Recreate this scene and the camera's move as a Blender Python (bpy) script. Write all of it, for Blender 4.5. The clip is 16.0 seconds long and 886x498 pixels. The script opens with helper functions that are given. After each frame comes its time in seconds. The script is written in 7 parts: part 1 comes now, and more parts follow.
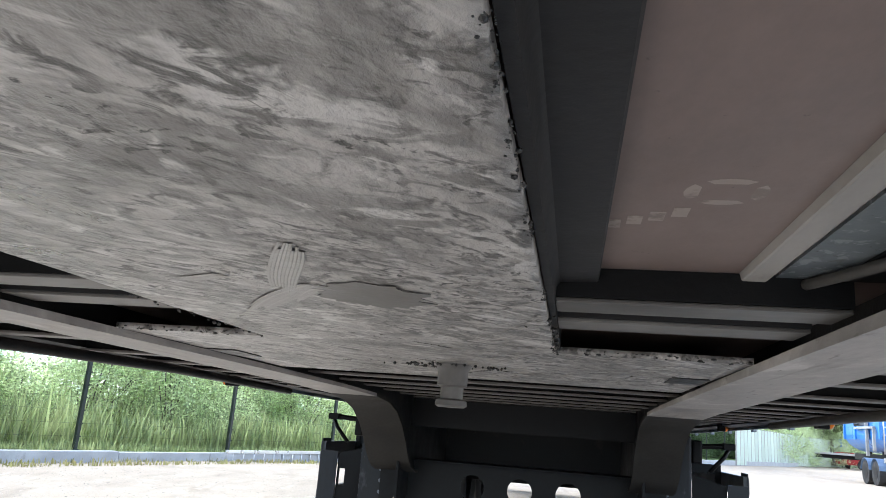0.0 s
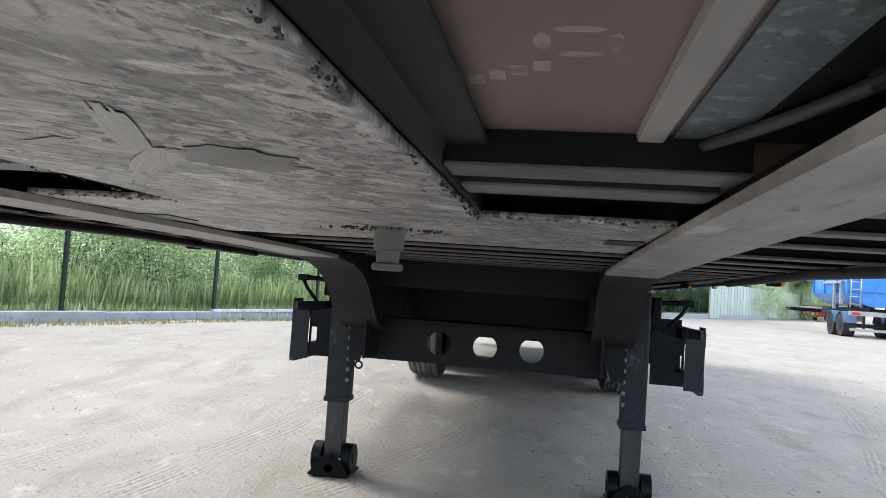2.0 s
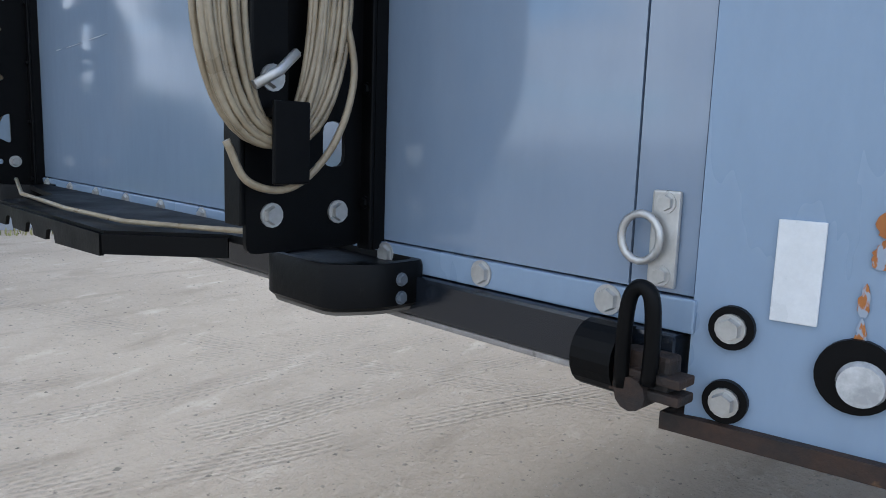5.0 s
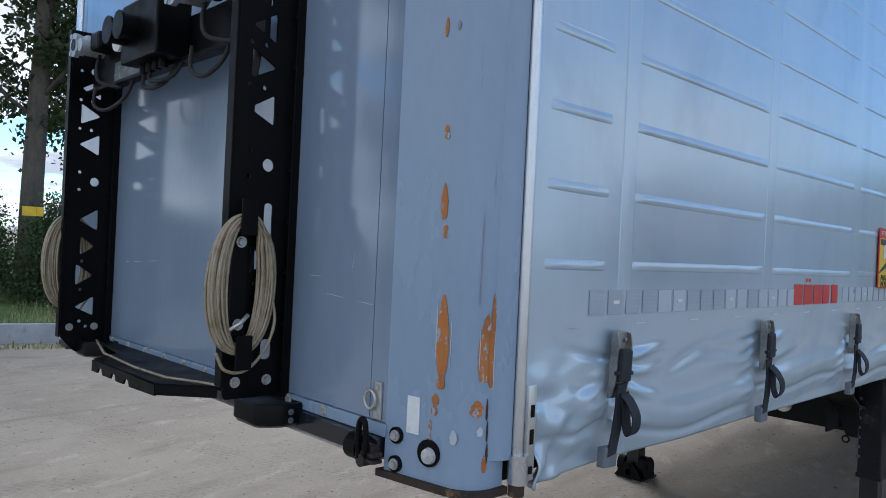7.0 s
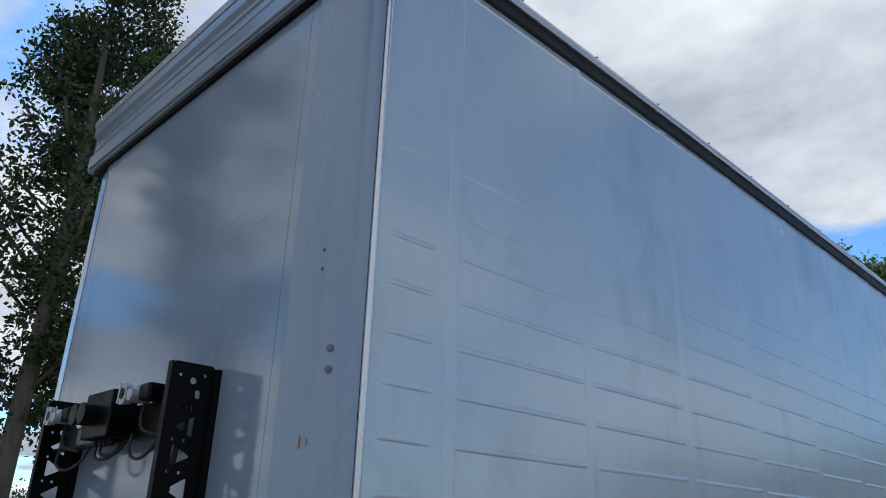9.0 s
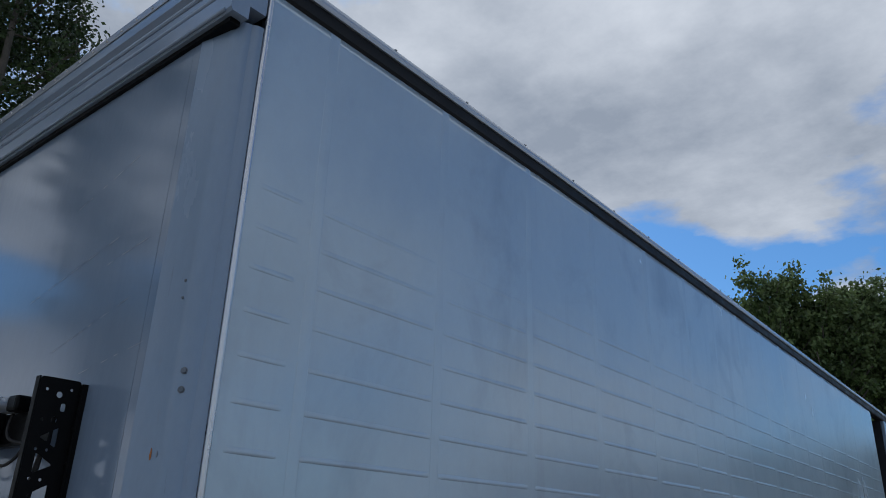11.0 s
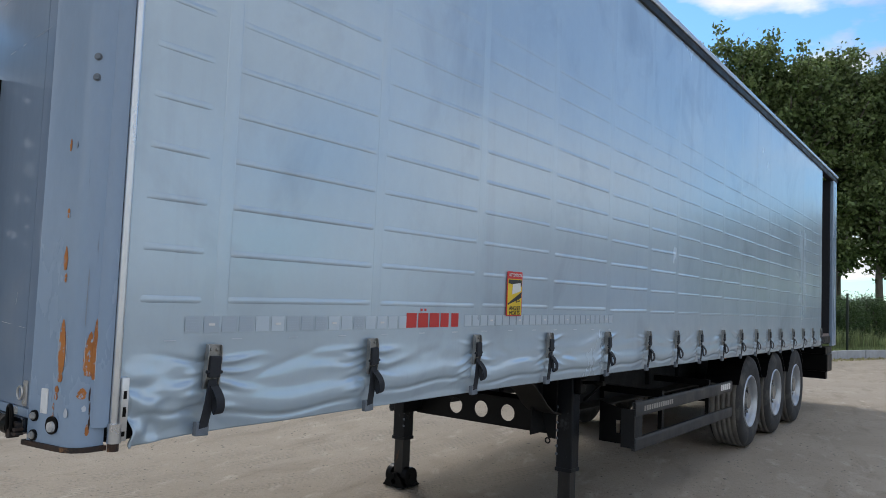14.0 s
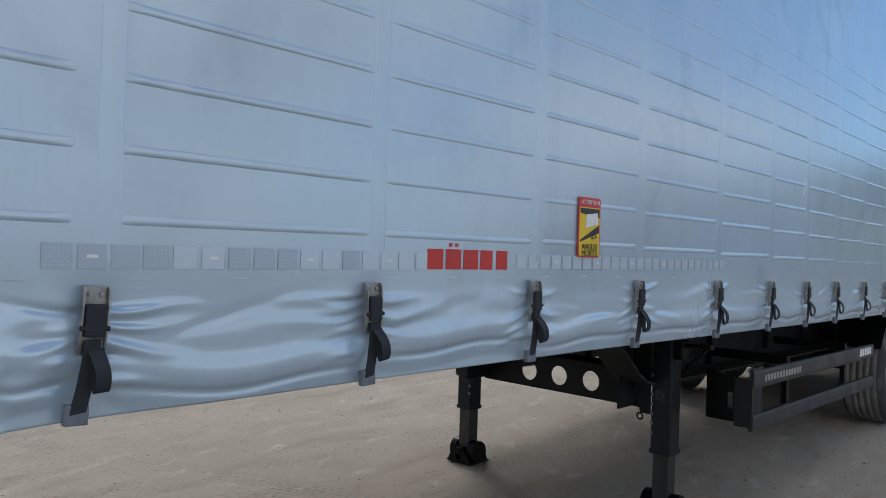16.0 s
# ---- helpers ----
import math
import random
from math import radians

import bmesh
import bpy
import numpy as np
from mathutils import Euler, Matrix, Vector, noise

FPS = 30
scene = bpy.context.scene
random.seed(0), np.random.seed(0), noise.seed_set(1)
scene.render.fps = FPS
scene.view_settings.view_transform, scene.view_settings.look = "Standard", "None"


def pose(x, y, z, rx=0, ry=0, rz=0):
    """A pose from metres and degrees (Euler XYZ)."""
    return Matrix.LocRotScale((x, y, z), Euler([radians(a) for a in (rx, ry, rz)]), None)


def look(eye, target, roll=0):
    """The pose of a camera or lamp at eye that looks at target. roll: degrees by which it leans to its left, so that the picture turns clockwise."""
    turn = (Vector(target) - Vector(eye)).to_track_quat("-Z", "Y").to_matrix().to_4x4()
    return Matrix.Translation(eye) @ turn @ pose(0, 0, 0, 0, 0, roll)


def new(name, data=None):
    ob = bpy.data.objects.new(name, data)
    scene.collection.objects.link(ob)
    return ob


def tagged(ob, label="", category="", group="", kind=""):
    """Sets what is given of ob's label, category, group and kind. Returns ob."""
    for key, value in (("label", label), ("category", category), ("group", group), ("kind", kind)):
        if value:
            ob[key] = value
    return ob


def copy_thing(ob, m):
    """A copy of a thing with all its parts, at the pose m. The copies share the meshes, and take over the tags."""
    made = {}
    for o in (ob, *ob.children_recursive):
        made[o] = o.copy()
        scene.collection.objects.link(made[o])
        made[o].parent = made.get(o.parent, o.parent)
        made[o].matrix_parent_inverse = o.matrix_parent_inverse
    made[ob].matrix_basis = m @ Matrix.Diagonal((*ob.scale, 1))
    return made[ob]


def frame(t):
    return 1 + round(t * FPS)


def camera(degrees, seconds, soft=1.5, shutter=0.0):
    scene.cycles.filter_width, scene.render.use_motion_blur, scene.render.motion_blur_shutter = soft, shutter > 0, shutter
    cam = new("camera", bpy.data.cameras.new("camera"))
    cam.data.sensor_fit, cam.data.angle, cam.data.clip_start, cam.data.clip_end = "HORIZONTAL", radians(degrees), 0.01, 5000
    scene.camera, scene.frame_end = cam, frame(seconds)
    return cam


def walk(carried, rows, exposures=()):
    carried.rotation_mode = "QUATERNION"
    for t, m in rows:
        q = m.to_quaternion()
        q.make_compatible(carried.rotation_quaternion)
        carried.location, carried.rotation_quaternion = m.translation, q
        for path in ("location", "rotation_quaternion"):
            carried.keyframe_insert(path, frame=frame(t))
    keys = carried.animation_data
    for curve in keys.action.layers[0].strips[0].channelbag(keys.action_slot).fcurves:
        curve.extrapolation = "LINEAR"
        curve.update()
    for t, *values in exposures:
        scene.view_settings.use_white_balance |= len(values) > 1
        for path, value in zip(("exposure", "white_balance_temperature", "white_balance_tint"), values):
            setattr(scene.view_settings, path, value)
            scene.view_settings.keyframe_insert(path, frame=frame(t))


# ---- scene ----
cam = camera(62.2, 16.0, soft=0.9)
PATH = [
    (0, (0.274, -0.076, 1.119), (-0.089, 1.835, 1.582), 4.5),
    (0.5, (0.304, -0.044, 1.105), (0.042, 1.899, 1.503), 4.5),
    (1, (0.324, -0.05, 1.111), (0.089, 1.923, 1.335), 3.7),
    (1.5, (0.344, -0.028, 1.127), (0.124, 1.954, 1.285), 3.6),
    (2, (0.369, -0.015, 1.137), (0.063, 1.96, 1.23), 3.9),
    (2.5, (0.428, -0.076, 1.146), (-0.029, 1.87, 1.221), 3.9),
    (3, (0.518, -0.176, 1.159), (-0.114, 1.721, 1.225), 4.0),
    (3.5, (0.626, -0.285, 1.203), (-0.218, 1.526, 1.1035), 3.8),
    (3.7, (0.711, -0.29, 1.24), (-0.267, 1.449, 1.097), 3.5),
    (5.8, (1.712, -0.758, 1.587), (0.233, 0.55, 1.274), 2.3),
    (6, (1.815, -0.79, 1.618), (0.316, 0.5, 1.313), 2.4),
    (6.5, (2.03, -0.881, 1.666), (0.539, 0.442, 1.495), 2.6),
    (7, (2.248, -1.01, 1.716), (0.804, 0.374, 1.718), 2.7),
    (7.5, (2.478, -1.048, 1.777), (1.046, 0.333, 1.973), 2.5),
    (8, (2.745, -1.022, 1.842), (1.308, 0.312, 2.233), 2.3),
    (8.5, (2.91, -1.106, 1.877), (1.52, 0.196, 2.486), 2.0),
    (9, (3.06, -1.24, 1.929), (1.714, 0.05, 2.652), 1.9),
    (9.2, (3.118, -1.277, 1.95), (1.798, -0.003, 2.745), 2.1),
    (11.3, (3.534, -1.345, 1.946), (2.359, 0.122, 2.628), 2.0),
    (11.5, (3.541, -1.37, 1.934), (2.366, 0.121, 2.563), 1.9),
    (12, (3.532, -1.393, 1.913), (2.362, 0.144, 2.429), 2.1),
    (12.5, (3.523, -1.363, 1.883), (2.355, 0.207, 2.3), 1.9),
    (13, (3.522, -1.285, 1.852), (2.351, 0.307, 2.161), 2.0),
    (13.5, (3.529, -1.206, 1.809), (2.349, 0.399, 1.984), 2.2),
    (14, (3.469, -1.108, 1.752), (2.275, 0.491, 1.873), 2.3),
    (14.5, (3.313, -0.905, 1.699), (2.085, 0.672, 1.776), 2.6),
    (15, (3.184, -0.699, 1.669), (1.926, 0.855, 1.655), 2.5),
    (15.5, (3.098, -0.423, 1.648), (1.745, 1.05, 1.645), 2.0),
    (16, (3.022, -0.16, 1.65), (1.628, 1.274, 1.654), 1.8),
]
walk(cam, [(t, look(eye, target, roll)) for t, eye, target, roll in PATH],
     exposures=[(0, 2.3, 5900, 9.3), (0.5, 2.02, 5900, 9.3), (1.2, 1.86, 5900, 9.3), (2, 1.92, 5900, 9.3), (2.6, 2.0, 5900, 9.3), (3.5, 1.9, 5850, 9), (5.8, 0.82, 5800, 10), (7, 0.68, 5830, 10), (8, 0.6, 6250, 10), (9, 0.16, 6020, 10), (11.5, -0.38, 5750, 10), (12, -0.12, 5750, 10), (12.5, 0.05, 5800, 10), (13.5, 0.5, 6250, 10), (14.5, 0.62, 6420, 10), (15, 0.7, 6350, 10), (16, 0.6, 6250, 10)])

# ---- world and light ----
world = bpy.data.worlds.new("world")
scene.world = world
world.use_nodes = True
wt = world.node_tree
wt.nodes.clear()
w_out = wt.nodes.new("ShaderNodeOutputWorld")
w_bg = wt.nodes.new("ShaderNodeBackground")
w_sky = wt.nodes.new("ShaderNodeTexSky")
w_sky.sky_type = "NISHITA"
w_sky.sun_disc = False
SUN_EL, SUN_AZ = 48.0, 300.0
w_sky.sun_elevation = radians(SUN_EL)
w_sky.sun_rotation = radians(SUN_AZ)
w_sky.dust_density = 0.4
w_sky.ozone_density = 1.4
w_co = wt.nodes.new("ShaderNodeTexCoord")
w_sep = wt.nodes.new("ShaderNodeSeparateXYZ")
wt.links.new(w_co.outputs["Generated"], w_sep.inputs[0])


def w_math(op, a, b=0.0):
    n = wt.nodes.new("ShaderNodeMath")
    n.operation = op
    for i, v in enumerate((a, b)):
        if isinstance(v, (int, float)):
            n.inputs[i].default_value = v
        else:
            wt.links.new(v, n.inputs[i])
    return n.outputs[0]


# clouds lie on a flat layer overhead
w_h = w_math("ADD", w_math("MAXIMUM", w_sep.outputs[2], 0.0), 0.12)
w_cmb = wt.nodes.new("ShaderNodeCombineXYZ")
wt.links.new(w_math("DIVIDE", w_sep.outputs[0], w_h), w_cmb.inputs[0])
wt.links.new(w_math("DIVIDE", w_sep.outputs[1], w_h), w_cmb.inputs[1])
w_cmb.inputs[2].default_value = 3.7


def w_noise(scale, detail, rough, shift):
    m = wt.nodes.new("ShaderNodeMapping")
    m.inputs["Location"].default_value = shift
    n = wt.nodes.new("ShaderNodeTexNoise")
    n.inputs["Scale"].default_value = scale
    n.inputs["Detail"].default_value = detail
    n.inputs["Roughness"].default_value = rough
    wt.links.new(w_cmb.outputs[0], m.inputs[0])
    wt.links.new(m.outputs[0], n.inputs["Vector"])
    return n.outputs["Fac"]


def w_ramp(fac, stops):
    r = wt.nodes.new("ShaderNodeValToRGB")
    while len(r.color_ramp.elements) < len(stops):
        r.color_ramp.elements.new(0.5)
    for e, (p, c) in zip(r.color_ramp.elements, stops):
        e.position, e.color = p, (*c, 1)
    wt.links.new(fac, r.inputs[0])
    return r.outputs[0]


CLOUD_SHIFT = (4.3, 1.9, 0.0)
# cover raised sideways and towards -y: unseen clouds shaping reflections and fill light
w_lean = w_math("ADD", w_math("MINIMUM", w_math("MULTIPLY", w_math("MULTIPLY", w_sep.outputs[0], w_sep.outputs[0]), 0.35), 0.06), w_math("MULTIPLY", w_math("MINIMUM", w_sep.outputs[1], 0.0), -0.035))
w_mask = w_ramp(w_math("ADD", w_noise(0.85, 10.0, 0.55, CLOUD_SHIFT), w_lean), [(0.485, (0, 0, 0)), (0.54, (1, 1, 1))])
w_shade = w_ramp(w_noise(1.3, 7.0, 0.6, (1.3, 5.2, 1.0)), [(0.36, (3.2, 3.45, 3.8)), (0.62, (6.9, 6.9, 6.85))])
w_mix = wt.nodes.new("ShaderNodeMixRGB")
wt.links.new(w_mask, w_mix.inputs[0])
w_tint = wt.nodes.new("ShaderNodeMixRGB")
w_tint.blend_type = "MULTIPLY"
w_tint.inputs[0].default_value = 1.0
w_tint.inputs[2].default_value = (0.62, 0.92, 1.12, 1)
wt.links.new(w_sky.outputs[0], w_tint.inputs[1])
wt.links.new(w_tint.outputs[0], w_mix.inputs[1])
wt.links.new(w_shade, w_mix.inputs[2])
wt.links.new(w_mix.outputs[0], w_bg.inputs[0])
w_bg.inputs[1].default_value = 0.125
wt.links.new(w_bg.outputs[0], w_out.inputs[0])

sun_data = bpy.data.lights.new("sun", "SUN")
sun_data.energy = 1.12
sun_data.angle = radians(22)
sun_data.color = (1.0, 0.96, 0.9)
sun = new("sun", sun_data)
# the direction that the sky's elevation and rotation name
sun_dir = Vector((math.sin(radians(SUN_AZ)) * math.cos(radians(SUN_EL)), math.cos(radians(SUN_AZ)) * math.cos(radians(SUN_EL)), math.sin(radians(SUN_EL))))
sun.matrix_world = look(sun_dir * 60, (0, 0, 0))


# ---- materials ----
def material(name, base, second=None, rough=0.5, metal=0.0, scale=6.0, fine=60.0, bump=0.0, bump_scale=80.0, stretch=(1, 1, 1), rough_var=0.12,
             third=None, third_at=(0.58, 0.68), third_scale=3.0, coat=0.0, mix=(0.35, 0.7), warp=0.0, per_island=0.0, per_object=0.0, spec=0.5, layers=(), pits=0.0, pit_scale=60.0):
    """A surface that varies at a coarse and a fine scale, with patches of a third colour."""
    m = bpy.data.materials.new(name)
    m.use_nodes = True
    nt = m.node_tree
    b = nt.nodes["Principled BSDF"]
    tc = nt.nodes.new("ShaderNodeTexCoord")
    mp = nt.nodes.new("ShaderNodeMapping")
    mp.inputs["Scale"].default_value = stretch
    nt.links.new(tc.outputs["Object"], mp.inputs[0])

    def nz(sc, det=5.0, ro=0.6, wp=0.0):
        n = nt.nodes.new("ShaderNodeTexNoise")
        n.inputs["Scale"].default_value = sc
        n.inputs["Detail"].default_value = det
        n.inputs["Roughness"].default_value = ro
        n.inputs["Distortion"].default_value = wp
        nt.links.new(mp.outputs[0], n.inputs["Vector"])
        return n.outputs["Fac"]

    def ramp(fac, lo, hi, a, c):
        r = nt.nodes.new("ShaderNodeValToRGB")
        r.color_ramp.elements[0].position, r.color_ramp.elements[1].position = lo, hi
        r.color_ramp.elements[0].color, r.color_ramp.elements[1].color = (*a, 1), (*c, 1)
        nt.links.new(fac, r.inputs[0])
        return r.outputs[0]

    second = second or tuple(v * 0.78 for v in base)
    coarse = nz(scale, 6.0, 0.6, warp)
    small = nz(fine, 4.0, 0.7)
    add = nt.nodes.new("ShaderNodeMath")
    add.operation = "MULTIPLY_ADD"
    nt.links.new(small, add.inputs[0])
    add.inputs[1].default_value = 0.35
    nt.links.new(coarse, add.inputs[2])
    col = ramp(add.outputs[0], mix[0] + 0.17, mix[1] + 0.17, second, base)
    if third:
        mk = ramp(nz(third_scale, 8.0, 0.65, warp), third_at[0], third_at[1], (0, 0, 0), (1, 1, 1))
        mx = nt.nodes.new("ShaderNodeMixRGB")
        nt.links.new(mk, mx.inputs[0])
        nt.links.new(col, mx.inputs[1])
        mx.inputs[2].default_value = (*third, 1)
        col = mx.outputs[0]
    for colour, l_scale, l_stretch, lo, hi, l_warp, vein, *clump in layers:
        # further marks: streaks, or thin veins where vein is true
        m2 = nt.nodes.new("ShaderNodeMapping")
        m2.inputs["Scale"].default_value = l_stretch[:3]
        m3 = nt.nodes.new("ShaderNodeMapping")
        m3.inputs["Rotation"].default_value = (0, 0, radians(l_stretch[3] if len(l_stretch) > 3 else 0))
        nt.links.new(tc.outputs["Object"], m3.inputs[0])
        nt.links.new(m3.outputs[0], m2.inputs[0])
        n2 = nt.nodes.new("ShaderNodeTexNoise")
        n2.inputs["Scale"].default_value, n2.inputs["Detail"].default_value = l_scale, 5.0
        n2.inputs["Roughness"].default_value, n2.inputs["Distortion"].default_value = 0.6, l_warp
        nt.links.new(m2.outputs[0], n2.inputs["Vector"])
        f2 = n2.outputs["Fac"]
        if vein:
            s2 = nt.nodes.new("ShaderNodeMath")
            s2.operation = "SUBTRACT"
            nt.links.new(f2, s2.inputs[0])
            s2.inputs[1].default_value = 0.5
            a2 = nt.nodes.new("ShaderNodeMath")
            a2.operation = "ABSOLUTE"
            nt.links.new(s2.outputs[0], a2.inputs[0])
            k2 = ramp(a2.outputs[0], lo, hi, (1, 1, 1), (0, 0, 0))
        else:
            k2 = ramp(f2, lo, hi, (0, 0, 0), (1, 1, 1))
        if clump:
            # the marks gather in patches of this size
            c2 = nt.nodes.new("ShaderNodeMath")
            c2.operation = "MULTIPLY"
            nt.links.new(k2, c2.inputs[0])
            nt.links.new(ramp(nz(clump[0], 4.0, 0.55, 1.5), clump[1], clump[2], (0, 0, 0), (1, 1, 1)), c2.inputs[1])
            k2 = c2.outputs[0]
        x2 = nt.nodes.new("ShaderNodeMixRGB")
        nt.links.new(k2, x2.inputs[0])
        nt.links.new(col, x2.inputs[1])
        x2.inputs[2].default_value = (*colour, 1)
        col = x2.outputs[0]
    if per_island or per_object:
        if per_island:
            src = nt.nodes.new("ShaderNodeNewGeometry").outputs["Random Per Island"]
        else:
            src = nt.nodes.new("ShaderNodeObjectInfo").outputs["Random"]
        amt = per_island or per_object
        hs = nt.nodes.new("ShaderNodeHueSaturation")
        mr = nt.nodes.new("ShaderNodeMapRange")
        mr.inputs["To Min"].default_value, mr.inputs["To Max"].default_value = 1 - amt, 1 + amt
        nt.links.new(src, mr.inputs["Value"])
        nt.links.new(mr.outputs[0], hs.inputs["Value"])
        nt.links.new(col, hs.inputs["Color"])
        col = hs.outputs[0]
    nt.links.new(col, b.inputs["Base Color"])
    rr = nt.nodes.new("ShaderNodeMapRange")
    rr.inputs["From Min"].default_value, rr.inputs["From Max"].default_value = 0.3, 0.7
    rr.inputs["To Min"].default_value, rr.inputs["To Max"].default_value = max(0.03, rough - rough_var), min(1, rough + rough_var)
    nt.links.new(coarse, rr.inputs["Value"])
    nt.links.new(rr.outputs[0], b.inputs["Roughness"])
    b.inputs["Metallic"].default_value = metal
    b.inputs["Coat Weight"].default_value = coat
    b.inputs["Specular IOR Level"].default_value = spec
    if bump:
        bp = nt.nodes.new("ShaderNodeBump")
        bp.inputs["Strength"].default_value = 1.0
        bp.inputs["Distance"].default_value = bump
        height = nz(bump_scale, 6.0, 0.6)
        if pits:
            vo = nt.nodes.new("ShaderNodeTexVoronoi")
            vo.inputs["Scale"].default_value = pit_scale
            nt.links.new(mp.outputs[0], vo.inputs["Vector"])
            ma = nt.nodes.new("ShaderNodeMath")
            ma.operation = "MULTIPLY_ADD"
            nt.links.new(vo.outputs["Distance"], ma.inputs[0])
            ma.inputs[1].default_value = -pits
            nt.links.new(height, ma.inputs[2])
            height = ma.outputs[0]
        nt.links.new(height, bp.inputs["Height"])
        nt.links.new(bp.outputs[0], b.inputs["Normal"])
    return m


PANEL = material("blue_grey_panel_paint", (0.222, 0.288, 0.388), (0.19, 0.248, 0.338), rough=0.11, rough_var=0.04, scale=1.1, fine=35, stretch=(1, 1, 0.35), bump=0.0012, bump_scale=3.0, spec=0.9,
                 third=(0.22, 0.26, 0.33), third_at=(0.66, 0.8), third_scale=4.0, layers=[((0.15, 0.2, 0.29), 3.0, (1, 1, 0.08), 0.58, 0.8, 0.0, False)])
POST_PAINT = material("grey_blue_post_paint", (0.245, 0.33, 0.452), (0.212, 0.288, 0.398), rough=0.26, scale=2.0, fine=50, stretch=(1, 1, 0.3), bump=0.0006, bump_scale=25,
                      third=(0.24, 0.265, 0.32), third_at=(0.66, 0.78), third_scale=5, layers=[((0.16, 0.19, 0.24), 22.0, (1, 1, 0.1), 0.66, 0.74, 0.0, False)])
# soft dark blotches put cloud reflections into the cloth colour; vertical streaks are stains
CURTAIN = material("silver_blue_curtain_fabric", (0.45, 0.553, 0.648), (0.4, 0.495, 0.583), rough=0.22, rough_var=0.07, scale=0.9, fine=14, stretch=(1, 0.9, 0.6), bump=0.0009, bump_scale=7.0, spec=0.7, metal=0.24,
                   third=(0.33, 0.395, 0.46), third_at=(0.6, 0.85), third_scale=1.6,
                   layers=[((0.3, 0.365, 0.435), 1.7, (1, 0.8, 0.7), 0.55, 0.85, 0.6, False), ((0.34, 0.405, 0.475), 5.0, (1, 1.2, 0.07), 0.6, 0.95, 0.0, False)])
ALU = material("bare_aluminium", (0.66, 0.68, 0.7), (0.5, 0.52, 0.55), rough=0.3, metal=0.9, scale=5, fine=120, stretch=(1, 1, 0.3))
ALU_DULL = material("dull_aluminium", (0.5, 0.53, 0.57), (0.36, 0.39, 0.43), rough=0.42, metal=0.65, scale=4, fine=90)
GALV = material("galvanised_steel", (0.2, 0.225, 0.24), (0.12, 0.137, 0.15), rough=0.5, metal=0.4, scale=25, fine=140, third=(0.09, 0.085, 0.075), third_at=(0.5, 0.65), third_scale=6,
                layers=[((0.28, 0.3, 0.315), 55.0, (1, 1, 1), 0.56, 0.6, 0.3, False), ((0.075, 0.062, 0.05), 14.0, (1, 0.6, 1), 0.6, 0.68, 0.8, False), ((0.05, 0.045, 0.04), 120.0, (1, 1, 1), 0.66, 0.69, 0.0, False)])
BLACK = material("black_powder_coat", (0.003, 0.0032, 0.0037), (0.002, 0.0022, 0.0026), spec=0.13, rough=0.42, scale=8, fine=90, bump=0.0004, bump_scale=120,
                 layers=[((0.02, 0.02, 0.02), 30.0, (1, 1, 0.4), 0.7, 0.76, 0.3, False)])
CHASSIS = material("dark_grey_chassis_paint", (0.0125, 0.0132, 0.0145), (0.008, 0.0085, 0.0093), spec=0.16, rough=0.5, scale=5, fine=70, bump=0.0006, bump_scale=90,
                   third=(0.036, 0.032, 0.028), third_at=(0.62, 0.78), third_scale=7)
STIFF = material("dusty_dark_steel", (0.027, 0.027, 0.029), (0.017, 0.017, 0.018), spec=0.3, rough=0.6, scale=5, fine=70, bump=0.0006, bump_scale=90)
LEG_PAINT = material("worn_leg_paint", (0.0115, 0.0135, 0.018), (0.0065, 0.008, 0.0105), spec=0.25, rough=0.42, scale=7, fine=60, bump=0.0008, bump_scale=60, stretch=(1, 1, 0.5),
                     third=(0.06, 0.065, 0.075), third_at=(0.62, 0.74), third_scale=9, layers=[((0.1, 0.1, 0.105), 60.0, (1, 1, 0.3), 0.68, 0.73, 0.2, False)])
LEG_RUST = material("greasy_rusty_inner_leg", (0.024, 0.022, 0.022), (0.012, 0.012, 0.013), rough=0.4, scale=7, fine=60, stretch=(1, 1, 0.4),
                    third=(0.13, 0.055, 0.022), third_at=(0.6, 0.72), third_scale=8)
FLANGE = material("worn_flange_steel", (0.4, 0.375, 0.355), (0.22, 0.205, 0.195), rough=0.5, scale=5, fine=50, stretch=(1, 0.35, 1), bump=0.0012, bump_scale=35, warp=1.2,
                  third=(0.52, 0.5, 0.48), third_at=(0.55, 0.7), third_scale=5,
                  layers=[((0.2, 0.187, 0.175), 10.0, (2.2, 0.25, 1), 0.58, 0.7, 0.5, False), ((0.17, 0.155, 0.145), 40.0, (1.5, 0.25, 1), 0.62, 0.7, 0.3, False)])
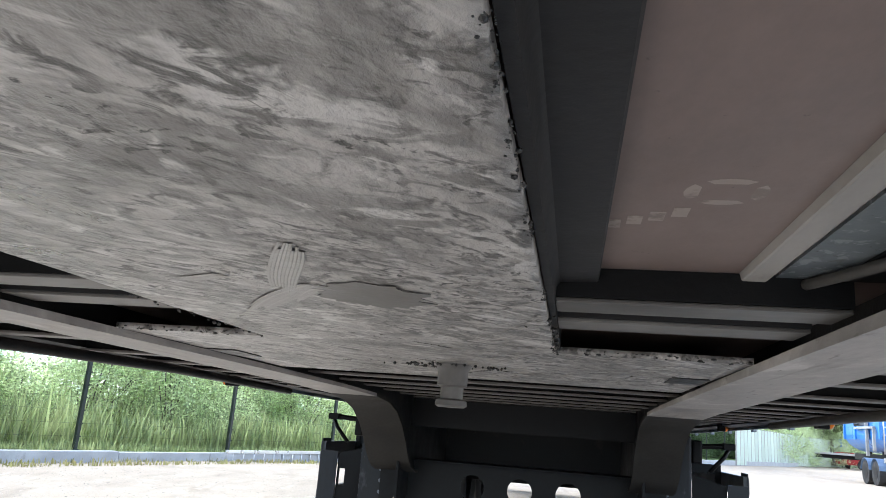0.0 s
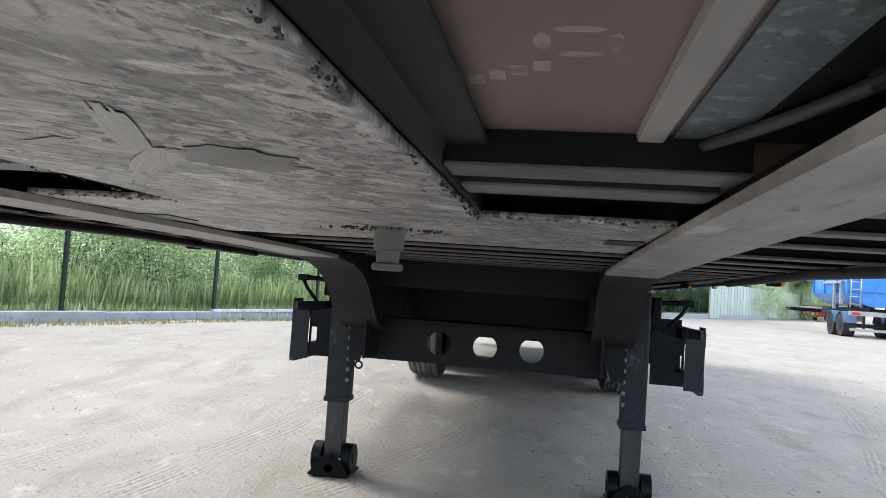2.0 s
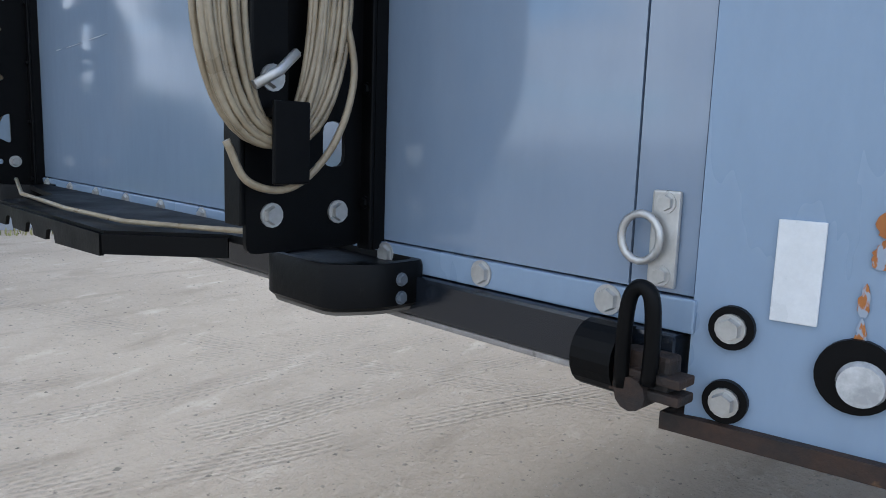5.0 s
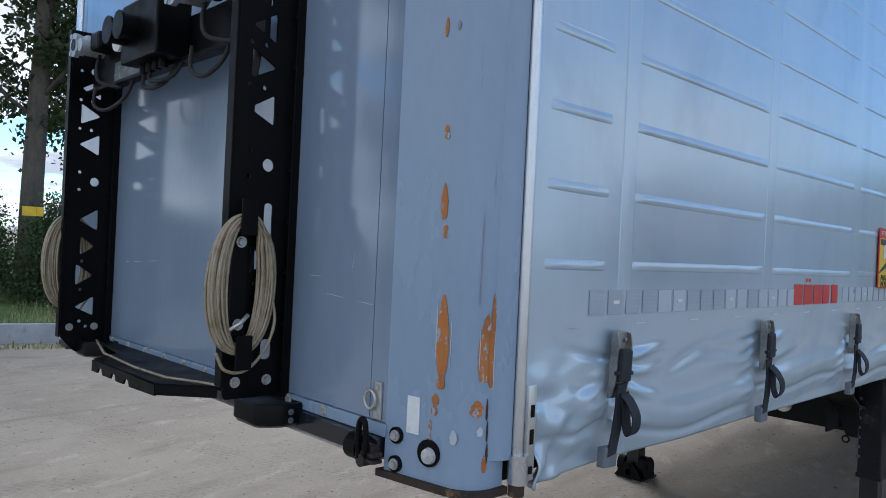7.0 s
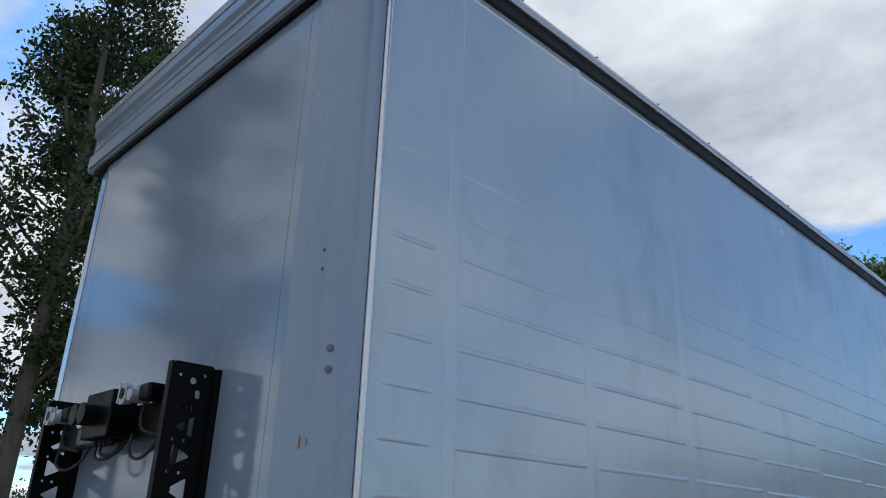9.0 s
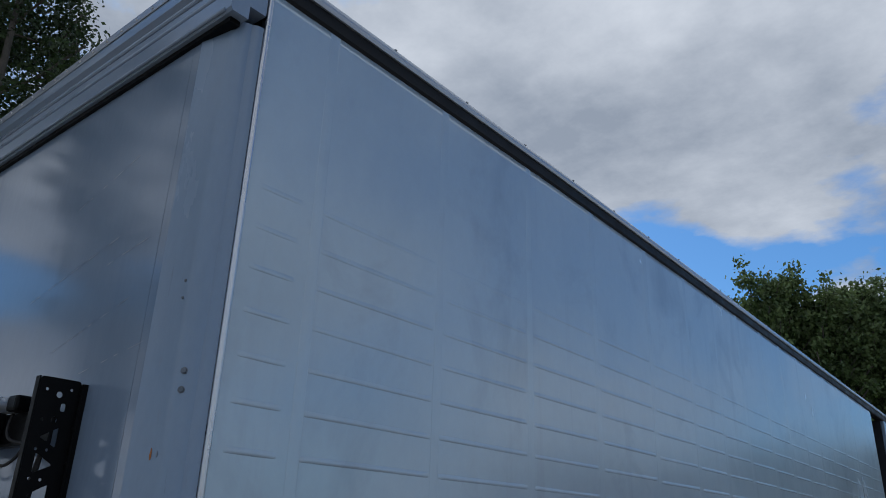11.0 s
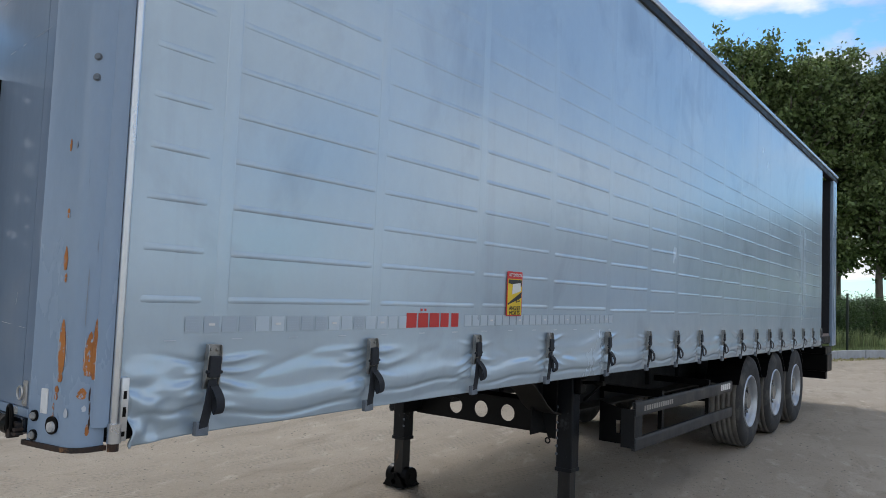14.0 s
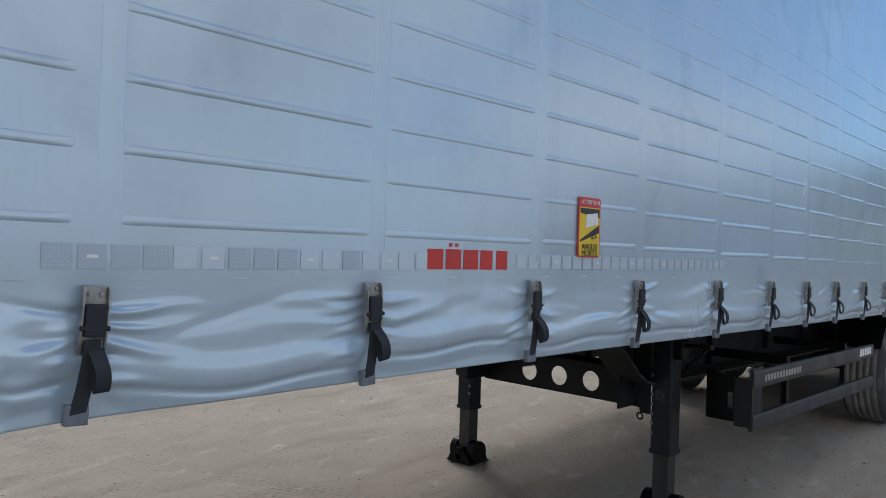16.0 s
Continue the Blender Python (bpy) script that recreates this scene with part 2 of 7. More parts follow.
GREASE = material("grease_smeared_plate", (0.45, 0.43, 0.41), (0.31, 0.295, 0.28), rough=0.4, rough_var=0.16, scale=3.0, fine=40, warp=2.6, bump=0.006, bump_scale=36, stretch=(1.2, 0.8, 1), mix=(0.36, 0.6),
                  third=(0.2, 0.19, 0.182), third_at=(0.47, 0.6), third_scale=4.5,
                  layers=[((0.55, 0.53, 0.51), 5.0, (0.7, 1.2, 1, -50), 0.55, 0.62, 3.0, False), ((0.1, 0.095, 0.09), 34.0, (0.85, 1.3, 1, -52), 0.5, 0.59, 1.2, False, 3.2, 0.4, 0.52),
                          ((0.58, 0.56, 0.54), 12.0, (0.55, 1.5, 1, -48), 0.58, 0.66, 1.8, False), ((0.2, 0.19, 0.18), 14.0, (0.7, 1.3, 1, -30), 0.52, 0.61, 2.5, False, 2.4, 0.42, 0.54),
                          ((0.05, 0.047, 0.044), 70.0, (0.9, 1.15, 1, -55), 0.56, 0.62, 0.6, False, 5.0, 0.44, 0.56), ((0.06, 0.056, 0.052), 9.0, (0.7, 1.2, 1, -45), 0.0, 0.012, 1.6, True, 6.0, 0.52, 0.62)])
SWIPE = material("wiped_grease", (0.4, 0.383, 0.366), (0.3, 0.286, 0.272), rough=0.4, scale=14, fine=70, bump=0.002, bump_scale=60, per_island=0.14)
GREASE_CRUST = material("black_grease_crumbs", (0.02, 0.02, 0.02), (0.012, 0.012, 0.012), rough=0.4, scale=40, fine=120)
PLY = material("brown_phenolic_plywood", (0.235, 0.176, 0.158), (0.15, 0.113, 0.1), rough=0.5, scale=2.2, fine=40, stretch=(1, 0.5, 1), bump=0.0004, bump_scale=40,
               third=(0.115, 0.09, 0.08), third_at=(0.58, 0.75), third_scale=4, layers=[((0.12, 0.09, 0.08), 70.0, (1, 1, 1), 0.7, 0.73, 0.0, False)])
RIB = material("grey_painted_rib", (0.36, 0.34, 0.315), (0.25, 0.235, 0.215), rough=0.5, scale=5, fine=50, stretch=(1, 0.4, 1), third=(0.15, 0.125, 0.105), third_at=(0.6, 0.78), third_scale=9)
EDGE = material("light_crossmember_edge", (0.18, 0.17, 0.16), (0.085, 0.08, 0.075), rough=0.5, scale=9, fine=60, stretch=(0.4, 1, 1))
RUBBER = material("tyre_rubber", (0.024, 0.024, 0.025), (0.015, 0.015, 0.016), rough=0.8, scale=6, fine=60, bump=0.001, bump_scale=60, third=(0.1, 0.095, 0.085), third_at=(0.52, 0.75), third_scale=4)
RUBBER_DUSTY = material("dusty_tread_rubber", (0.19, 0.18, 0.165), (0.1, 0.095, 0.088), rough=0.85, scale=6, fine=60, bump=0.001, bump_scale=60)
STRAP = material("dark_strap_webbing", (0.014, 0.017, 0.024), (0.009, 0.011, 0.016), rough=0.75, scale=30, fine=250, bump=0.0005, bump_scale=300)
STEEL = material("zinc_steel", (0.6, 0.6, 0.59), (0.42, 0.42, 0.41), rough=0.36, metal=0.6, scale=18, fine=120)
BUCKLE = material("worn_buckle_steel", (0.36, 0.355, 0.34), (0.2, 0.2, 0.195), rough=0.38, metal=0.7, scale=18, fine=120, third=(0.1, 0.1, 0.1), third_at=(0.58, 0.7), third_scale=25)
RED_INK = material("red_print", (0.55, 0.03, 0.025), (0.45, 0.025, 0.02), rough=0.45, scale=6, fine=60)
SIGN_RED = material("sign_red", (0.6, 0.03, 0.03), (0.5, 0.025, 0.025), rough=0.4, scale=8)
SIGN_YELLOW = material("sign_yellow", (0.75, 0.52, 0.02), (0.65, 0.45, 0.02), rough=0.4, scale=8)
SIGN_BLACK = material("sign_black", (0.015, 0.015, 0.017), rough=0.45, scale=8)
SIGN_WHITE = material("sign_white", (0.75, 0.75, 0.74), (0.65, 0.65, 0.64), rough=0.45, scale=8)
ORANGE = material("bare_orange_primer", (0.45, 0.17, 0.04), (0.3, 0.105, 0.025), rough=0.7, scale=14, fine=90, layers=[((0.3, 0.35, 0.43), 90.0, (1, 1, 0.45), 0.57, 0.61, 0.2, False), ((0.28, 0.33, 0.41), 16.0, (0.5, 1, 2.2), 0.66, 0.69, 0.3, False)])
SCUFF = material("pale_scuff", (0.5, 0.54, 0.6), (0.42, 0.46, 0.52), rough=0.5, scale=10)
SCUFF_DARK = material("dark_scuff", (0.2, 0.24, 0.3), (0.16, 0.19, 0.24), rough=0.45, scale=10)
REFLECT = material("white_reflector", (0.72, 0.74, 0.76), (0.62, 0.64, 0.66), rough=0.3, scale=30, fine=300)
TAPE_DARK = material("grey_reflective_tape", (0.35, 0.418, 0.498), (0.34, 0.408, 0.488), rough=0.3, rough_var=0.03, metal=0.3, scale=10, fine=60)
TAPE_PALE = material("pale_reflective_tape", (0.47, 0.55, 0.635), (0.455, 0.535, 0.62), rough=0.3, rough_var=0.03, metal=0.3, scale=10, fine=60)
CABLE = material("beige_cable_sheath", (0.37, 0.31, 0.215), (0.25, 0.2, 0.13), rough=0.35, scale=30, fine=160)
RUST = material("rusty_steel", (0.06, 0.032, 0.02), (0.014, 0.011, 0.01), rough=0.8, scale=18, fine=120, bump=0.002, bump_scale=90, third=(0.19, 0.1, 0.045), third_at=(0.58, 0.66), third_scale=20)
AMBER = material("amber_lens", (0.75, 0.22, 0.02), (0.6, 0.16, 0.015), rough=0.15, scale=30)
SILL_PAINT = material("glossy_blue_black_sill_paint", (0.011, 0.0145, 0.021), (0.008, 0.0105, 0.0155), rough=0.16, spec=0.65, scale=4, fine=60, stretch=(0.3, 1, 1), bump=0.0005, bump_scale=50, third=(0.035, 0.035, 0.036), third_at=(0.68, 0.8), third_scale=11)
UNDER_PALE = material("pale_road_dust", (0.17, 0.155, 0.135), (0.1, 0.092, 0.08), rough=0.8, scale=9, fine=60, bump=0.0006, bump_scale=60)
# dusty frame paint, its tone lowered to hold the beam flange's shade
FRAME_DUSTY_DARK = material("dusty_frame_paint", (0.04, 0.038, 0.035), (0.02, 0.019, 0.018), rough=0.65, spec=0.15, scale=5, fine=60, bump=0.0006, bump_scale=60, third=(0.065, 0.057, 0.048), third_at=(0.62, 0.75), third_scale=6)
CONDUIT = material("dusty_grey_conduit", (0.06, 0.055, 0.049), (0.03, 0.0275, 0.0245), rough=0.6, scale=9, fine=60)


def leafy(m, share):
    """Lets part of the light through the leaves."""
    nt = m.node_tree
    b, out = nt.nodes["Principled BSDF"], nt.nodes["Material Output"]
    tr = nt.nodes.new("ShaderNodeBsdfTranslucent")
    mx = nt.nodes.new("ShaderNodeMixShader")
    mx.inputs[0].default_value = share
    nt.links.new(b.inputs["Base Color"].links[0].from_socket, tr.inputs["Color"])
    nt.links.new(b.outputs[0], mx.inputs[1])
    nt.links.new(tr.outputs[0], mx.inputs[2])
    nt.links.new(mx.outputs[0], out.inputs["Surface"])
    return m


HOOK_GREY = material("dull_blue_grey_zinc", (0.16, 0.185, 0.22), (0.1, 0.12, 0.145), rough=0.5, metal=0.2, scale=20, fine=120)
PRINT = material("pale_print", (0.4, 0.33, 0.29), (0.31, 0.255, 0.225), rough=0.55, scale=30, fine=90, third=(0.22, 0.18, 0.16), third_at=(0.52, 0.6), third_scale=30)
CAP_PAINT = material("glossy_blue_grey_cap_paint", (0.27, 0.34, 0.44), (0.23, 0.29, 0.385), rough=0.14, spec=0.8, scale=2, fine=50, stretch=(0.3, 1, 1))
ROOF_EDGE = material("grey_roof_rail", (0.42, 0.46, 0.52), (0.37, 0.41, 0.47), rough=0.2, metal=0.35, scale=2, fine=50, stretch=(0.3, 0.3, 2))


# ---- mesh helpers ----
def mesh_ob(name, bm, mat, parent=None, label="", smooth=None):
    me = bpy.data.meshes.new(name)
    if smooth is not None:
        for f in bm.faces:
            f.smooth = True
        me_edges = [e for e in bm.edges if len(e.link_faces) == 2 and e.calc_face_angle(0) > radians(smooth)]
        for e in me_edges:
            e.smooth = False
    bm.to_mesh(me)
    bm.free()
    for mm in (mat if isinstance(mat, (list, tuple)) else [mat]):
        me.materials.append(mm)
    ob = new(name, me)
    if parent:
        ob.parent = parent
        ob.matrix_parent_inverse = Matrix.Identity(4)
    if label:
        ob["label"] = label
    return ob


def part(name, bm, mat, parent, label="", smooth=None):
    return mesh_ob(name, bm, mat, parent, label, smooth)


def place(ob, parent, m, label=""):
    """A further object on the mesh of ob, under parent."""
    o = new(ob.name.split(".")[0], ob.data)
    o.parent = parent
    o.matrix_basis = m
    if label:
        o["label"] = label
    return o


def empty(name, m=None):
    ob = new(name)
    if m is not None:
        ob.matrix_basis = m
    return ob


def box(bm, x0, x1, y0, y1, z0, z1, bevel=0.0, m=None):
    c = Matrix.LocRotScale(((x0 + x1) / 2, (y0 + y1) / 2, (z0 + z1) / 2), None, (abs(x1 - x0), abs(y1 - y0), abs(z1 - z0)))
    r = bmesh.ops.create_cube(bm, size=1.0, matrix=(m @ c) if m else c)
    if bevel:
        es = list({e for v in r["verts"] for e in v.link_edges})
        bmesh.ops.bevel(bm, geom=es, offset=bevel, segments=2, affect="EDGES", profile=0.6)
    return bm


def cyl(bm, a, b, r, seg=20, r2=None, cap=True):
    a, b = Vector(a), Vector(b)
    q = (b - a).to_track_quat("Z", "Y").to_matrix().to_4x4()
    bmesh.ops.create_cone(bm, cap_ends=cap, segments=seg, radius1=r, radius2=r if r2 is None else r2, depth=(b - a).length,
                          matrix=Matrix.Translation((a + b) / 2) @ q)
    return bm


def bolt(bm, c, n, r=0.012, h=0.008):
    c, n = Vector(c), Vector(n)
    cyl(bm, c, c + n * h * 0.3, r * 1.25, 14)
    cyl(bm, c + n * h * 0.3, c + n * h, r, 6, r * 0.88)


def bolts(mat, parent, spots, r=0.012, h=0.008, name="bolt", label=""):
    """Bolt heads on one mesh, each at (place, way out)."""
    first = None
    for c, n in spots:
        m = Matrix.Translation(c) @ Vector(n).to_track_quat("Z", "Y").to_matrix().to_4x4()
        if first is None:
            bm = bmesh.new()
            bolt(bm, (0, 0, 0), (0, 0, 1), r, h)
            first = part(name, bm, mat, parent, label)
            first.matrix_basis = m
        else:
            place(first, parent, m)


def spline(pts, n=8):
    """A smooth line through points."""
    pts = [Vector(p) for p in pts]
    q = [pts[0] * 2 - pts[1]] + pts + [pts[-1] * 2 - pts[-2]]
    out = []
    for i in range(1, len(q) - 2):
        for j in range(n):
            t = j / n
            a, b, c, d = q[i - 1], q[i], q[i + 1], q[i + 2]
            out.append(0.5 * (b * 2 + (c - a) * t + (a * 2 - b * 5 + c * 4 - d) * t ** 2 + (b * 3 - a - c * 3 + d) * t ** 3))
    return out + [pts[-1]]


def tube(bm, pts, r, seg=8, closed=False):
    """A round bar along points."""
    pts = [Vector(p) for p in pts]
    n = len(pts)
    rings, side = [], None
    for i, p in enumerate(pts):
        d = (pts[(i + 1) % n] - pts[i - 1]) if closed else (pts[min(i + 1, n - 1)] - pts[max(i - 1, 0)])
        d.normalize()
        if side is None:
            side = d.orthogonal().normalized()
        side = (side - d * side.dot(d)).normalized()
        up = d.cross(side)
        rings.append([bm.verts.new(p + side * (math.cos(k * math.tau / seg) * r) + up * (math.sin(k * math.tau / seg) * r)) for k in range(seg)])
    for i in range(n if closed else n - 1):
        a, b = rings[i], rings[(i + 1) % n]
        for k in range(seg):
            f = bm.faces.new((a[k], a[(k + 1) % seg], b[(k + 1) % seg], b[k]))
            f.smooth = True
    if not closed:
        bm.faces.new(rings[0][::-1])
        bm.faces.new(rings[-1])
    return bm


def band(bm, pts, width, thick, side):
    """A flat strap along points; side is the way of its width."""
    side = Vector(side).normalized()
    pts = [Vector(p) for p in pts]
    rings = []
    for i, p in enumerate(pts):
        d = (pts[min(i + 1, len(pts) - 1)] - pts[max(i - 1, 0)]).normalized()
        nrm = d.cross(side).normalized()
        rings.append([bm.verts.new(p + side * (sx * width / 2) + nrm * (sn * thick / 2)) for sx, sn in ((-1, -1), (1, -1), (1, 1), (-1, 1))])
    for a, b in zip(rings, rings[1:]):
        for k in range(4):
            bm.faces.new((a[k], a[(k + 1) % 4], b[(k + 1) % 4], b[k]))
    bm.faces.new(rings[0][::-1])
    bm.faces.new(rings[-1])
    return bm


def sweep(bm, profile, stations, closed=True):
    """A profile of points, each station a function point -> place, joined along the stations."""
    rings = [[bm.verts.new(s(p)) for p in profile] for s in stations]
    n = len(profile)
    for a, b in zip(rings, rings[1:]):
        for k in range(n if closed else n - 1):
            bm.faces.new((a[k], a[(k + 1) % n], b[(k + 1) % n], b[k]))
    if closed:
        bm.faces.new(rings[0][::-1])
        bm.faces.new(rings[-1])
    bmesh.ops.recalc_face_normals(bm, faces=bm.faces)
    return bm


def sheet(outline, holes, thick):
    """A flat plate in its own xy plane, with holes, as a mesh datablock."""
    cu = bpy.data.curves.new("plate_outline", "CURVE")
    cu.dimensions, cu.fill_mode, cu.extrude = "2D", "BOTH", thick / 2
    for loop in [outline, *holes]:
        s = cu.splines.new("POLY")
        s.points.add(len(loop) - 1)
        for p, (x, y) in zip(s.points, loop):
            p.co = (x, y, 0, 1)
        s.use_cyclic_u = True
    ob = new("plate_outline", cu)
    me = bpy.data.meshes.new_from_object(ob.evaluated_get(bpy.context.evaluated_depsgraph_get()))
    bpy.data.objects.remove(ob)
    bpy.data.curves.remove(cu)
    return me


def plate(name, outline, holes, thick, m, mat, parent, label=""):
    bm = bmesh.new()
    me = sheet(outline, holes, thick)
    bm.from_mesh(me)
    bpy.data.meshes.remove(me)
    bm.transform(m)
    return part(name, bm, mat, parent, label)


def words(name, body, size, m, mat, parent, width=None):
    """Letters of Blender's own font, as a mesh."""
    cu = bpy.data.curves.new(name, "FONT")
    cu.body, cu.size, cu.extrude, cu.align_x, cu.align_y = body, size, 0.0006, "CENTER", "CENTER"
    cu.resolution_u = 3
    ob = new(name, cu)
    bpy.context.view_layer.update()
    me = bpy.data.meshes.new_from_object(ob.evaluated_get(bpy.context.evaluated_depsgraph_get()))
    bpy.data.objects.remove(ob)
    bm = bmesh.new()
    bm.from_mesh(me)
    if width:
        w = max(v.co.x for v in bm.verts) - min(v.co.x for v in bm.verts)
        bmesh.ops.scale(bm, vec=(width / w, 1, 1), verts=bm.verts)
    bm.transform(m)
    return part(name, bm, mat, parent)


def circle(cx, cy, r, n=20):
    return [(cx + r * math.cos(i * math.tau / n), cy + r * math.sin(i * math.tau / n)) for i in range(n)]


def rounded(pts, r, n=4):
    """A polygon with its corners cut round."""
    out = []
    k = len(pts)
    for i in range(k):
        p, a, b = Vector(pts[i]), Vector(pts[i - 1]), Vector(pts[(i + 1) % k])
        p0, p1 = p + (a - p).normalized() * r, p + (b - p).normalized() * r
        for j in range(n + 1):
            t = j / n
            q = p0 * (1 - t) ** 2 + p * (2 * t * (1 - t)) + p1 * t ** 2
            out.append((q.x, q.y))
    return out


def grid_mesh(name, co, nu, nv, mat, parent=None, label="", smooth=True):
    """A sheet of nu x nv points (numpy array of places)."""
    idx = np.arange(nu * nv).reshape(nu, nv)
    f = np.stack([idx[:-1, :-1], idx[1:, :-1], idx[1:, 1:], idx[:-1, 1:]], -1).reshape(-1, 4)
    me = bpy.data.meshes.new(name)
    me.from_pydata(co.reshape(-1, 3).tolist(), [], f.tolist())
    if smooth:
        me.polygons.foreach_set("use_smooth", [True] * len(me.polygons))
    me.materials.append(mat)
    ob = new(name, me)
    if parent:
        ob.parent = parent
    if label:
        ob["label"] = label
    return ob


# ---- ground, kerb and grass ----
KERB = [(-13.5, -22.0), (-11.6, -8.0), (-10.9, -2.0), (-10.15, 1.8), (-8.7, 6.2), (-7.4, 9.85), (-5.25, 16.2), (-2.8, 22.5), (-0.3, 29.8), (4.0, 39.0), (10.0, 50.0), (18.0, 64.0)]


def kerb_at(s):
    """The place on the kerb line, s metres along, and its way."""
    for a, b in zip(KERB, KERB[1:]):
        d = math.dist(a, b)
        if s <= d or b == KERB[-1]:
            t = s / d
            return Vector((a[0] + (b[0] - a[0]) * t, a[1] + (b[1] - a[1]) * t)), Vector((b[0] - a[0], b[1] - a[1])).normalized()
        s -= d


KERB_LEN = sum(math.dist(a, b) for a, b in zip(KERB, KERB[1:]))


def ground_z(x, y):
    z = 0.02 * noise.noise((x * 0.25, y * 0.25, 0)) + 0.008 * noise.noise((x * 1.1, y * 1.1, 4))
    rise = 0.12 * min(1.0, max(0.0, (y - 5.0) / 3.0)) * min(1.0, max(0.0, (22 - y) / 8.0))
    return z * min(1.0, 0.3 + abs(x) / 6) + rise


xs = np.concatenate([[-2600, -800, -250, -90, -40, -22], np.linspace(-14, 14, 113), [20, 32, 55, 120, 400, 1200, 2600]])
ys = np.concatenate([[-2600, -800, -250, -80, -30, -15], np.linspace(-9, 22, 125), [25, 29, 34, 42, 55, 80, 160, 400, 1200, 2600]])
g = np.array([[(x, y, ground_z(x, y) if abs(x) < 60 and abs(y) < 60 else 0.0) for y in ys] for x in xs])
GRAVEL = material("pale_compacted_gravel", (0.385, 0.336, 0.279), (0.31, 0.268, 0.22), rough=0.93, scale=0.5, fine=24, bump=0.02, bump_scale=20, spec=0.12, pits=0.2, pit_scale=55,
                  third=(0.28, 0.241, 0.196), third_at=(0.54, 0.78), third_scale=1.1,
                  layers=[((0.275, 0.237, 0.193), 3.0, (1, 0.28, 1, -8), 0.53, 0.7, 0.6, False), ((0.45, 0.4, 0.34), 5.0, (1, 0.45, 1, -20), 0.58, 0.76, 0.4, False),
                          ((0.2, 0.175, 0.145), 30.0, (1, 0.8, 1), 0.645, 0.7, 0.3, False), ((0.27, 0.24, 0.2), 95.0, (1, 1, 1), 0.62, 0.7, 0.2, False), ((0.55, 0.51, 0.46), 80.0, (1, 1, 1), 0.67, 0.72, 0.2, False)])


def tread_marks(mat, tracks):
    """Tyre tracks pressed into the ground: bands of slanted bars, worn away in places."""
    nt = mat.node_tree
    bump = [n for n in nt.nodes if n.type == "BUMP"][0]
    height = bump.inputs["Height"].links[0].from_socket
    tc = nt.nodes.new("ShaderNodeTexCoord")

    def op(kind, a, b=0.0, c=0.0):
        n = nt.nodes.new("ShaderNodeMath")
        n.operation = kind
        for i, v in enumerate((a, b, c)):
            if isinstance(v, (int, float)):
                n.inputs[i].default_value = v
            else:
                nt.links.new(v, n.inputs[i])
        return n.outputs[0]

    def wear(scale, lo, hi):
        n = nt.nodes.new("ShaderNodeTexNoise")
        n.inputs["Scale"].default_value, n.inputs["Detail"].default_value = scale, 4.0
        nt.links.new(tc.outputs["Object"], n.inputs["Vector"])
        r = nt.nodes.new("ShaderNodeMapRange")
        r.inputs["From Min"].default_value, r.inputs["From Max"].default_value = lo, hi
        nt.links.new(n.outputs["Fac"], r.inputs["Value"])
        return n.outputs["Fac"], r.outputs[0]

    drift, _ = wear(0.16, 0, 1)
    _, left = wear(1.3, 0.4, 0.52)
    total = None
    for x, y, angle, width, pitch in tracks:
        mp = nt.nodes.new("ShaderNodeMapping")
        mp.vector_type = "TEXTURE"
        mp.inputs["Location"].default_value, mp.inputs["Rotation"].default_value = (x, y, 0), (0, 0, radians(angle))
        nt.links.new(tc.outputs["Object"], mp.inputs[0])
        sp = nt.nodes.new("ShaderNodeSeparateXYZ")
        nt.links.new(mp.outputs[0], sp.inputs[0])
        u = op("MULTIPLY_ADD", drift, 0.9, sp.outputs[1])
        ua = op("ABSOLUTE", op("SUBTRACT", u, 0.45))
        inside = op("LESS_THAN", ua, width)
        bars = op("SINE", op("MULTIPLY", op("MULTIPLY_ADD", ua, 0.8, sp.outputs[0]), math.tau / pitch))
        ribs = op("SINE", op("MULTIPLY", ua, math.tau / 0.045))
        one = op("MULTIPLY", op("MULTIPLY", op("ADD", op("MULTIPLY", bars, 0.6), ribs), inside), left)
        total = one if total is None else op("ADD", total, one)
    nt.links.new(op("MULTIPLY_ADD", total, 0.13, height), bump.inputs["Height"])
    # tread bars darkened in the colour, as groove shade the bump hardly shows
    base = nt.nodes["Principled BSDF"].inputs["Base Color"]
    mx = nt.nodes.new("ShaderNodeMixRGB")
    nt.links.new(op("MULTIPLY", op("MAXIMUM", total, 0.0), 0.4), mx.inputs[0])
    nt.links.new(base.links[0].from_socket, mx.inputs[1])
    mx.inputs[2].default_value = (0.24, 0.215, 0.185, 1)
    nt.links.new(mx.outputs[0], base)


tread_marks(GRAVEL, [(-1.7, 3.0, 84, 0.15, 0.07), (-2.5, 2.4, 87, 0.12, 0.06), (-3.15, 0.8, 83, 0.14, 0.07), (-0.9, 3.2, 74, 0.13, 0.07), (2.6, 1.5, 58, 0.13, 0.07), (3.2, 2.0, 63, 0.12, 0.06), (1.9, 2.6, 75, 0.14, 0.08), (-4.0, 3.0, 80, 0.14, 0.07), (-5.9, 3.0, 82, 0.14, 0.07), (2.4, 4.0, 20, 0.13, 0.07)])
ground = grid_mesh("ground", g, len(xs), len(ys), GRAVEL)
tagged(ground, "pale beige compacted gravel yard with tyre tracks and loose stones", "ground", kind="structure")

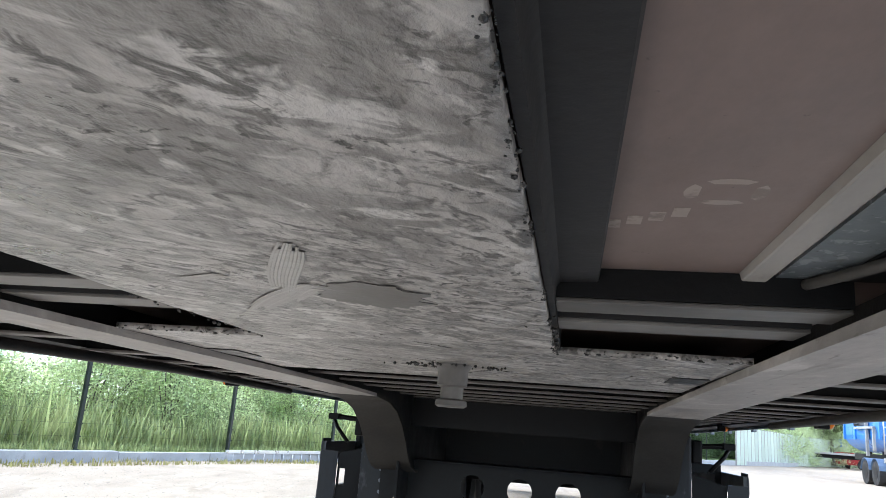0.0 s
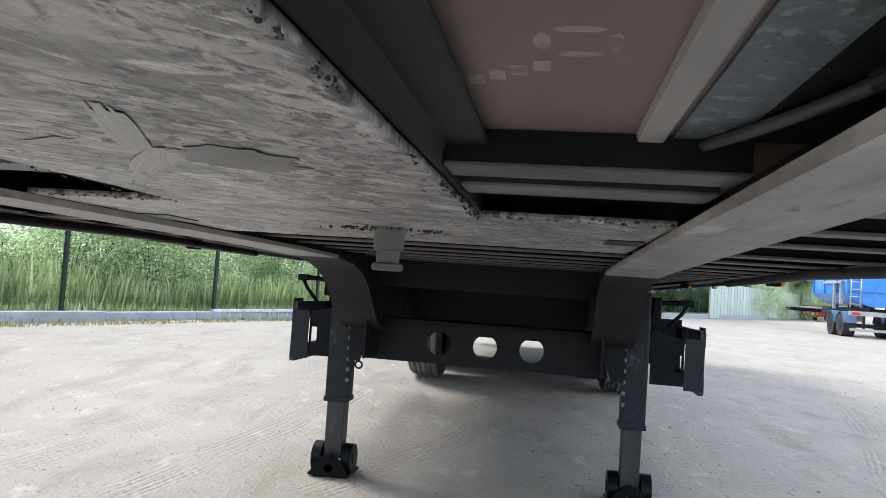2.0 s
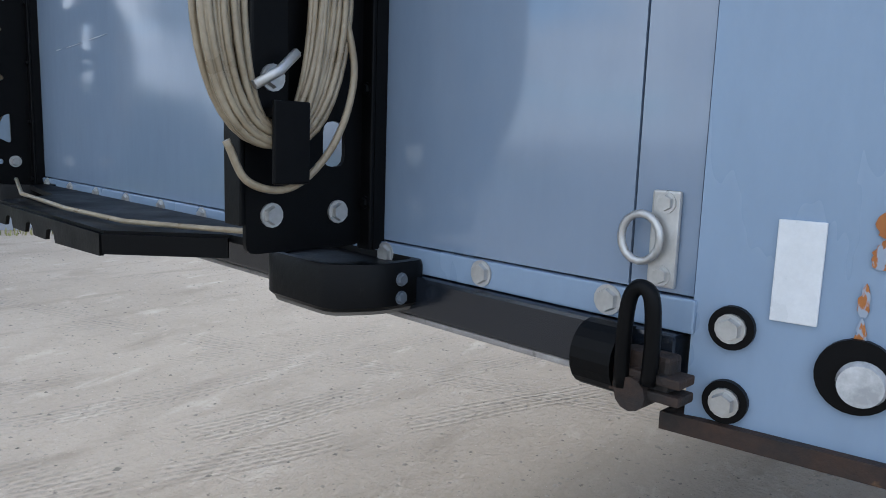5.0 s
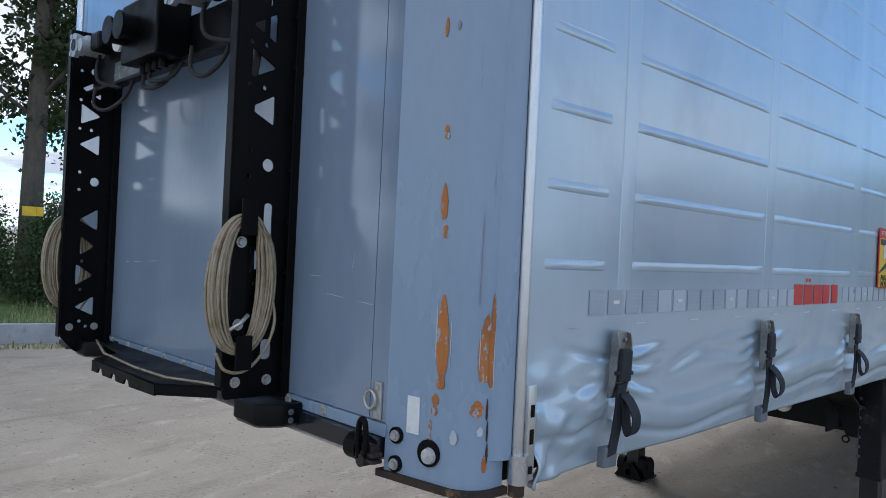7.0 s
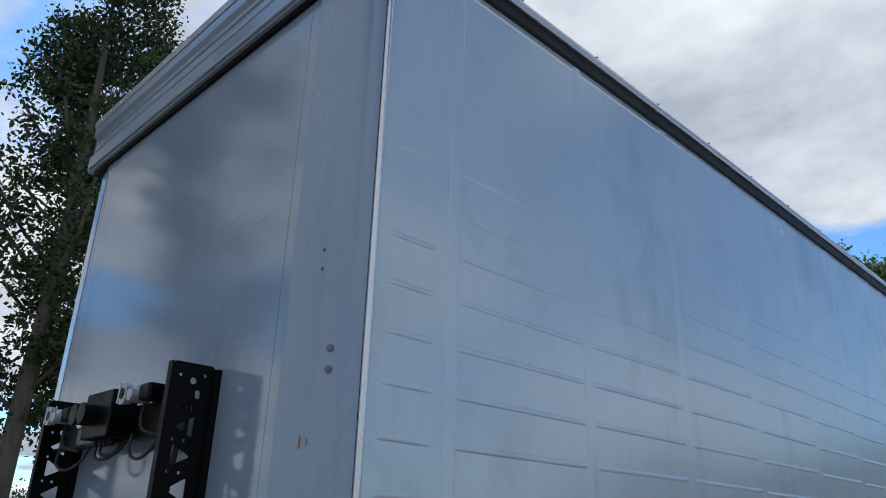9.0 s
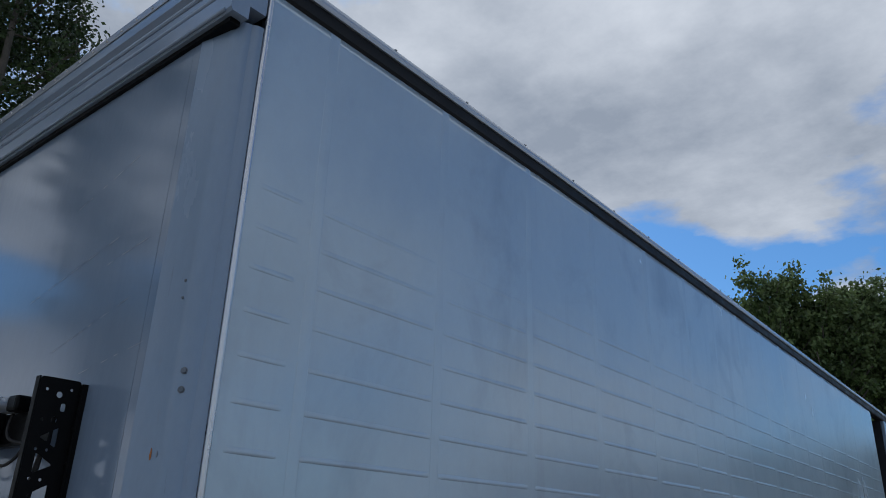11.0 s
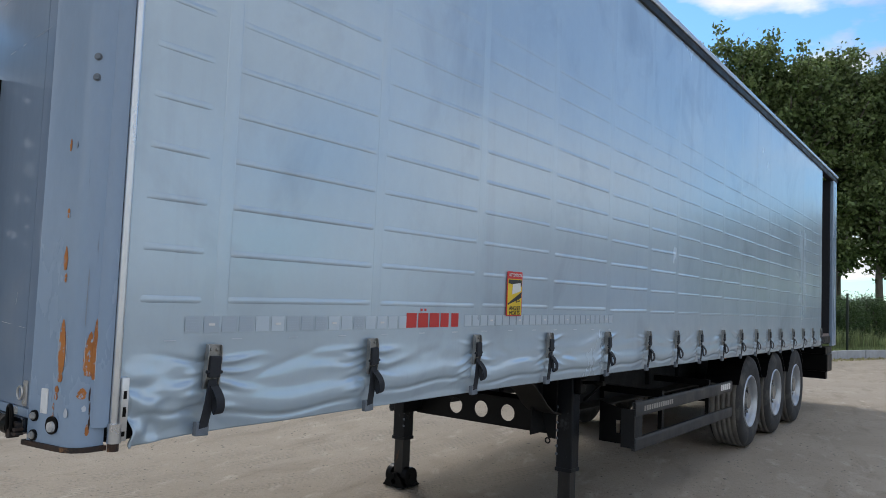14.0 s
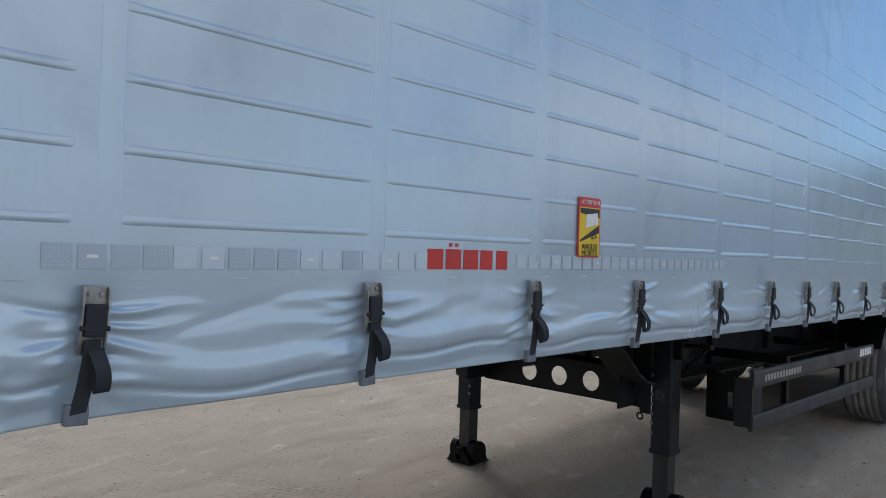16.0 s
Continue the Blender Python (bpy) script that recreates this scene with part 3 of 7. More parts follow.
CONCRETE = material("grey_concrete_kerb", (0.4, 0.42, 0.45), (0.3, 0.315, 0.335), rough=0.85, scale=3, fine=50, bump=0.002, bump_scale=60, third=(0.22, 0.22, 0.21), third_at=(0.6, 0.75), third_scale=4)
kerb = tagged(empty("kerb"), "low grey precast concrete kerb blocks edging the yard", "kerb", kind="structure")
BLOCK = 1.98
bm = bmesh.new()
box(bm, -0.16, 0, 0, BLOCK, -0.2, 0.285, 0.012)
block_first = part("kerb_block", bm, CONCRETE, kerb)
n_block = int(KERB_LEN / 2)
for i in range(n_block):
    p, d = kerb_at(i * 2.0)
    m = Matrix.Translation((p.x, p.y, 0.012 * math.sin(i * 1.7))) @ Matrix.Rotation(-math.atan2(d.x, d.y), 4, "Z")
    if i == 0:
        block_first.matrix_basis = m
    else:
        place(block_first, kerb, m)

GRASS_SOIL = material("grassy_bank", (0.14, 0.21, 0.05), (0.08, 0.13, 0.03), rough=0.9, scale=1.5, fine=30, bump=0.03, bump_scale=9)
gs = np.linspace(0, KERB_LEN - 0.1, 90)
rows = []
for s in gs:
    p, d = kerb_at(s)
    nrm = Vector((-d.y, d.x))
    rows.append([(p.x + nrm.x * o, p.y + nrm.y * o, 0.2 + (0.05 * noise.noise((p.x + nrm.x * o, p.y, 3)) if o > 0.3 else 0) + min(0.3, o * 0.03)) for o in (0.15, 0.5, 1.2, 2.5, 5, 9, 16, 40)])
verge = grid_mesh("verge", np.array(rows), len(rows), 8, GRASS_SOIL)
tagged(verge, "green grassy verge behind the concrete kerb", "grass", kind="structure")

# grass blades, one mesh of many
GRASS = material("grass_blades", (0.37, 0.42, 0.21), (0.25, 0.31, 0.14), rough=0.7, scale=0.6, fine=8, per_island=0.35)
leafy(GRASS, 0.62)
DRY_GRASS = material("dry_yellow_weeds", (0.38, 0.34, 0.17), (0.26, 0.26, 0.1), rough=0.8, scale=0.6, fine=8, per_island=0.35)
leafy(DRY_GRASS, 0.4)


def blades(name, count, along, across, height, seed, base_z=0.2, mat=None):
    r = random.Random(seed)
    vs, fs = [], []
    for _ in range(count):
        s = r.uniform(*along)
        p, d = kerb_at(s)
        o = across[0] + (across[1] - across[0]) * r.random() ** 1.4
        x, y = p.x - d.y * o, p.y + d.x * o
        h = r.uniform(*height) * (0.75 + 0.5 * noise.noise((x * 0.5, y * 0.5, 7)))
        w = r.uniform(0.006, 0.016) * (1.5 if h > 0.5 else 1)
        a = r.uniform(0, math.tau)
        lean = r.uniform(0.05, 0.5) * h
        ca, sa = math.cos(a), math.sin(a)
        z = base_z if o > 0.1 else ground_z(x, y)
        k = len(vs)
        lx, ly = -sa * lean, ca * lean
        vs += [(x - ca * w, y - sa * w, z), (x + ca * w, y + sa * w, z), (x + lx * 0.4 + ca * w * 0.8, y + ly * 0.4 + sa * w * 0.8, z + h * 0.6),
               (x + lx * 0.4 - ca * w * 0.8, y + ly * 0.4 - sa * w * 0.8, z + h * 0.6), (x + lx, y + ly, z + h)]
        fs += [(k, k + 1, k + 2, k + 3), (k + 3, k + 2, k + 4)]
    me = bpy.data.meshes.new(name)
    me.from_pydata(vs, [], fs)
    me.materials.append(mat or GRASS)
    return new(name, me)


tagged(blades("grass", 34000, (14, 62), (0.2, 4.0), (0.08, 0.28), 1), "short green grass on the verge along the fence", "grass", kind="stuff")
tagged(blades("tall_grass", 17000, (29, 62), (0.9, 3.8), (0.35, 1.25), 2), "tall seeding grass and reeds before the hedge", "grass", kind="stuff")
tagged(blades("weeds", 5200, (14, 56), (-0.6, -0.02), (0.02, 0.1), 3, mat=DRY_GRASS), "yellowish weeds at the foot of the kerb", "grass", kind="stuff")


# ---- loose stones ----
STONE = material("loose_stones", (0.3, 0.268, 0.228), (0.22, 0.196, 0.165), rough=0.92, scale=20, fine=120, per_island=0.4)


def stones(name, count, area, size, seed):
    r = random.Random(seed)
    vs, fs = [], []
    tet = [(1, 0, 0), (0, 1, 0), (-1, 0, 0), (0, -1, 0), (0.2, 0.1, 0.45)]
    for _ in range(count):
        x, y = r.uniform(*area[0]), r.uniform(*area[1])
        s = size[0] + (size[1] - size[0]) * r.random() ** 4
        a = r.uniform(0, math.tau)
        z = ground_z(x, y)
        k = len(vs)
        for px, py, pz in tet:
            px, py = px * r.uniform(0.6, 1.2), py * r.uniform(0.6, 1.2)
            vs.append((x + s * (px * math.cos(a) - py * math.sin(a)), y + s * (px * math.sin(a) + py * math.cos(a)), z + s * pz * r.uniform(0.7, 1.1) - s * 0.1))
        fs += [(k, k + 1, k + 4), (k + 1, k + 2, k + 4), (k + 2, k + 3, k + 4), (k + 3, k, k + 4)]
    me = bpy.data.meshes.new(name)
    me.from_pydata(vs, [], fs)
    me.materials.append(STONE)
    return new(name, me)


tagged(stones("gravel_stones", 40000, ((-8, 5), (-3, 12)), (0.003, 0.021), 5), "small loose stones strewn over the gravel yard", "gravel", kind="stuff")
tagged(stones("gravel_stones", 7000, ((-10, 12), (-6, 26)), (0.006, 0.034), 6), "scattered larger stones and crumbs on the yard", "gravel", kind="stuff")

# ---- fence ----
FENCE_GREEN = material("dark_green_fence_paint", (0.012, 0.022, 0.017), (0.008, 0.014, 0.011), rough=0.5, scale=10)
fence = tagged(empty("fence"), "dark green welded mesh fence on square posts", "fence")
FENCE_H, SPACING = 2.05, 3.3


def mesh_panel(length):
    bm = bmesh.new()
    z = 0.1
    while z < FENCE_H:
        thick = 0.0013
        box(bm, -thick, thick, 0.03, length - 0.03, z - thick, z + thick)
        z += 0.2
    n = int((length - 0.06) / 0.1)
    for i in range(n + 1):
        y = 0.03 + i * (length - 0.06) / n
        box(bm, -0.0007, 0.0007, y - 0.0007, y + 0.0007, 0.06, FENCE_H + 0.03)
    return bm


bm = bmesh.new()
box(bm, -0.03, 0.03, -0.03, 0.03, 0, FENCE_H + 0.08, 0.004)
box(bm, -0.034, 0.034, -0.034, 0.034, FENCE_H + 0.08, FENCE_H + 0.1, 0.004)
for k in range(10):
    box(bm, 0.03, 0.042, -0.045, 0.045, 0.1 + k * 0.2 - 0.012, 0.1 + k * 0.2 + 0.012)
post0 = part("post", bm, FENCE_GREEN, fence)
panel0 = part("mesh_panel", mesh_panel(SPACING), FENCE_GREEN, fence)
first = True
S0 = 30.05
i0 = -int(S0 / SPACING)
for i in range(i0, int((KERB_LEN - S0) / SPACING)):
    p, d = kerb_at(S0 + i * SPACING)
    q, _ = kerb_at(min(KERB_LEN - 0.1, S0 + (i + 1) * SPACING))
    nrm = Vector((-d.y, d.x)) * 0.24
    turn = Matrix.Rotation(-math.atan2((q - p).x, (q - p).y), 4, "Z")
    m = Matrix.Translation((p.x + nrm.x, p.y + nrm.y, 0.2)) @ turn
    if first:
        post0.matrix_basis, panel0.matrix_basis, first = m, m, False
    else:
        place(post0, fence, m)
        place(panel0, fence, m)

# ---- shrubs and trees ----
# a paler kind of shrub, with sunlit brightness added into its leaf colour
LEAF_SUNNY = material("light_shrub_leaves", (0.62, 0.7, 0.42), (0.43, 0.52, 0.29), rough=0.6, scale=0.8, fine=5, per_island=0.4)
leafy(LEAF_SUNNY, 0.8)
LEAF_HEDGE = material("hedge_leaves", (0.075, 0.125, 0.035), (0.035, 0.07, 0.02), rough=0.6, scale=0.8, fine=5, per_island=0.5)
# near poplar leaves are darkened for backlight, the far copy kept lighter
LEAF_BACKLIT = material("poplar_leaves", (0.055, 0.085, 0.027), (0.024, 0.045, 0.013), rough=0.55, scale=0.5, fine=4, per_island=0.5)
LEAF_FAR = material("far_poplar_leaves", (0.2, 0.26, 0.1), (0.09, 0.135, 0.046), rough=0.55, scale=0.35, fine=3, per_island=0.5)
BARK = material("poplar_bark", (0.13, 0.115, 0.092), (0.065, 0.057, 0.046), rough=0.9, scale=5, fine=40, stretch=(1, 1, 0.25), bump=0.02, bump_scale=12)


leafy(LEAF_HEDGE, 0.3)
leafy(LEAF_BACKLIT, 0.3)
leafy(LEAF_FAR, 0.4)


def leaf_quads(r, centres, per, spread, size):
    vs, fs = [], []
    for c in centres:
        for _ in range(per):
            o = Vector((r.gauss(0, 1), r.gauss(0, 1), r.gauss(0, 0.8))) * spread
            p = c + o
            n = Vector((r.gauss(0, 1), r.gauss(0, 1), r.gauss(0.5, 1)))
            if n.length < 0.01:
                continue
            n.normalize()
            u = n.orthogonal().normalized()
            u.rotate(Matrix.Rotation(r.uniform(0, math.tau), 3, n))
            v = n.cross(u)
            s = size * r.uniform(0.6, 1.3)
            k = len(vs)
            for a, b in ((-1, 0), (0, -0.62), (1, 0), (0, 0.62)):
                q = p + u * (a * s) + v * (b * s)
                vs.append((q.x, q.y, q.z))
            fs.append((k, k + 1, k + 2, k + 3))
    return vs, fs


def shrub(seed, radius, height, clumps, per, leaf, mat, label):
    r = random.Random(seed)
    cs = []
    for _ in range(clumps):
        a, t = r.uniform(0, math.tau), r.random()
        rad = radius * math.sqrt(r.random()) * (1.0 - 0.55 * t * t)
        cs.append(Vector((math.cos(a) * rad, math.sin(a) * rad, 0.15 + t * height * r.uniform(0.75, 1.05))))
    vs, fs = leaf_quads(r, cs, per, 0.2, leaf)
    root = empty("shrub")
    bm = bmesh.new()
    for c in cs[::9]:
        tube(bm, [(c.x * 0.1, c.y * 0.1, 0), (c.x * 0.5, c.y * 0.5, c.z * 0.5), c], 0.014, 5)
    part("stem", bm, BARK, root)
    me = bpy.data.meshes.new("foliage")
    me.from_pydata(vs, [], fs)
    me.materials.append(mat)
    o = new("foliage", me)
    o.parent = root
    return tagged(root, label, "shrub", "hedge shrubs")


rs = random.Random(11)
DARK_LABEL, LIGHT_LABEL = "dense dark green leafy shrub in the hedge behind the fence", "loose yellow-green shrub behind tall grass at the fence"
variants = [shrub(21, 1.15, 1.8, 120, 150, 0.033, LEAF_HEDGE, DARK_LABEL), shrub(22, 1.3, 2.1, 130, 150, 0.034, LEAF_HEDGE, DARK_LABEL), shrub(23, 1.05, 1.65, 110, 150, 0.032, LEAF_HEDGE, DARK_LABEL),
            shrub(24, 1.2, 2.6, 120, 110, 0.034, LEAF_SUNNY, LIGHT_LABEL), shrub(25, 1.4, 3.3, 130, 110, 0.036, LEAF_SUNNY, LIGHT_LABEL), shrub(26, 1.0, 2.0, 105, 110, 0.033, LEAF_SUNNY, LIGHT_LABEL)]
used = set()
s, i = 14.0, 0
while s < 91:
    p, d = kerb_at(s)
    for row in range(2):
        o = (4.2 if s < 31 else 2.9) + row * 1.7 + rs.uniform(-0.5, 0.5)
        sc = rs.uniform(0.72, 0.88) if 31 < s < 36 else rs.uniform(0.85, 1.15)
        m = pose(p.x - d.y * o + rs.uniform(-0.3, 0.3), p.y + d.x * o, 0.25, rz=rs.uniform(0, 360)) @ Matrix.Diagonal((1, 1, sc, 1))
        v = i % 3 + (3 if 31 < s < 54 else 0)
        if v in used:
            copy_thing(variants[v], m)
        else:
            variants[v].matrix_basis = m
            used.add(v)
        i += 1
    s += 1.55 if s < 55 else 2.3

for k in range(11):
    copy_thing(variants[3 + k % 3], pose(14.5 + k * 2.1 + rs.uniform(-0.5, 0.5), 61.5 + k * 3.6, 0, rz=rs.uniform(0, 360)) @ Matrix.Diagonal((1.9, 1.9, rs.uniform(1.5, 2.1), 1)))


def poplar(seed, height, crown_from, width, lean, per, spread=0.42, leaf=0.11, limbs=46, mat=LEAF_BACKLIT):
    """A tall tree: tapered trunk, limbs, and a loose crown of leaf clumps."""
    r = random.Random(seed)
    root = empty("poplar_tree")
    top = Vector((lean[0], lean[1], height))
    trunk = [Vector((top.x * t ** 1.3 + 0.12 * math.sin(t * 7 + seed), top.y * t ** 1.3 + 0.1 * math.cos(t * 6 + seed), height * t)) for t in [j / 14 for j in range(15)]]
    bm = bmesh.new()
    rings = []
    for j, p in enumerate(trunk):
        rad = 0.24 * (1 - j / 14) ** 0.8 + 0.015 + (0.1 if j == 0 else 0)
        rings.append([bm.verts.new(p + Vector((math.cos(k * math.tau / 10) * rad, math.sin(k * math.tau / 10) * rad, 0))) for k in range(10)])
    for a, b in zip(rings, rings[1:]):
        for k in range(10):
            bm.faces.new((a[k], a[(k + 1) % 10], b[(k + 1) % 10], b[k])).smooth = True
    part("trunk", bm, BARK, root, "tall grey-brown trunk")
    bm = bmesh.new()
    cs = []
    for j in range(limbs):
        t = crown_from + (1 - crown_from) * (j / limbs) ** 0.9
        p = trunk[min(13, int(t * 14))].lerp(trunk[min(14, int(t * 14) + 1)], t * 14 % 1)
        a = r.uniform(0, math.tau)
        ln = width * (0.35 + 0.75 * math.sin(math.pi * min(1, (1 - t) / (1 - crown_from) * 0.85 + 0.12))) * r.uniform(0.6, 1.15)
        e = p + Vector((math.cos(a) * ln, math.sin(a) * ln, ln * r.uniform(0.5, 1.2)))
        mid = p.lerp(e, 0.5) + Vector((0, 0, -0.08 * ln))
        tube(bm, [p, mid, e], 0.028 + 0.03 * (1 - t), 5)
        for q in range(7):
            w = 0.3 + 0.7 * q / 6
            c = p.lerp(e, w) + Vector((r.gauss(0, 0.3), r.gauss(0, 0.3), r.gauss(0, 0.35)))
            cs.append(c)
    part("limb", bm, BARK, root)
    vs, fs = leaf_quads(r, cs, per, spread, leaf)
    me = bpy.data.meshes.new("crown")
    me.from_pydata(vs, [], fs)
    me.materials.append(mat)
    o = new("crown", me)
    o.parent = root
    return tagged(root, "tall dark green poplar with a bare lower trunk", "tree", "poplars behind the fence")


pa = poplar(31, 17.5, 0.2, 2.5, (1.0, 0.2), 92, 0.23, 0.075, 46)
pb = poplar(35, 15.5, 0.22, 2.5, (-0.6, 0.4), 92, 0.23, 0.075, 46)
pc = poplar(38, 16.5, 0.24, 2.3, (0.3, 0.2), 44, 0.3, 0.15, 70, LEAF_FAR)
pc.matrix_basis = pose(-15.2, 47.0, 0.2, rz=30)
pa.matrix_basis = pose(-15.3, 3.6, 0.2, rz=160)
pb.matrix_basis = pose(-17.3, 5.6, 0.2, rz=40)
rt = random.Random(3)
# the last four stand out of view, added to darken the front panel's reflections
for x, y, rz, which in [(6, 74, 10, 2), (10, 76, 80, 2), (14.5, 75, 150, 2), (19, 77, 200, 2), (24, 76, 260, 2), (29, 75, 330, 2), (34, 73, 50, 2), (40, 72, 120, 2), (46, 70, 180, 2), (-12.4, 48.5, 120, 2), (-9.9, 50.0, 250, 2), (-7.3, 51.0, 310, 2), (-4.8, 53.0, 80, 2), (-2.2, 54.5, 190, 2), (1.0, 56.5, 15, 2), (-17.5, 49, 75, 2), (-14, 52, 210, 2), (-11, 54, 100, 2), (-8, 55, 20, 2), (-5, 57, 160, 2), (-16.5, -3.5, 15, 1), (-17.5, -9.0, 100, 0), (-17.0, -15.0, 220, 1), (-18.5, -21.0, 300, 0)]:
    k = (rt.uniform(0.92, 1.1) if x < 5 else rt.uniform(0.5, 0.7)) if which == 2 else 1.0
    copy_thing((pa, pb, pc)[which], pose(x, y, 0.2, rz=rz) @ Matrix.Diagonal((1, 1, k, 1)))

# ---- vehicles and shed across the yard ----
BLUE = material("blue_body_paint", (0.05, 0.24, 0.66), (0.035, 0.18, 0.52), rough=0.35, scale=2, fine=30)
RED = material("red_body_paint", (0.4, 0.03, 0.03), (0.28, 0.02, 0.02), rough=0.4, scale=2)
GREY_STEEL = material("weathered_grey_steel", (0.4, 0.4, 0.39), (0.28, 0.28, 0.27), rough=0.6, scale=4)


def small_wheel(parent, x, y, z, r, w):
    bm = bmesh.new()
    cyl(bm, (x - w / 2, y, z), (x + w / 2, y, z), r, 22)
    wheel = part("wheel", bm, RUBBER, parent)
    bm = bmesh.new()
    cyl(bm, (x - w / 2 - 0.01, y, z), (x + w / 2 + 0.01, y, z), r * 0.5, 16)
    part("rim", bm, FRAME_DUSTY_DARK, wheel)


def tipper_trailer(m):
    """Open-topped tub on a bare frame, seen from behind: ladder, rear frame, two axles."""
    root = tagged(empty("tipper_trailer", m), "blue tipper trailer with a rounded tub, grey frame and ladder", "trailer", "parked vehicles")
    prof = [(1.25 * math.cos(a), 2.1 + 0.75 * math.sin(a)) for a in [math.pi + k * math.pi / 12 for k in range(13)]] + [(1.25, 3.25), (1.19, 3.25), (1.19, 2.12)]
    prof += [(1.19 * math.cos(a), 2.1 + 0.7 * math.sin(a)) for a in [math.tau - k * math.pi / 12 for k in range(13)]] + [(-1.19, 3.25), (-1.25, 3.25)]
    bm = bmesh.new()
    sweep(bm, prof, [lambda p, yy=yy: Vector((p[0], yy, p[1])) for yy in (0.1, 5.2)])
    tub = part("tub", bm, BLUE, root)
    for y0, name in ((0.06, "tailgate"), (5.2, "headboard")):
        bm = bmesh.new()
        out = prof[:14] + [(-1.25, 3.25)]
        sweep(bm, out, [lambda p, yy=yy: Vector((p[0] * 0.985, yy, p[1])) for yy in (y0, y0 + 0.05)])
        part(name, bm, BLUE, root)
    bm = bmesh.new()
    for y in (0.1, 1.7, 3.4, 5.1):
        for x in (-1.28, 1.28):
            box(bm, x - 0.04, x + 0.04, y - 0.06, y + 0.06, 1.9, 3.27, 0.01)
    part("tub_rib", bm, BLUE, tub)
    bm = bmesh.new()
    for z in (2.05, 3.2):
        box(bm, -1.27, 1.27, -0.02, 0.06, z - 0.05, z + 0.05, 0.01)
    part("tailgate_bar", bm, BLUE, root)
    for x in (-1.38, -1.32):
        bm = bmesh.new()
        box(bm, x - 0.03, x + 0.03, 0.6, 3.2, 2.35, 2.45, 0.01)
        box(bm, x - 0.03, x + 0.03, 1.5, 1.62, 1.2, 3.1, 0.01)
        box(bm, x - 0.03, x + 0.03, 0.6, 0.7, 1.4, 2.4, 0.01)
        part("side_brace", bm, GREY_STEEL, root, "grey steel bracing")
    lad2 = part("ladder", bmesh.new(), ALU, root)
    for x in (-1.2, -0.8):
        bm = bmesh.new()
        tube(bm, [(x, -0.12, 1.3), (x, -0.12, 3.2)], 0.03, 6)
        part("rail", bm, ALU, lad2)
    for k in range(6):
        bm = bmesh.new()
        tube(bm, [(-1.2, -0.12, 1.45 + k * 0.32), (-0.8, -0.12, 1.45 + k * 0.32)], 0.02, 6)
        part("rung", bm, ALU, lad2)
    for x in (-0.45, 0.45):
        bm = bmesh.new()
        box(bm, x - 0.06, x + 0.06, 0.0, 6.4, 1.0, 1.3, 0.01)
        part("frame_rail", bm, FRAME_DUSTY_DARK, root)
        for z0, z1 in ((1.3, 1.5),):
            for y in (0.3, 2.2, 4.4):
                bm = bmesh.new()
                box(bm, x - 0.1, x + 0.1, y - 0.12, y + 0.12, z0, z1, 0.01)
                part("tub_saddle", bm, FRAME_DUSTY_DARK, root)
    bm = bmesh.new()
    box(bm, -1.2, 1.2, -0.05, 0.08, 0.95, 1.15, 0.01)
    part("rear_beam", bm, GREY_STEEL, root)
    bm = bmesh.new()
    box(bm, -1.15, 1.15, -0.06, 0.02, 0.28, 0.4, 0.01)
    part("bumper_bar", bm, GREY_STEEL, root)
    for x in (-0.6, 0.6):
        bm = bmesh.new()
        box(bm, x - 0.05, x + 0.05, -0.04, 0.04, 0.3, 1.0, 0.01)
        part("bumper_post", bm, CHASSIS, root)
        bm = bmesh.new()
        box(bm, x * 1.55 - 0.16, x * 1.55 + 0.16, -0.09, -0.05, 0.98, 1.1, 0.01)
        part("tail_lamp", bm, SIGN_RED, root)
    for y in (1.0, 2.35):
        bm = bmesh.new()
        cyl(bm, (-1.0, y, 0.5), (1.0, y, 0.5), 0.08, 10)
        part("axle", bm, FRAME_DUSTY_DARK, root)
        for x in (-1.0, 1.0):
            small_wheel(root, x, y, 0.5, 0.5, 0.5)
            bm = bmesh.new()
            arc = [(y + 0.6 * math.cos(a), 0.52 + 0.6 * math.sin(a)) for a in [math.radians(10 + 20 * k) for k in range(9)]]
            sweep(bm, arc + [(p * 0.97 + y * 0.03, q * 0.97 + 0.016) for p, q in arc[::-1]], [lambda p, xx=xx: Vector((xx, p[0], p[1])) for xx in (x - 0.28, x + 0.28)])
            part("mudguard", bm, BLUE_DULL, root)
    return root


BLUE_DULL = material("faded_blue_plastic", (0.16, 0.24, 0.38), (0.1, 0.16, 0.27), rough=0.5, scale=4)
tipper_trailer(pose(14.25, 34.2, 0, rz=-3))


def far_lorry(m):
    root = tagged(empty("lorry", m), "distant blue lorry cab with a white deflector", "truck", "parked vehicles")
    bm = bmesh.new()
    box(bm, -1.1, 1.1, 0, 1.7, 1.1, 2.7, 0.15)
    cab = part("cab", bm, BLUE, root)
    bm = bmesh.new()
    box(bm, -0.9, 0.1, -0.05, 0.0, 1.15, 1.6, 0.02)
    part("deflector", bm, WHITE_WALL, cab)
    bm = bmesh.new()
    box(bm, -0.5, 0.5, -4.5, 1.6, 0.75, 1.0, 0.02)
    part("chassis_frame", bm, CHASSIS, root)
    for x in (-0.95, 0.95):
        for y in (-3.6, 0.8):
            small_wheel(root, x, y, 0.5, 0.5, 0.35)
    return root


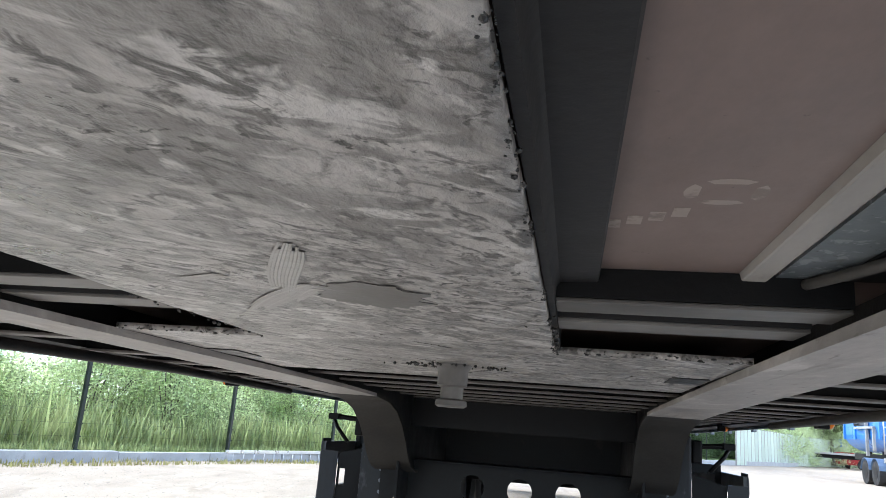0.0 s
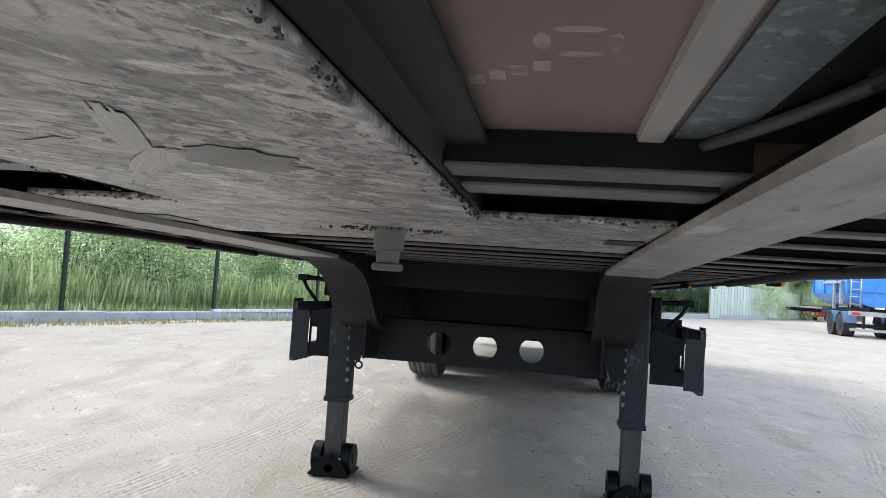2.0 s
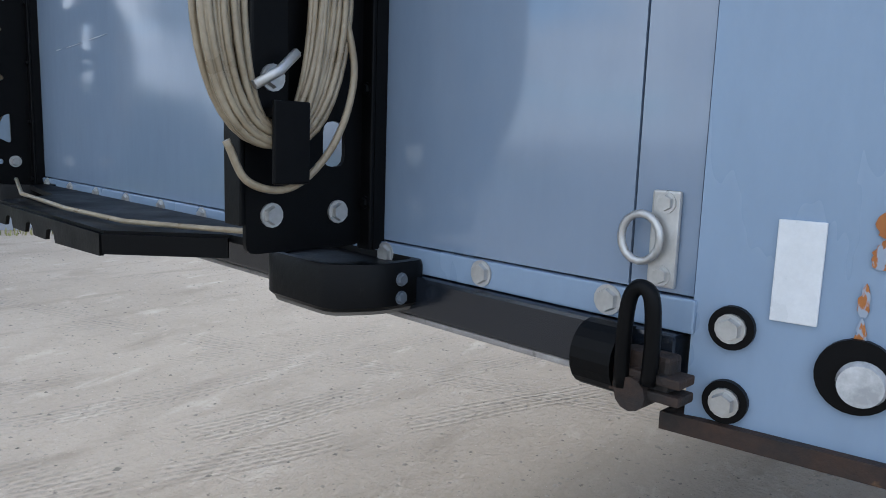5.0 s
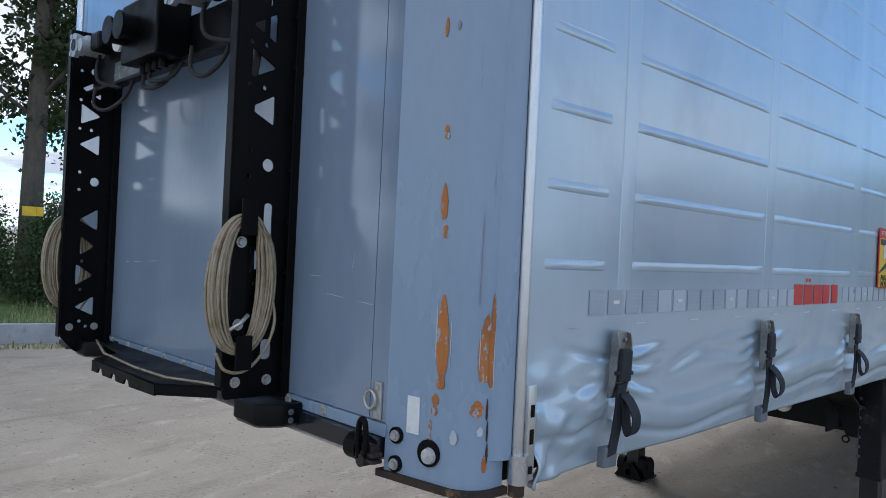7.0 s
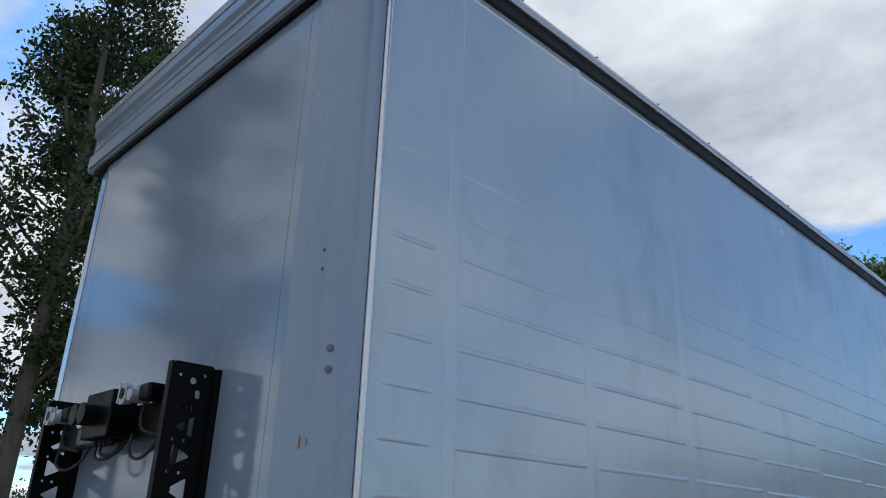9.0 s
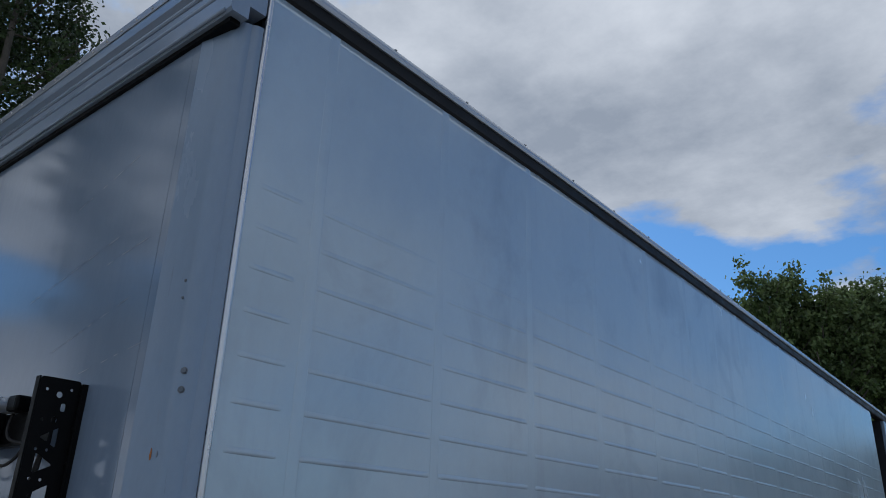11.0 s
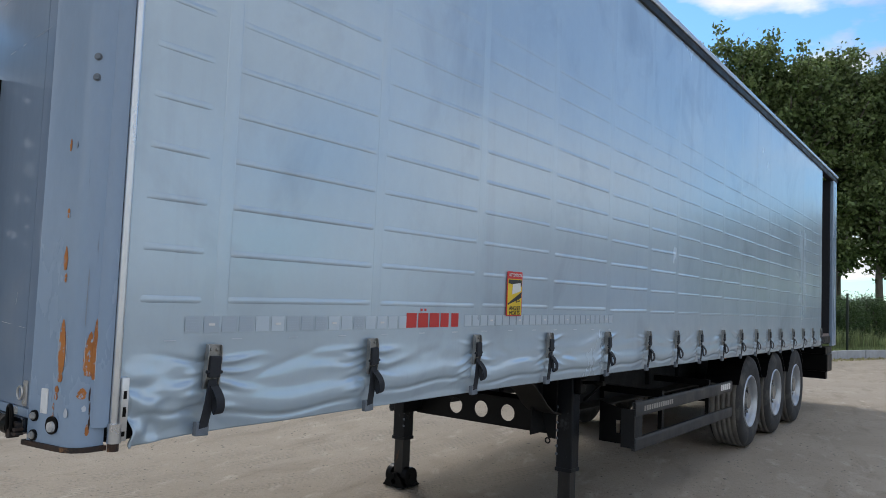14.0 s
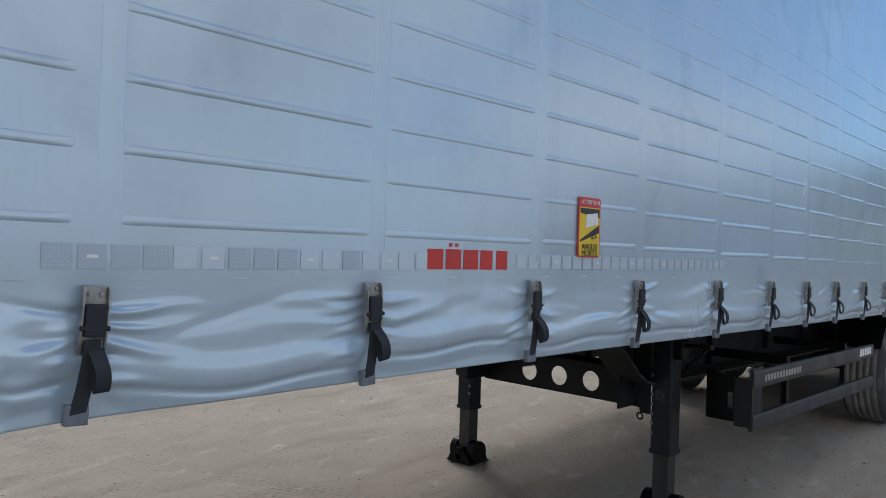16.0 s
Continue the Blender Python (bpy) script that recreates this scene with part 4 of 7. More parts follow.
def far_car(m):
    root = tagged(empty("car", m), "distant dark red car parked across the yard", "car", "parked vehicles")
    side = [(-2.1, 0.35), (-2.1, 0.8), (-1.9, 0.95), (-1.3, 1.0), (-0.8, 1.42), (0.7, 1.45), (1.3, 1.0), (2.0, 0.9), (2.1, 0.6), (2.1, 0.35)]
    bm = bmesh.new()
    sweep(bm, side, [lambda p, yy=yy: Vector((p[0], yy, p[1])) for yy in (-0.85, 0.85)])
    part("body", bm, RED, root)
    for yy in (-0.856, 0.856):
        bm = bmesh.new()
        sweep(bm, [(-1.1, 1.02), (-0.72, 1.36), (0.62, 1.38), (1.05, 1.02)], [lambda p, k=k: Vector((p[0], k, p[1])) for k in (yy - 0.004, yy + 0.004)])
        part("side_window", bm, SIGN_BLACK, root)
        for x in (-1.3, 1.3):
            bm = bmesh.new()
            cyl(bm, (x, yy - 0.1, 0.32), (x, yy + 0.1, 0.32), 0.32, 16)
            part("wheel", bm, RUBBER, root)
    return root


WHITE_WALL = material("white_cladding", (0.72, 0.72, 0.72), (0.62, 0.62, 0.62), rough=0.5, scale=2)
far_lorry(pose(25.2, 80.0, 0, rz=-10))
far_car(pose(25.4, 76.5, 0, rz=-20))


def flatbed(m):
    root = tagged(empty("flatbed_trailer", m), "distant low grey flatbed trailer on small wheels", "trailer", "parked vehicles")
    bm = bmesh.new()
    box(bm, -3.9, 3.9, -1.1, 1.1, 1.15, 1.32, 0.02)
    part("bed", bm, GREY_STEEL, root)
    for y in (-0.45, 0.45):
        bm = bmesh.new()
        box(bm, -3.8, 3.8, y - 0.06, y + 0.06, 0.85, 1.15, 0.01)
        part("frame_rail", bm, CHASSIS, root)
    for x in (-3.3, -1.9, 2.6):
        for y in (-0.95, 0.95):
            bm = bmesh.new()
            cyl(bm, (x, y - 0.15, 0.48), (x, y + 0.15, 0.48), 0.48, 18)
            part("wheel", bm, RUBBER, root)
    return root


flatbed(pose(22.2, 70.5, 0, rz=-18))

# a pale paling fence closes the far side of the yard
PALING = material("pale_sage_paling", (0.5, 0.58, 0.52), (0.38, 0.46, 0.4), rough=0.7, scale=1.2, fine=12, stretch=(1, 1, 0.3), per_object=0.12)
paling = tagged(empty("paling_fence"), "pale grey-green paling fence behind the parked vehicles", "fence")
a2, b2 = Vector((10.6, 51.0, 0)), Vector((31.5, 90.0, 0))
run2 = (b2 - a2).length
turn2 = Matrix.Rotation(math.atan2(b2.y - a2.y, b2.x - a2.x), 4, "Z")
bm = bmesh.new()
box(bm, 0.02, 0.79, -0.03, 0.03, 0.05, 2.4, 0.01)
board0 = part("board", bm, PALING, paling)
bm = bmesh.new()
box(bm, -0.025, 0.016, -0.05, 0.05, 0.0, 2.45, 0.008)
post2 = part("post", bm, GREY_STEEL, paling)
for k in range(int(run2 / 0.8)):
    at = Matrix.Translation(a2 + (b2 - a2) * (k * 0.8 / run2)) @ turn2
    if k == 0:
        board0.matrix_basis, post2.matrix_basis = at, at
    else:
        place(board0, paling, at)
        place(post2, paling, at)
shed = tagged(empty("workshop", pose(21.0, 35.5, 0, rz=-20)), "white workshop with an open dark doorway and red fascia", "building")
bm = bmesh.new()
box(bm, -5.2, -4.9, 0, 9, 0, 4.2)
box(bm, 4.9, 5.2, 0, 9, 0, 4.2)
box(bm, -4.9, 4.9, 8.7, 9, 0, 4.2)
part("wall", bm, WHITE_WALL, shed)
bm = bmesh.new()
box(bm, -5.4, 5.4, -0.15, 9.2, 4.2, 4.4)
part("roof", bm, GREY_STEEL, shed)
bm = bmesh.new()
box(bm, -5.2, 5.2, -0.12, 0.0, 2.9, 4.2)
part("fascia", bm, WHITE_WALL, shed)
bm = bmesh.new()
box(bm, -5.0, -4.7, -0.16, -0.12, 3.0, 4.1)
for k in range(9):
    box(bm, -4.4 + k * 0.9, -3.8 + k * 0.9, -0.15, -0.12, 3.35, 3.75)
part("sign_bars", bm, SIGN_RED, shed)

# an aluminium ladder leans flat against the kerb
lad = tagged(empty("ladder", Matrix.Translation((-6.22, 13.5, 0.12)) @ Matrix.Rotation(-0.34, 4, "Z")), "aluminium ladder lying along the kerb", "ladder")
bm = bmesh.new()
for z in (-0.1, 0.18):
    bm = bmesh.new()
    box(bm, 0.02, 0.06, 0, 3.0, z - 0.03, z + 0.03, 0.004)
    part("rail", bm, ALU, lad)
for k in range(10):
    bm = bmesh.new()
    tube(bm, [(0.04, 0.2 + k * 0.29, -0.1), (0.04, 0.2 + k * 0.29, 0.18)], 0.014, 6)
    part("rung", bm, ALU, lad)

# a small yellow plate on the fence
fs_ob = tagged(empty("fence_sign", pose(-10.72, 2.35, 2.02, rz=-14)), "small yellow plate fixed to the fence", "sign")
bm = bmesh.new()
box(bm, -0.004, 0.004, -0.15, 0.15, -0.075, 0.075, 0.002)
part("plate", bm, SIGN_YELLOW, fs_ob)


# ---- the semi-trailer ----
def sag(y):
    """The trailer stands nose-up on its legs: how far it falls to the rear."""
    return -0.011 * max(0.0, y - 2.5)


XS = 1.285
trailer = tagged(empty("semi_trailer"), "grey-blue curtain-sided semi-trailer parked on its landing legs", "trailer")

# front wall in sheets, with thin joints
for x0, x1 in ((-1.06, -1.003), (-1.0, 0.985), (0.9875, 1.045)):
    bm = bmesh.new()
    box(bm, x0, x1, 0.0, 0.03, 1.341, 3.9)
    part("front_panel", bm, PANEL, trailer, "glossy blue-grey front wall panel")
bm = bmesh.new()
box(bm, -1.2, 1.2, 0.03, 0.05, 1.3, 3.9)
part("front_backing", bm, CHASSIS, trailer)
bm = bmesh.new()
box(bm, -1.05, 1.05, -0.006, 0.028, 1.311, 1.339, 0.002)
strip = part("sill_strip", bm, POST_PAINT, trailer, "painted blue-grey strip with bolts")
bolts(STEEL, strip, [((-0.98 + k * 0.15, -0.006, 1.326), (0, -1, 0)) for k in range(14)], 0.011, 0.006)

# corner posts with a round outer edge
for s in (-1, 1):
    bm = bmesh.new()
    prof = [(1.047, -0.003), (1.06, 0.0015), (1.2, 0.0225)] + [(1.2 + 0.068 * math.sin(a), 0.0905 - 0.068 * math.cos(a)) for a in (0.3, 0.6, 0.9, 1.2, 1.5)] + [(1.268, 0.125), (1.2, 0.13), (1.047, 0.03)]
    sweep(bm, [(s * x, y) for x, y in prof], [lambda p, z=z: Vector((p[0], p[1], z)) for z in (1.243, 2.0, 3.0, 3.9)])
    post = part("corner_post", bm, POST_PAINT, trailer, "painted corner post with scraped edges", smooth=40)
    bm = bmesh.new()
    rim = [(1.03, -0.012), (1.2, 0.012)] + [(1.2 + 0.08 * math.sin(a), 0.092 - 0.08 * math.cos(a)) for a in (0.4, 0.8, 1.2, 1.5)] + [(1.28, 0.13), (1.03, 0.13)]
    sweep(bm, [(s * x, y) for x, y in rim], [lambda p, z=z: Vector((p[0], p[1], z)) for z in (1.228, 1.243)])
    part("post_foot", bm, RUST, post, "rusty black foot rim")
    bm = bmesh.new()
    sweep(bm, [(s * x, y) for x, y in ((1.262, 0.078), (1.275, 0.09), (1.2835, 0.106), (1.2865, 0.116), (1.2865, 0.1285), (1.262, 0.1285))], [lambda p, z=z: Vector((p[0], p[1], z)) for z in (1.3, 2.6, 3.9)])
    part("post_edge", bm, POST_PAINT, post, smooth=40)
    if s > 0:
        near_post = post

# fittings on the near post, whose face slants back
POSTF = Matrix.Translation((1.05, 0.006, 0)) @ Matrix.Rotation(radians(8.5), 4, "Z") @ Matrix.Translation((-1.05, 0, 0))
LENS = material("clear_lamp_plastic", (0.62, 0.63, 0.64), (0.35, 0.36, 0.37), rough=0.12, scale=40, fine=200)
for z in (1.322, 1.262):
    bm = bmesh.new()
    cyl(bm, (1.077, -0.012, z), (1.077, -0.004, z), 0.0175, 24)
    bm.transform(POSTF)
    f = part("bolt_recess", bm, BLACK, near_post)
    bm = bmesh.new()
    bolt(bm, (1.077, -0.012, z), (0, -1, 0), 0.0095, 0.01)
    bm.transform(POSTF)
    part("bolt_head", bm, STEEL, f, "bright bolt head")
bm = bmesh.new()
cyl(bm, (1.165, -0.012, 1.302), (1.165, -0.004, 1.302), 0.0275, 28)
bm.transform(POSTF)
lamp = part("marker_lamp", bm, BLACK, near_post, "round marker lamp in a black socket")
bm = bmesh.new()
cyl(bm, (1.169, -0.02, 1.298), (1.169, -0.012, 1.298), 0.015, 24, 0.017)
bm.transform(POSTF)
part("lamp_lens", bm, LENS, lamp, "clear lamp lens")
bm = bmesh.new()
box(bm, 1.103, 1.136, -0.009, -0.006, 1.333, 1.41, 0.001)
bm.transform(POSTF)
part("reflector", bm, REFLECT, near_post, "small white reflector sticker")
for z in (2.445, 2.38):
    bm = bmesh.new()
    bolt(bm, (1.244, 0.0395, z), (0.62, -0.78, 0), 0.01, 0.006)
    part("screw", bm, HOOK_GREY, near_post)
for z in (2.445, 2.38):
    bm = bmesh.new()
    bolt(bm, (1.19, 0.0205, z + 0.33), (0.15, -1, 0), 0.005, 0.004)
    part("screw", bm, HOOK_GREY, near_post)

# places where the paint is scraped off
rp = random.Random(77)
FLAT = Matrix.Rotation(radians(90), 4, "X")


def spindle(r, cx, z0, z1, w, ragged):
    """A long scrape, thickest low down, with torn ends and sides."""
    n = max(9, int((z1 - z0) / 0.006))
    left, right = [], []
    drift = r.uniform(-0.15, 0.25) * w
    for i in range(n + 1):
        t = i / n
        k = math.sin(math.pi * min(1, t * 0.94 + 0.06) ** 0.8) ** 0.7 + 0.03
        c = cx + drift * t
        left.append((c - w / 2 * k * (1 + r.uniform(-1, 0.5) * ragged * 0.45), z0 + (z1 - z0) * t + r.uniform(-0.2, 0.2) * (z1 - z0) / n))
        right.append((c + w / 2 * k * (1 + r.uniform(-1, 0.5) * ragged * 0.3), z0 + (z1 - z0) * t))
    return left + right[::-1]


def scrape(x, z, w, h, mat, pieces=1, bend=False, ragged=0.5, name="scraped_patch"):
    m = (Matrix.Translation((1.2515, 0.0445, 0)) @ Matrix.Rotation(radians(54), 4, "Z") @ Matrix.Translation((-0.0, 0, 0))) if bend else POSTF @ Matrix.Translation((0, -0.0072, 0))
    for k in range(pieces):
        hh = h / pieces
        zc = z + h / 2 - hh * (k + 0.5)
        out = spindle(rp, (x - 1.2475 if bend else x) + rp.uniform(-0.002, 0.002), zc - hh * 0.49, zc + hh * 0.49, w * rp.uniform(0.8, 1.05), ragged)
        ob = plate(name, out, [], 0.0012, FLAT if bend else m @ FLAT, mat, near_post, "bare orange patch of scraped paint" if mat is ORANGE else "")
        if bend:
            # laid round the corner of the post
            for v in ob.data.vertices:
                a, rr = radians(54) + (v.co.x + 0.012) / 0.068, 0.0689 - v.co.y
                v.co = (1.2 + rr * math.sin(a), 0.0905 - rr * math.cos(a), v.co.z)


scrape(1.186, 1.545, 0.036, 0.17, ORANGE, 1, ragged=0.3)
scrape(1.172, 1.555, 0.003, 0.12, SCUFF, 1, ragged=0.9)
scrape(1.206, 1.53, 0.002, 0.1, SCUFF, 1, ragged=0.9)
scrape(1.183, 1.45, 0.024, 0.03, ORANGE, ragged=0.4)
scrape(1.175, 1.402, 0.02, 0.044, ORANGE, 2)
scrape(1.166, 1.345, 0.008, 0.05, ORANGE, 2, ragged=0.9)
scrape(1.176, 1.815, 0.02, 0.075, ORANGE, 1, ragged=0.6)
scrape(1.18, 1.755, 0.012, 0.03, ORANGE, 2, ragged=0.9)
scrape(1.173, 1.955, 0.013, 0.03, ORANGE, 2, ragged=0.6)
scrape(1.16, 2.17, 0.012, 0.04, ORANGE, 1, ragged=0.8)
scrape(1.25, 1.525, 0.036, 0.14, ORANGE, 1, bend=True, ragged=0.3)
scrape(1.268, 1.54, 0.018, 0.19, ORANGE, 1, bend=True, ragged=0.35)
scrape(1.271, 1.5, 0.002, 0.12, SCUFF, 1, bend=True, ragged=0.9)
scrape(1.24, 1.53, 0.002, 0.1, SCUFF, 1, bend=True, ragged=0.9)
scrape(1.247, 1.36, 0.012, 0.02, SCUFF, 1, bend=True, ragged=0.9)
scrape(1.24, 1.405, 0.026, 0.035, ORANGE, 1, bend=True, ragged=0.9)
scrape(1.262, 1.36, 0.005, 0.13, RUST, 3, bend=True, ragged=0.9)
scrape(1.258, 1.295, 0.014, 0.035, ORANGE, 1, bend=True, ragged=0.5)
scrape(1.19, 2.17, 0.01, 0.02, SCUFF_DARK, 1)
scrape(1.225, 1.345, 0.02, 0.03, SCUFF, 1)
scrape(1.236, 1.7, 0.004, 0.18, SCUFF_DARK, 3, bend=True, ragged=0.9)

# scratches on the front wall
for k, (x, z, ln, a) in enumerate([(0.8, 1.6, 0.2, -4), (0.35, 1.62, 0.3, 3), (0.55, 2.5, 0.5, 9), (0.25, 2.62, 0.6, 14), (-0.1, 2.9, 0.7, 12), (0.9, 1.66, 0.05, 80), (0.72, 1.64, 0.03, 0), (-0.45, 1.62, 0.25, 3),
                                     (0.6, 2.95, 0.35, 10), (0.2, 3.3, 0.5, 15)]):
    p = 0.0
    while p < ln:
        dash = rp.uniform(0.02, 0.12)
        half = rp.uniform(0.0004, 0.001)
        q = rp.uniform(-0.001, 0.001)
        out = [(p, q), (p + dash * 0.3, q + half), (p + dash * 0.8, q + half * 0.6), (p + dash, q + 0.0008), (p + dash * 0.7, q - half * 0.7), (p + dash * 0.2, q - half)]
        plate("scratch", out, [], 0.0008, Matrix.Translation((x, -0.0006, z)) @ FLAT @ Matrix.Rotation(radians(a), 4, "Z"), SCUFF, trailer, "thin pale scratch")
        p += dash + rp.uniform(0.01, 0.09)

# roof cap over the front wall, side rails, roof
bm = bmesh.new()
cap = [(0.04, 3.885), (-0.035, 3.885), (-0.046, 3.9), (-0.046, 3.985), (-0.03, 4.0), (-0.03, 4.11), (-0.05, 4.128), (-0.05, 4.2), (-0.044, 4.225), (0.0, 4.25), (0.12, 4.255), (0.12, 3.95), (0.04, 3.95)]
sweep(bm, cap, [lambda p, x=x: Vector((x, p[0], p[1])) for x in (-1.3, 0.0, 1.22, 1.3)])
cap_ob = part("roof_cap", bm, CAP_PAINT, trailer, "pressed blue-grey front roof cap", smooth=35)
bm = bmesh.new()
sweep(bm, [(-0.053, 4.188), (-0.0555, 4.192), (-0.0555, 4.232), (-0.05, 4.24), (0.0, 4.2575), (0.0, 4.251), (-0.046, 4.228)], [lambda p, x=x: Vector((x, p[0], p[1])) for x in (-1.303, 0.0, 1.303)])
part("cap_trim", bm, ROOF_EDGE, cap_ob, "pale riveted trim strip")
bm = bmesh.new()
ring_out = rounded([(-1.24, 4.025), (1.24, 4.025), (1.24, 4.078), (-1.24, 4.078)], 0.02, 4)
tube(bm, [(a, -0.031, b) for a, b in ring_out], 0.006, 6, closed=True)
part("pressed_bead", bm, CAP_PAINT, cap_ob)
for z, r in ((4.085, 0.011), (4.018, 0.011), (3.9, 0.008)):
    bm = bmesh.new()
    y = -0.03 if z > 3.95 else -0.046
    tube(bm, [(-1.26, y, z), (0, y, z), (1.26, y, z)], r, 10)
    part("bead", bm, CAP_PAINT, cap_ob)
bolts(STEEL, cap_ob, [((-1.2 + k * 0.141, -0.0555, 4.21), (0, -1, 0)) for k in range(18)], 0.006, 0.004, "rivet")
# black strip drawn for the shadow below the cap's lower lip
bm = bmesh.new()
box(bm, -1.26, 1.26, -0.018, 0.03, 3.862, 3.886)
part("seal", bm, BLACK, cap_ob, "black strip drawn as shade under the cap lip")
YS = [0.0, 2.5, 5.0, 7.5, 10.0, 12.4, 13.45]
for s in (-1, 1):
    bm = bmesh.new()
    sweep(bm, [(s * x, z) for x, z in ((1.2, 4.105), (1.288, 4.105), (1.296, 4.12), (1.296, 4.185), (1.2, 4.185))],
          [lambda p, y=y: Vector((p[0], y, p[1] + sag(y))) for y in YS])
    track = part("curtain_track", bm, CHASSIS, trailer, "dark curtain running track")
    bm = bmesh.new()
    sweep(bm, [(s * x, z) for x, z in ((1.18, 4.186), (1.306, 4.186), (1.312, 4.2), (1.312, 4.222), (1.3, 4.243), (1.18, 4.25))],
          [lambda p, y=y: Vector((p[0], y, p[1] + sag(y))) for y in YS])
    rail = part("roof_rail", bm, ROOF_EDGE, trailer, "light grey aluminium roof rail", smooth=30)
    bolts(STEEL, rail, [((s * 1.3, 0.3 + k * 0.6, 4.244 + sag(0.3 + k * 0.6)), (s * 0.4, 0, 0.9)) for k in range(22)], 0.008, 0.004, "rivet")
bm = bmesh.new()
sweep(bm, [(-1.2, 4.23), (1.2, 4.23), (1.2, 4.246), (0, 4.262), (-1.2, 4.246)], [lambda p, y=y: Vector((p[0], y, p[1] + sag(y))) for y in YS])
part("roof", bm, SIGN_WHITE, trailer, "white roof sheet")

# rear frame, doors and underrun bar
for s in (-1, 1):
    bm = bmesh.new()
    box(bm, s * 1.235, s * 1.288, 13.12, 13.47, 1.12, 4.0, 0.012)
    part("rear_post", bm, POST_PAINT, trailer, "light grey rear corner post")
    # black panels fill the open gap, standing in for its deep shade
    bm = bmesh.new()
    box(bm, s * 1.08, s * 1.12, 12.1, 13.12, 1.15, 4.0)
    box(bm, s * 1.12, s * 1.235, 13.09, 13.42, 1.15, 4.0)
    part("rear_gap_panel", bm, STRAP, trailer, "black panels drawn as the shade of the rear gap")
bm = bmesh.new()
box(bm, -1.17, 1.17, 13.42, 13.46, 1.15, 3.98)
part("rear_door", bm, PANEL, trailer)
bm = bmesh.new()
box(bm, -1.2, 1.2, 13.05, 13.2, 0.55, 0.68, 0.01)
box(bm, -1.22, 1.22, 12.9, 13.5, 0.98, 1.1, 0.01)
box(bm, -1.24, -0.8, 12.95, 13.4, 0.68, 0.98, 0.02)
box(bm, 0.8, 1.24, 12.95, 13.4, 0.68, 0.98, 0.02)
part("rear_bumper", bm, BLACK, trailer, "black rear bumper with lamp boxes")

# ---- side curtain ----
BUCKLE_Y = [0.487, 1.305, 2.123, 2.926, 3.782, 4.561, 5.21, 5.859, 6.59, 7.25, 7.91, 8.53, 9.14, 9.88, 10.56, 11.28, 11.95]


def buckle_z(y):
    return 1.545 + sag(y) * 0.95


def hem_z(y):
    return 1.238 + sag(y) * 0.75 - 0.012 * math.exp(-((y - 0.16) / 0.2) ** 2)


ny, nz = 760, 110
cy = 0.157 + (12.08 - 0.157) * np.linspace(0, 1, ny) ** 1.4
tz = np.linspace(0, 1, nz)
tz = np.where(tz < 0.62, tz / 0.62 * 0.145, 0.145 + (tz - 0.62) / 0.38 * 0.855)
hem = np.array([hem_z(y) for y in cy])
top = np.array([4.12 + sag(y) for y in cy])
Yg = np.repeat(cy[:, None], nz, 1)
Zg = hem[:, None] + (top - hem)[:, None] * tz[None, :]
zb_ = np.array([buckle_z(y) for y in cy])[:, None]
low = np.clip((zb_ + 0.03 - Zg) / 0.33, 0, 1)
env = np.clip(low * 6, 0, 1) * np.clip((1 - low) * 5 + 0.25, 0, 1)
Xg = np.full((ny, nz), XS)
rf = random.Random(41)
dz0 = zb_ - 1.545
# creases drawn out of each buckle, on both sides
for k, yb in enumerate(BUCKLE_Y):
    strong = 1.9 if k < 2 else 1.7 if k < 5 else 1.3
    for side in (-1, 1):
        for c in range(5):
            zc, reach = 1.32 + 0.046 * c + rf.uniform(-0.01, 0.01), rf.uniform(0.05, 0.15)
            slope, amp, wid = rf.uniform(-0.14, 0.08), strong * rf.uniform(0.007, 0.013) * rf.choice((1, 1, -0.8)), rf.uniform(0.008, 0.014)
            d = (Yg - yb) * side
            fall = np.where(d > 0, np.exp(-(d / reach) ** 2) * np.clip(d / 0.03, 0, 1), 0)
            bend = 0.012 * np.sin(d * 16 + c)
            Xg += env * amp * fall * np.exp(-((Zg - dz0 - zc - slope * d - bend) / wid) ** 2)
    near = np.exp(-((Yg - yb) / 0.05) ** 2)
    Xg -= 0.016 * near * np.clip(low * 2, 0, 1)
# a long roll from buckle to buckle over the hem, and slack bulges between
ends = [0.166] + BUCKLE_Y + [12.08]
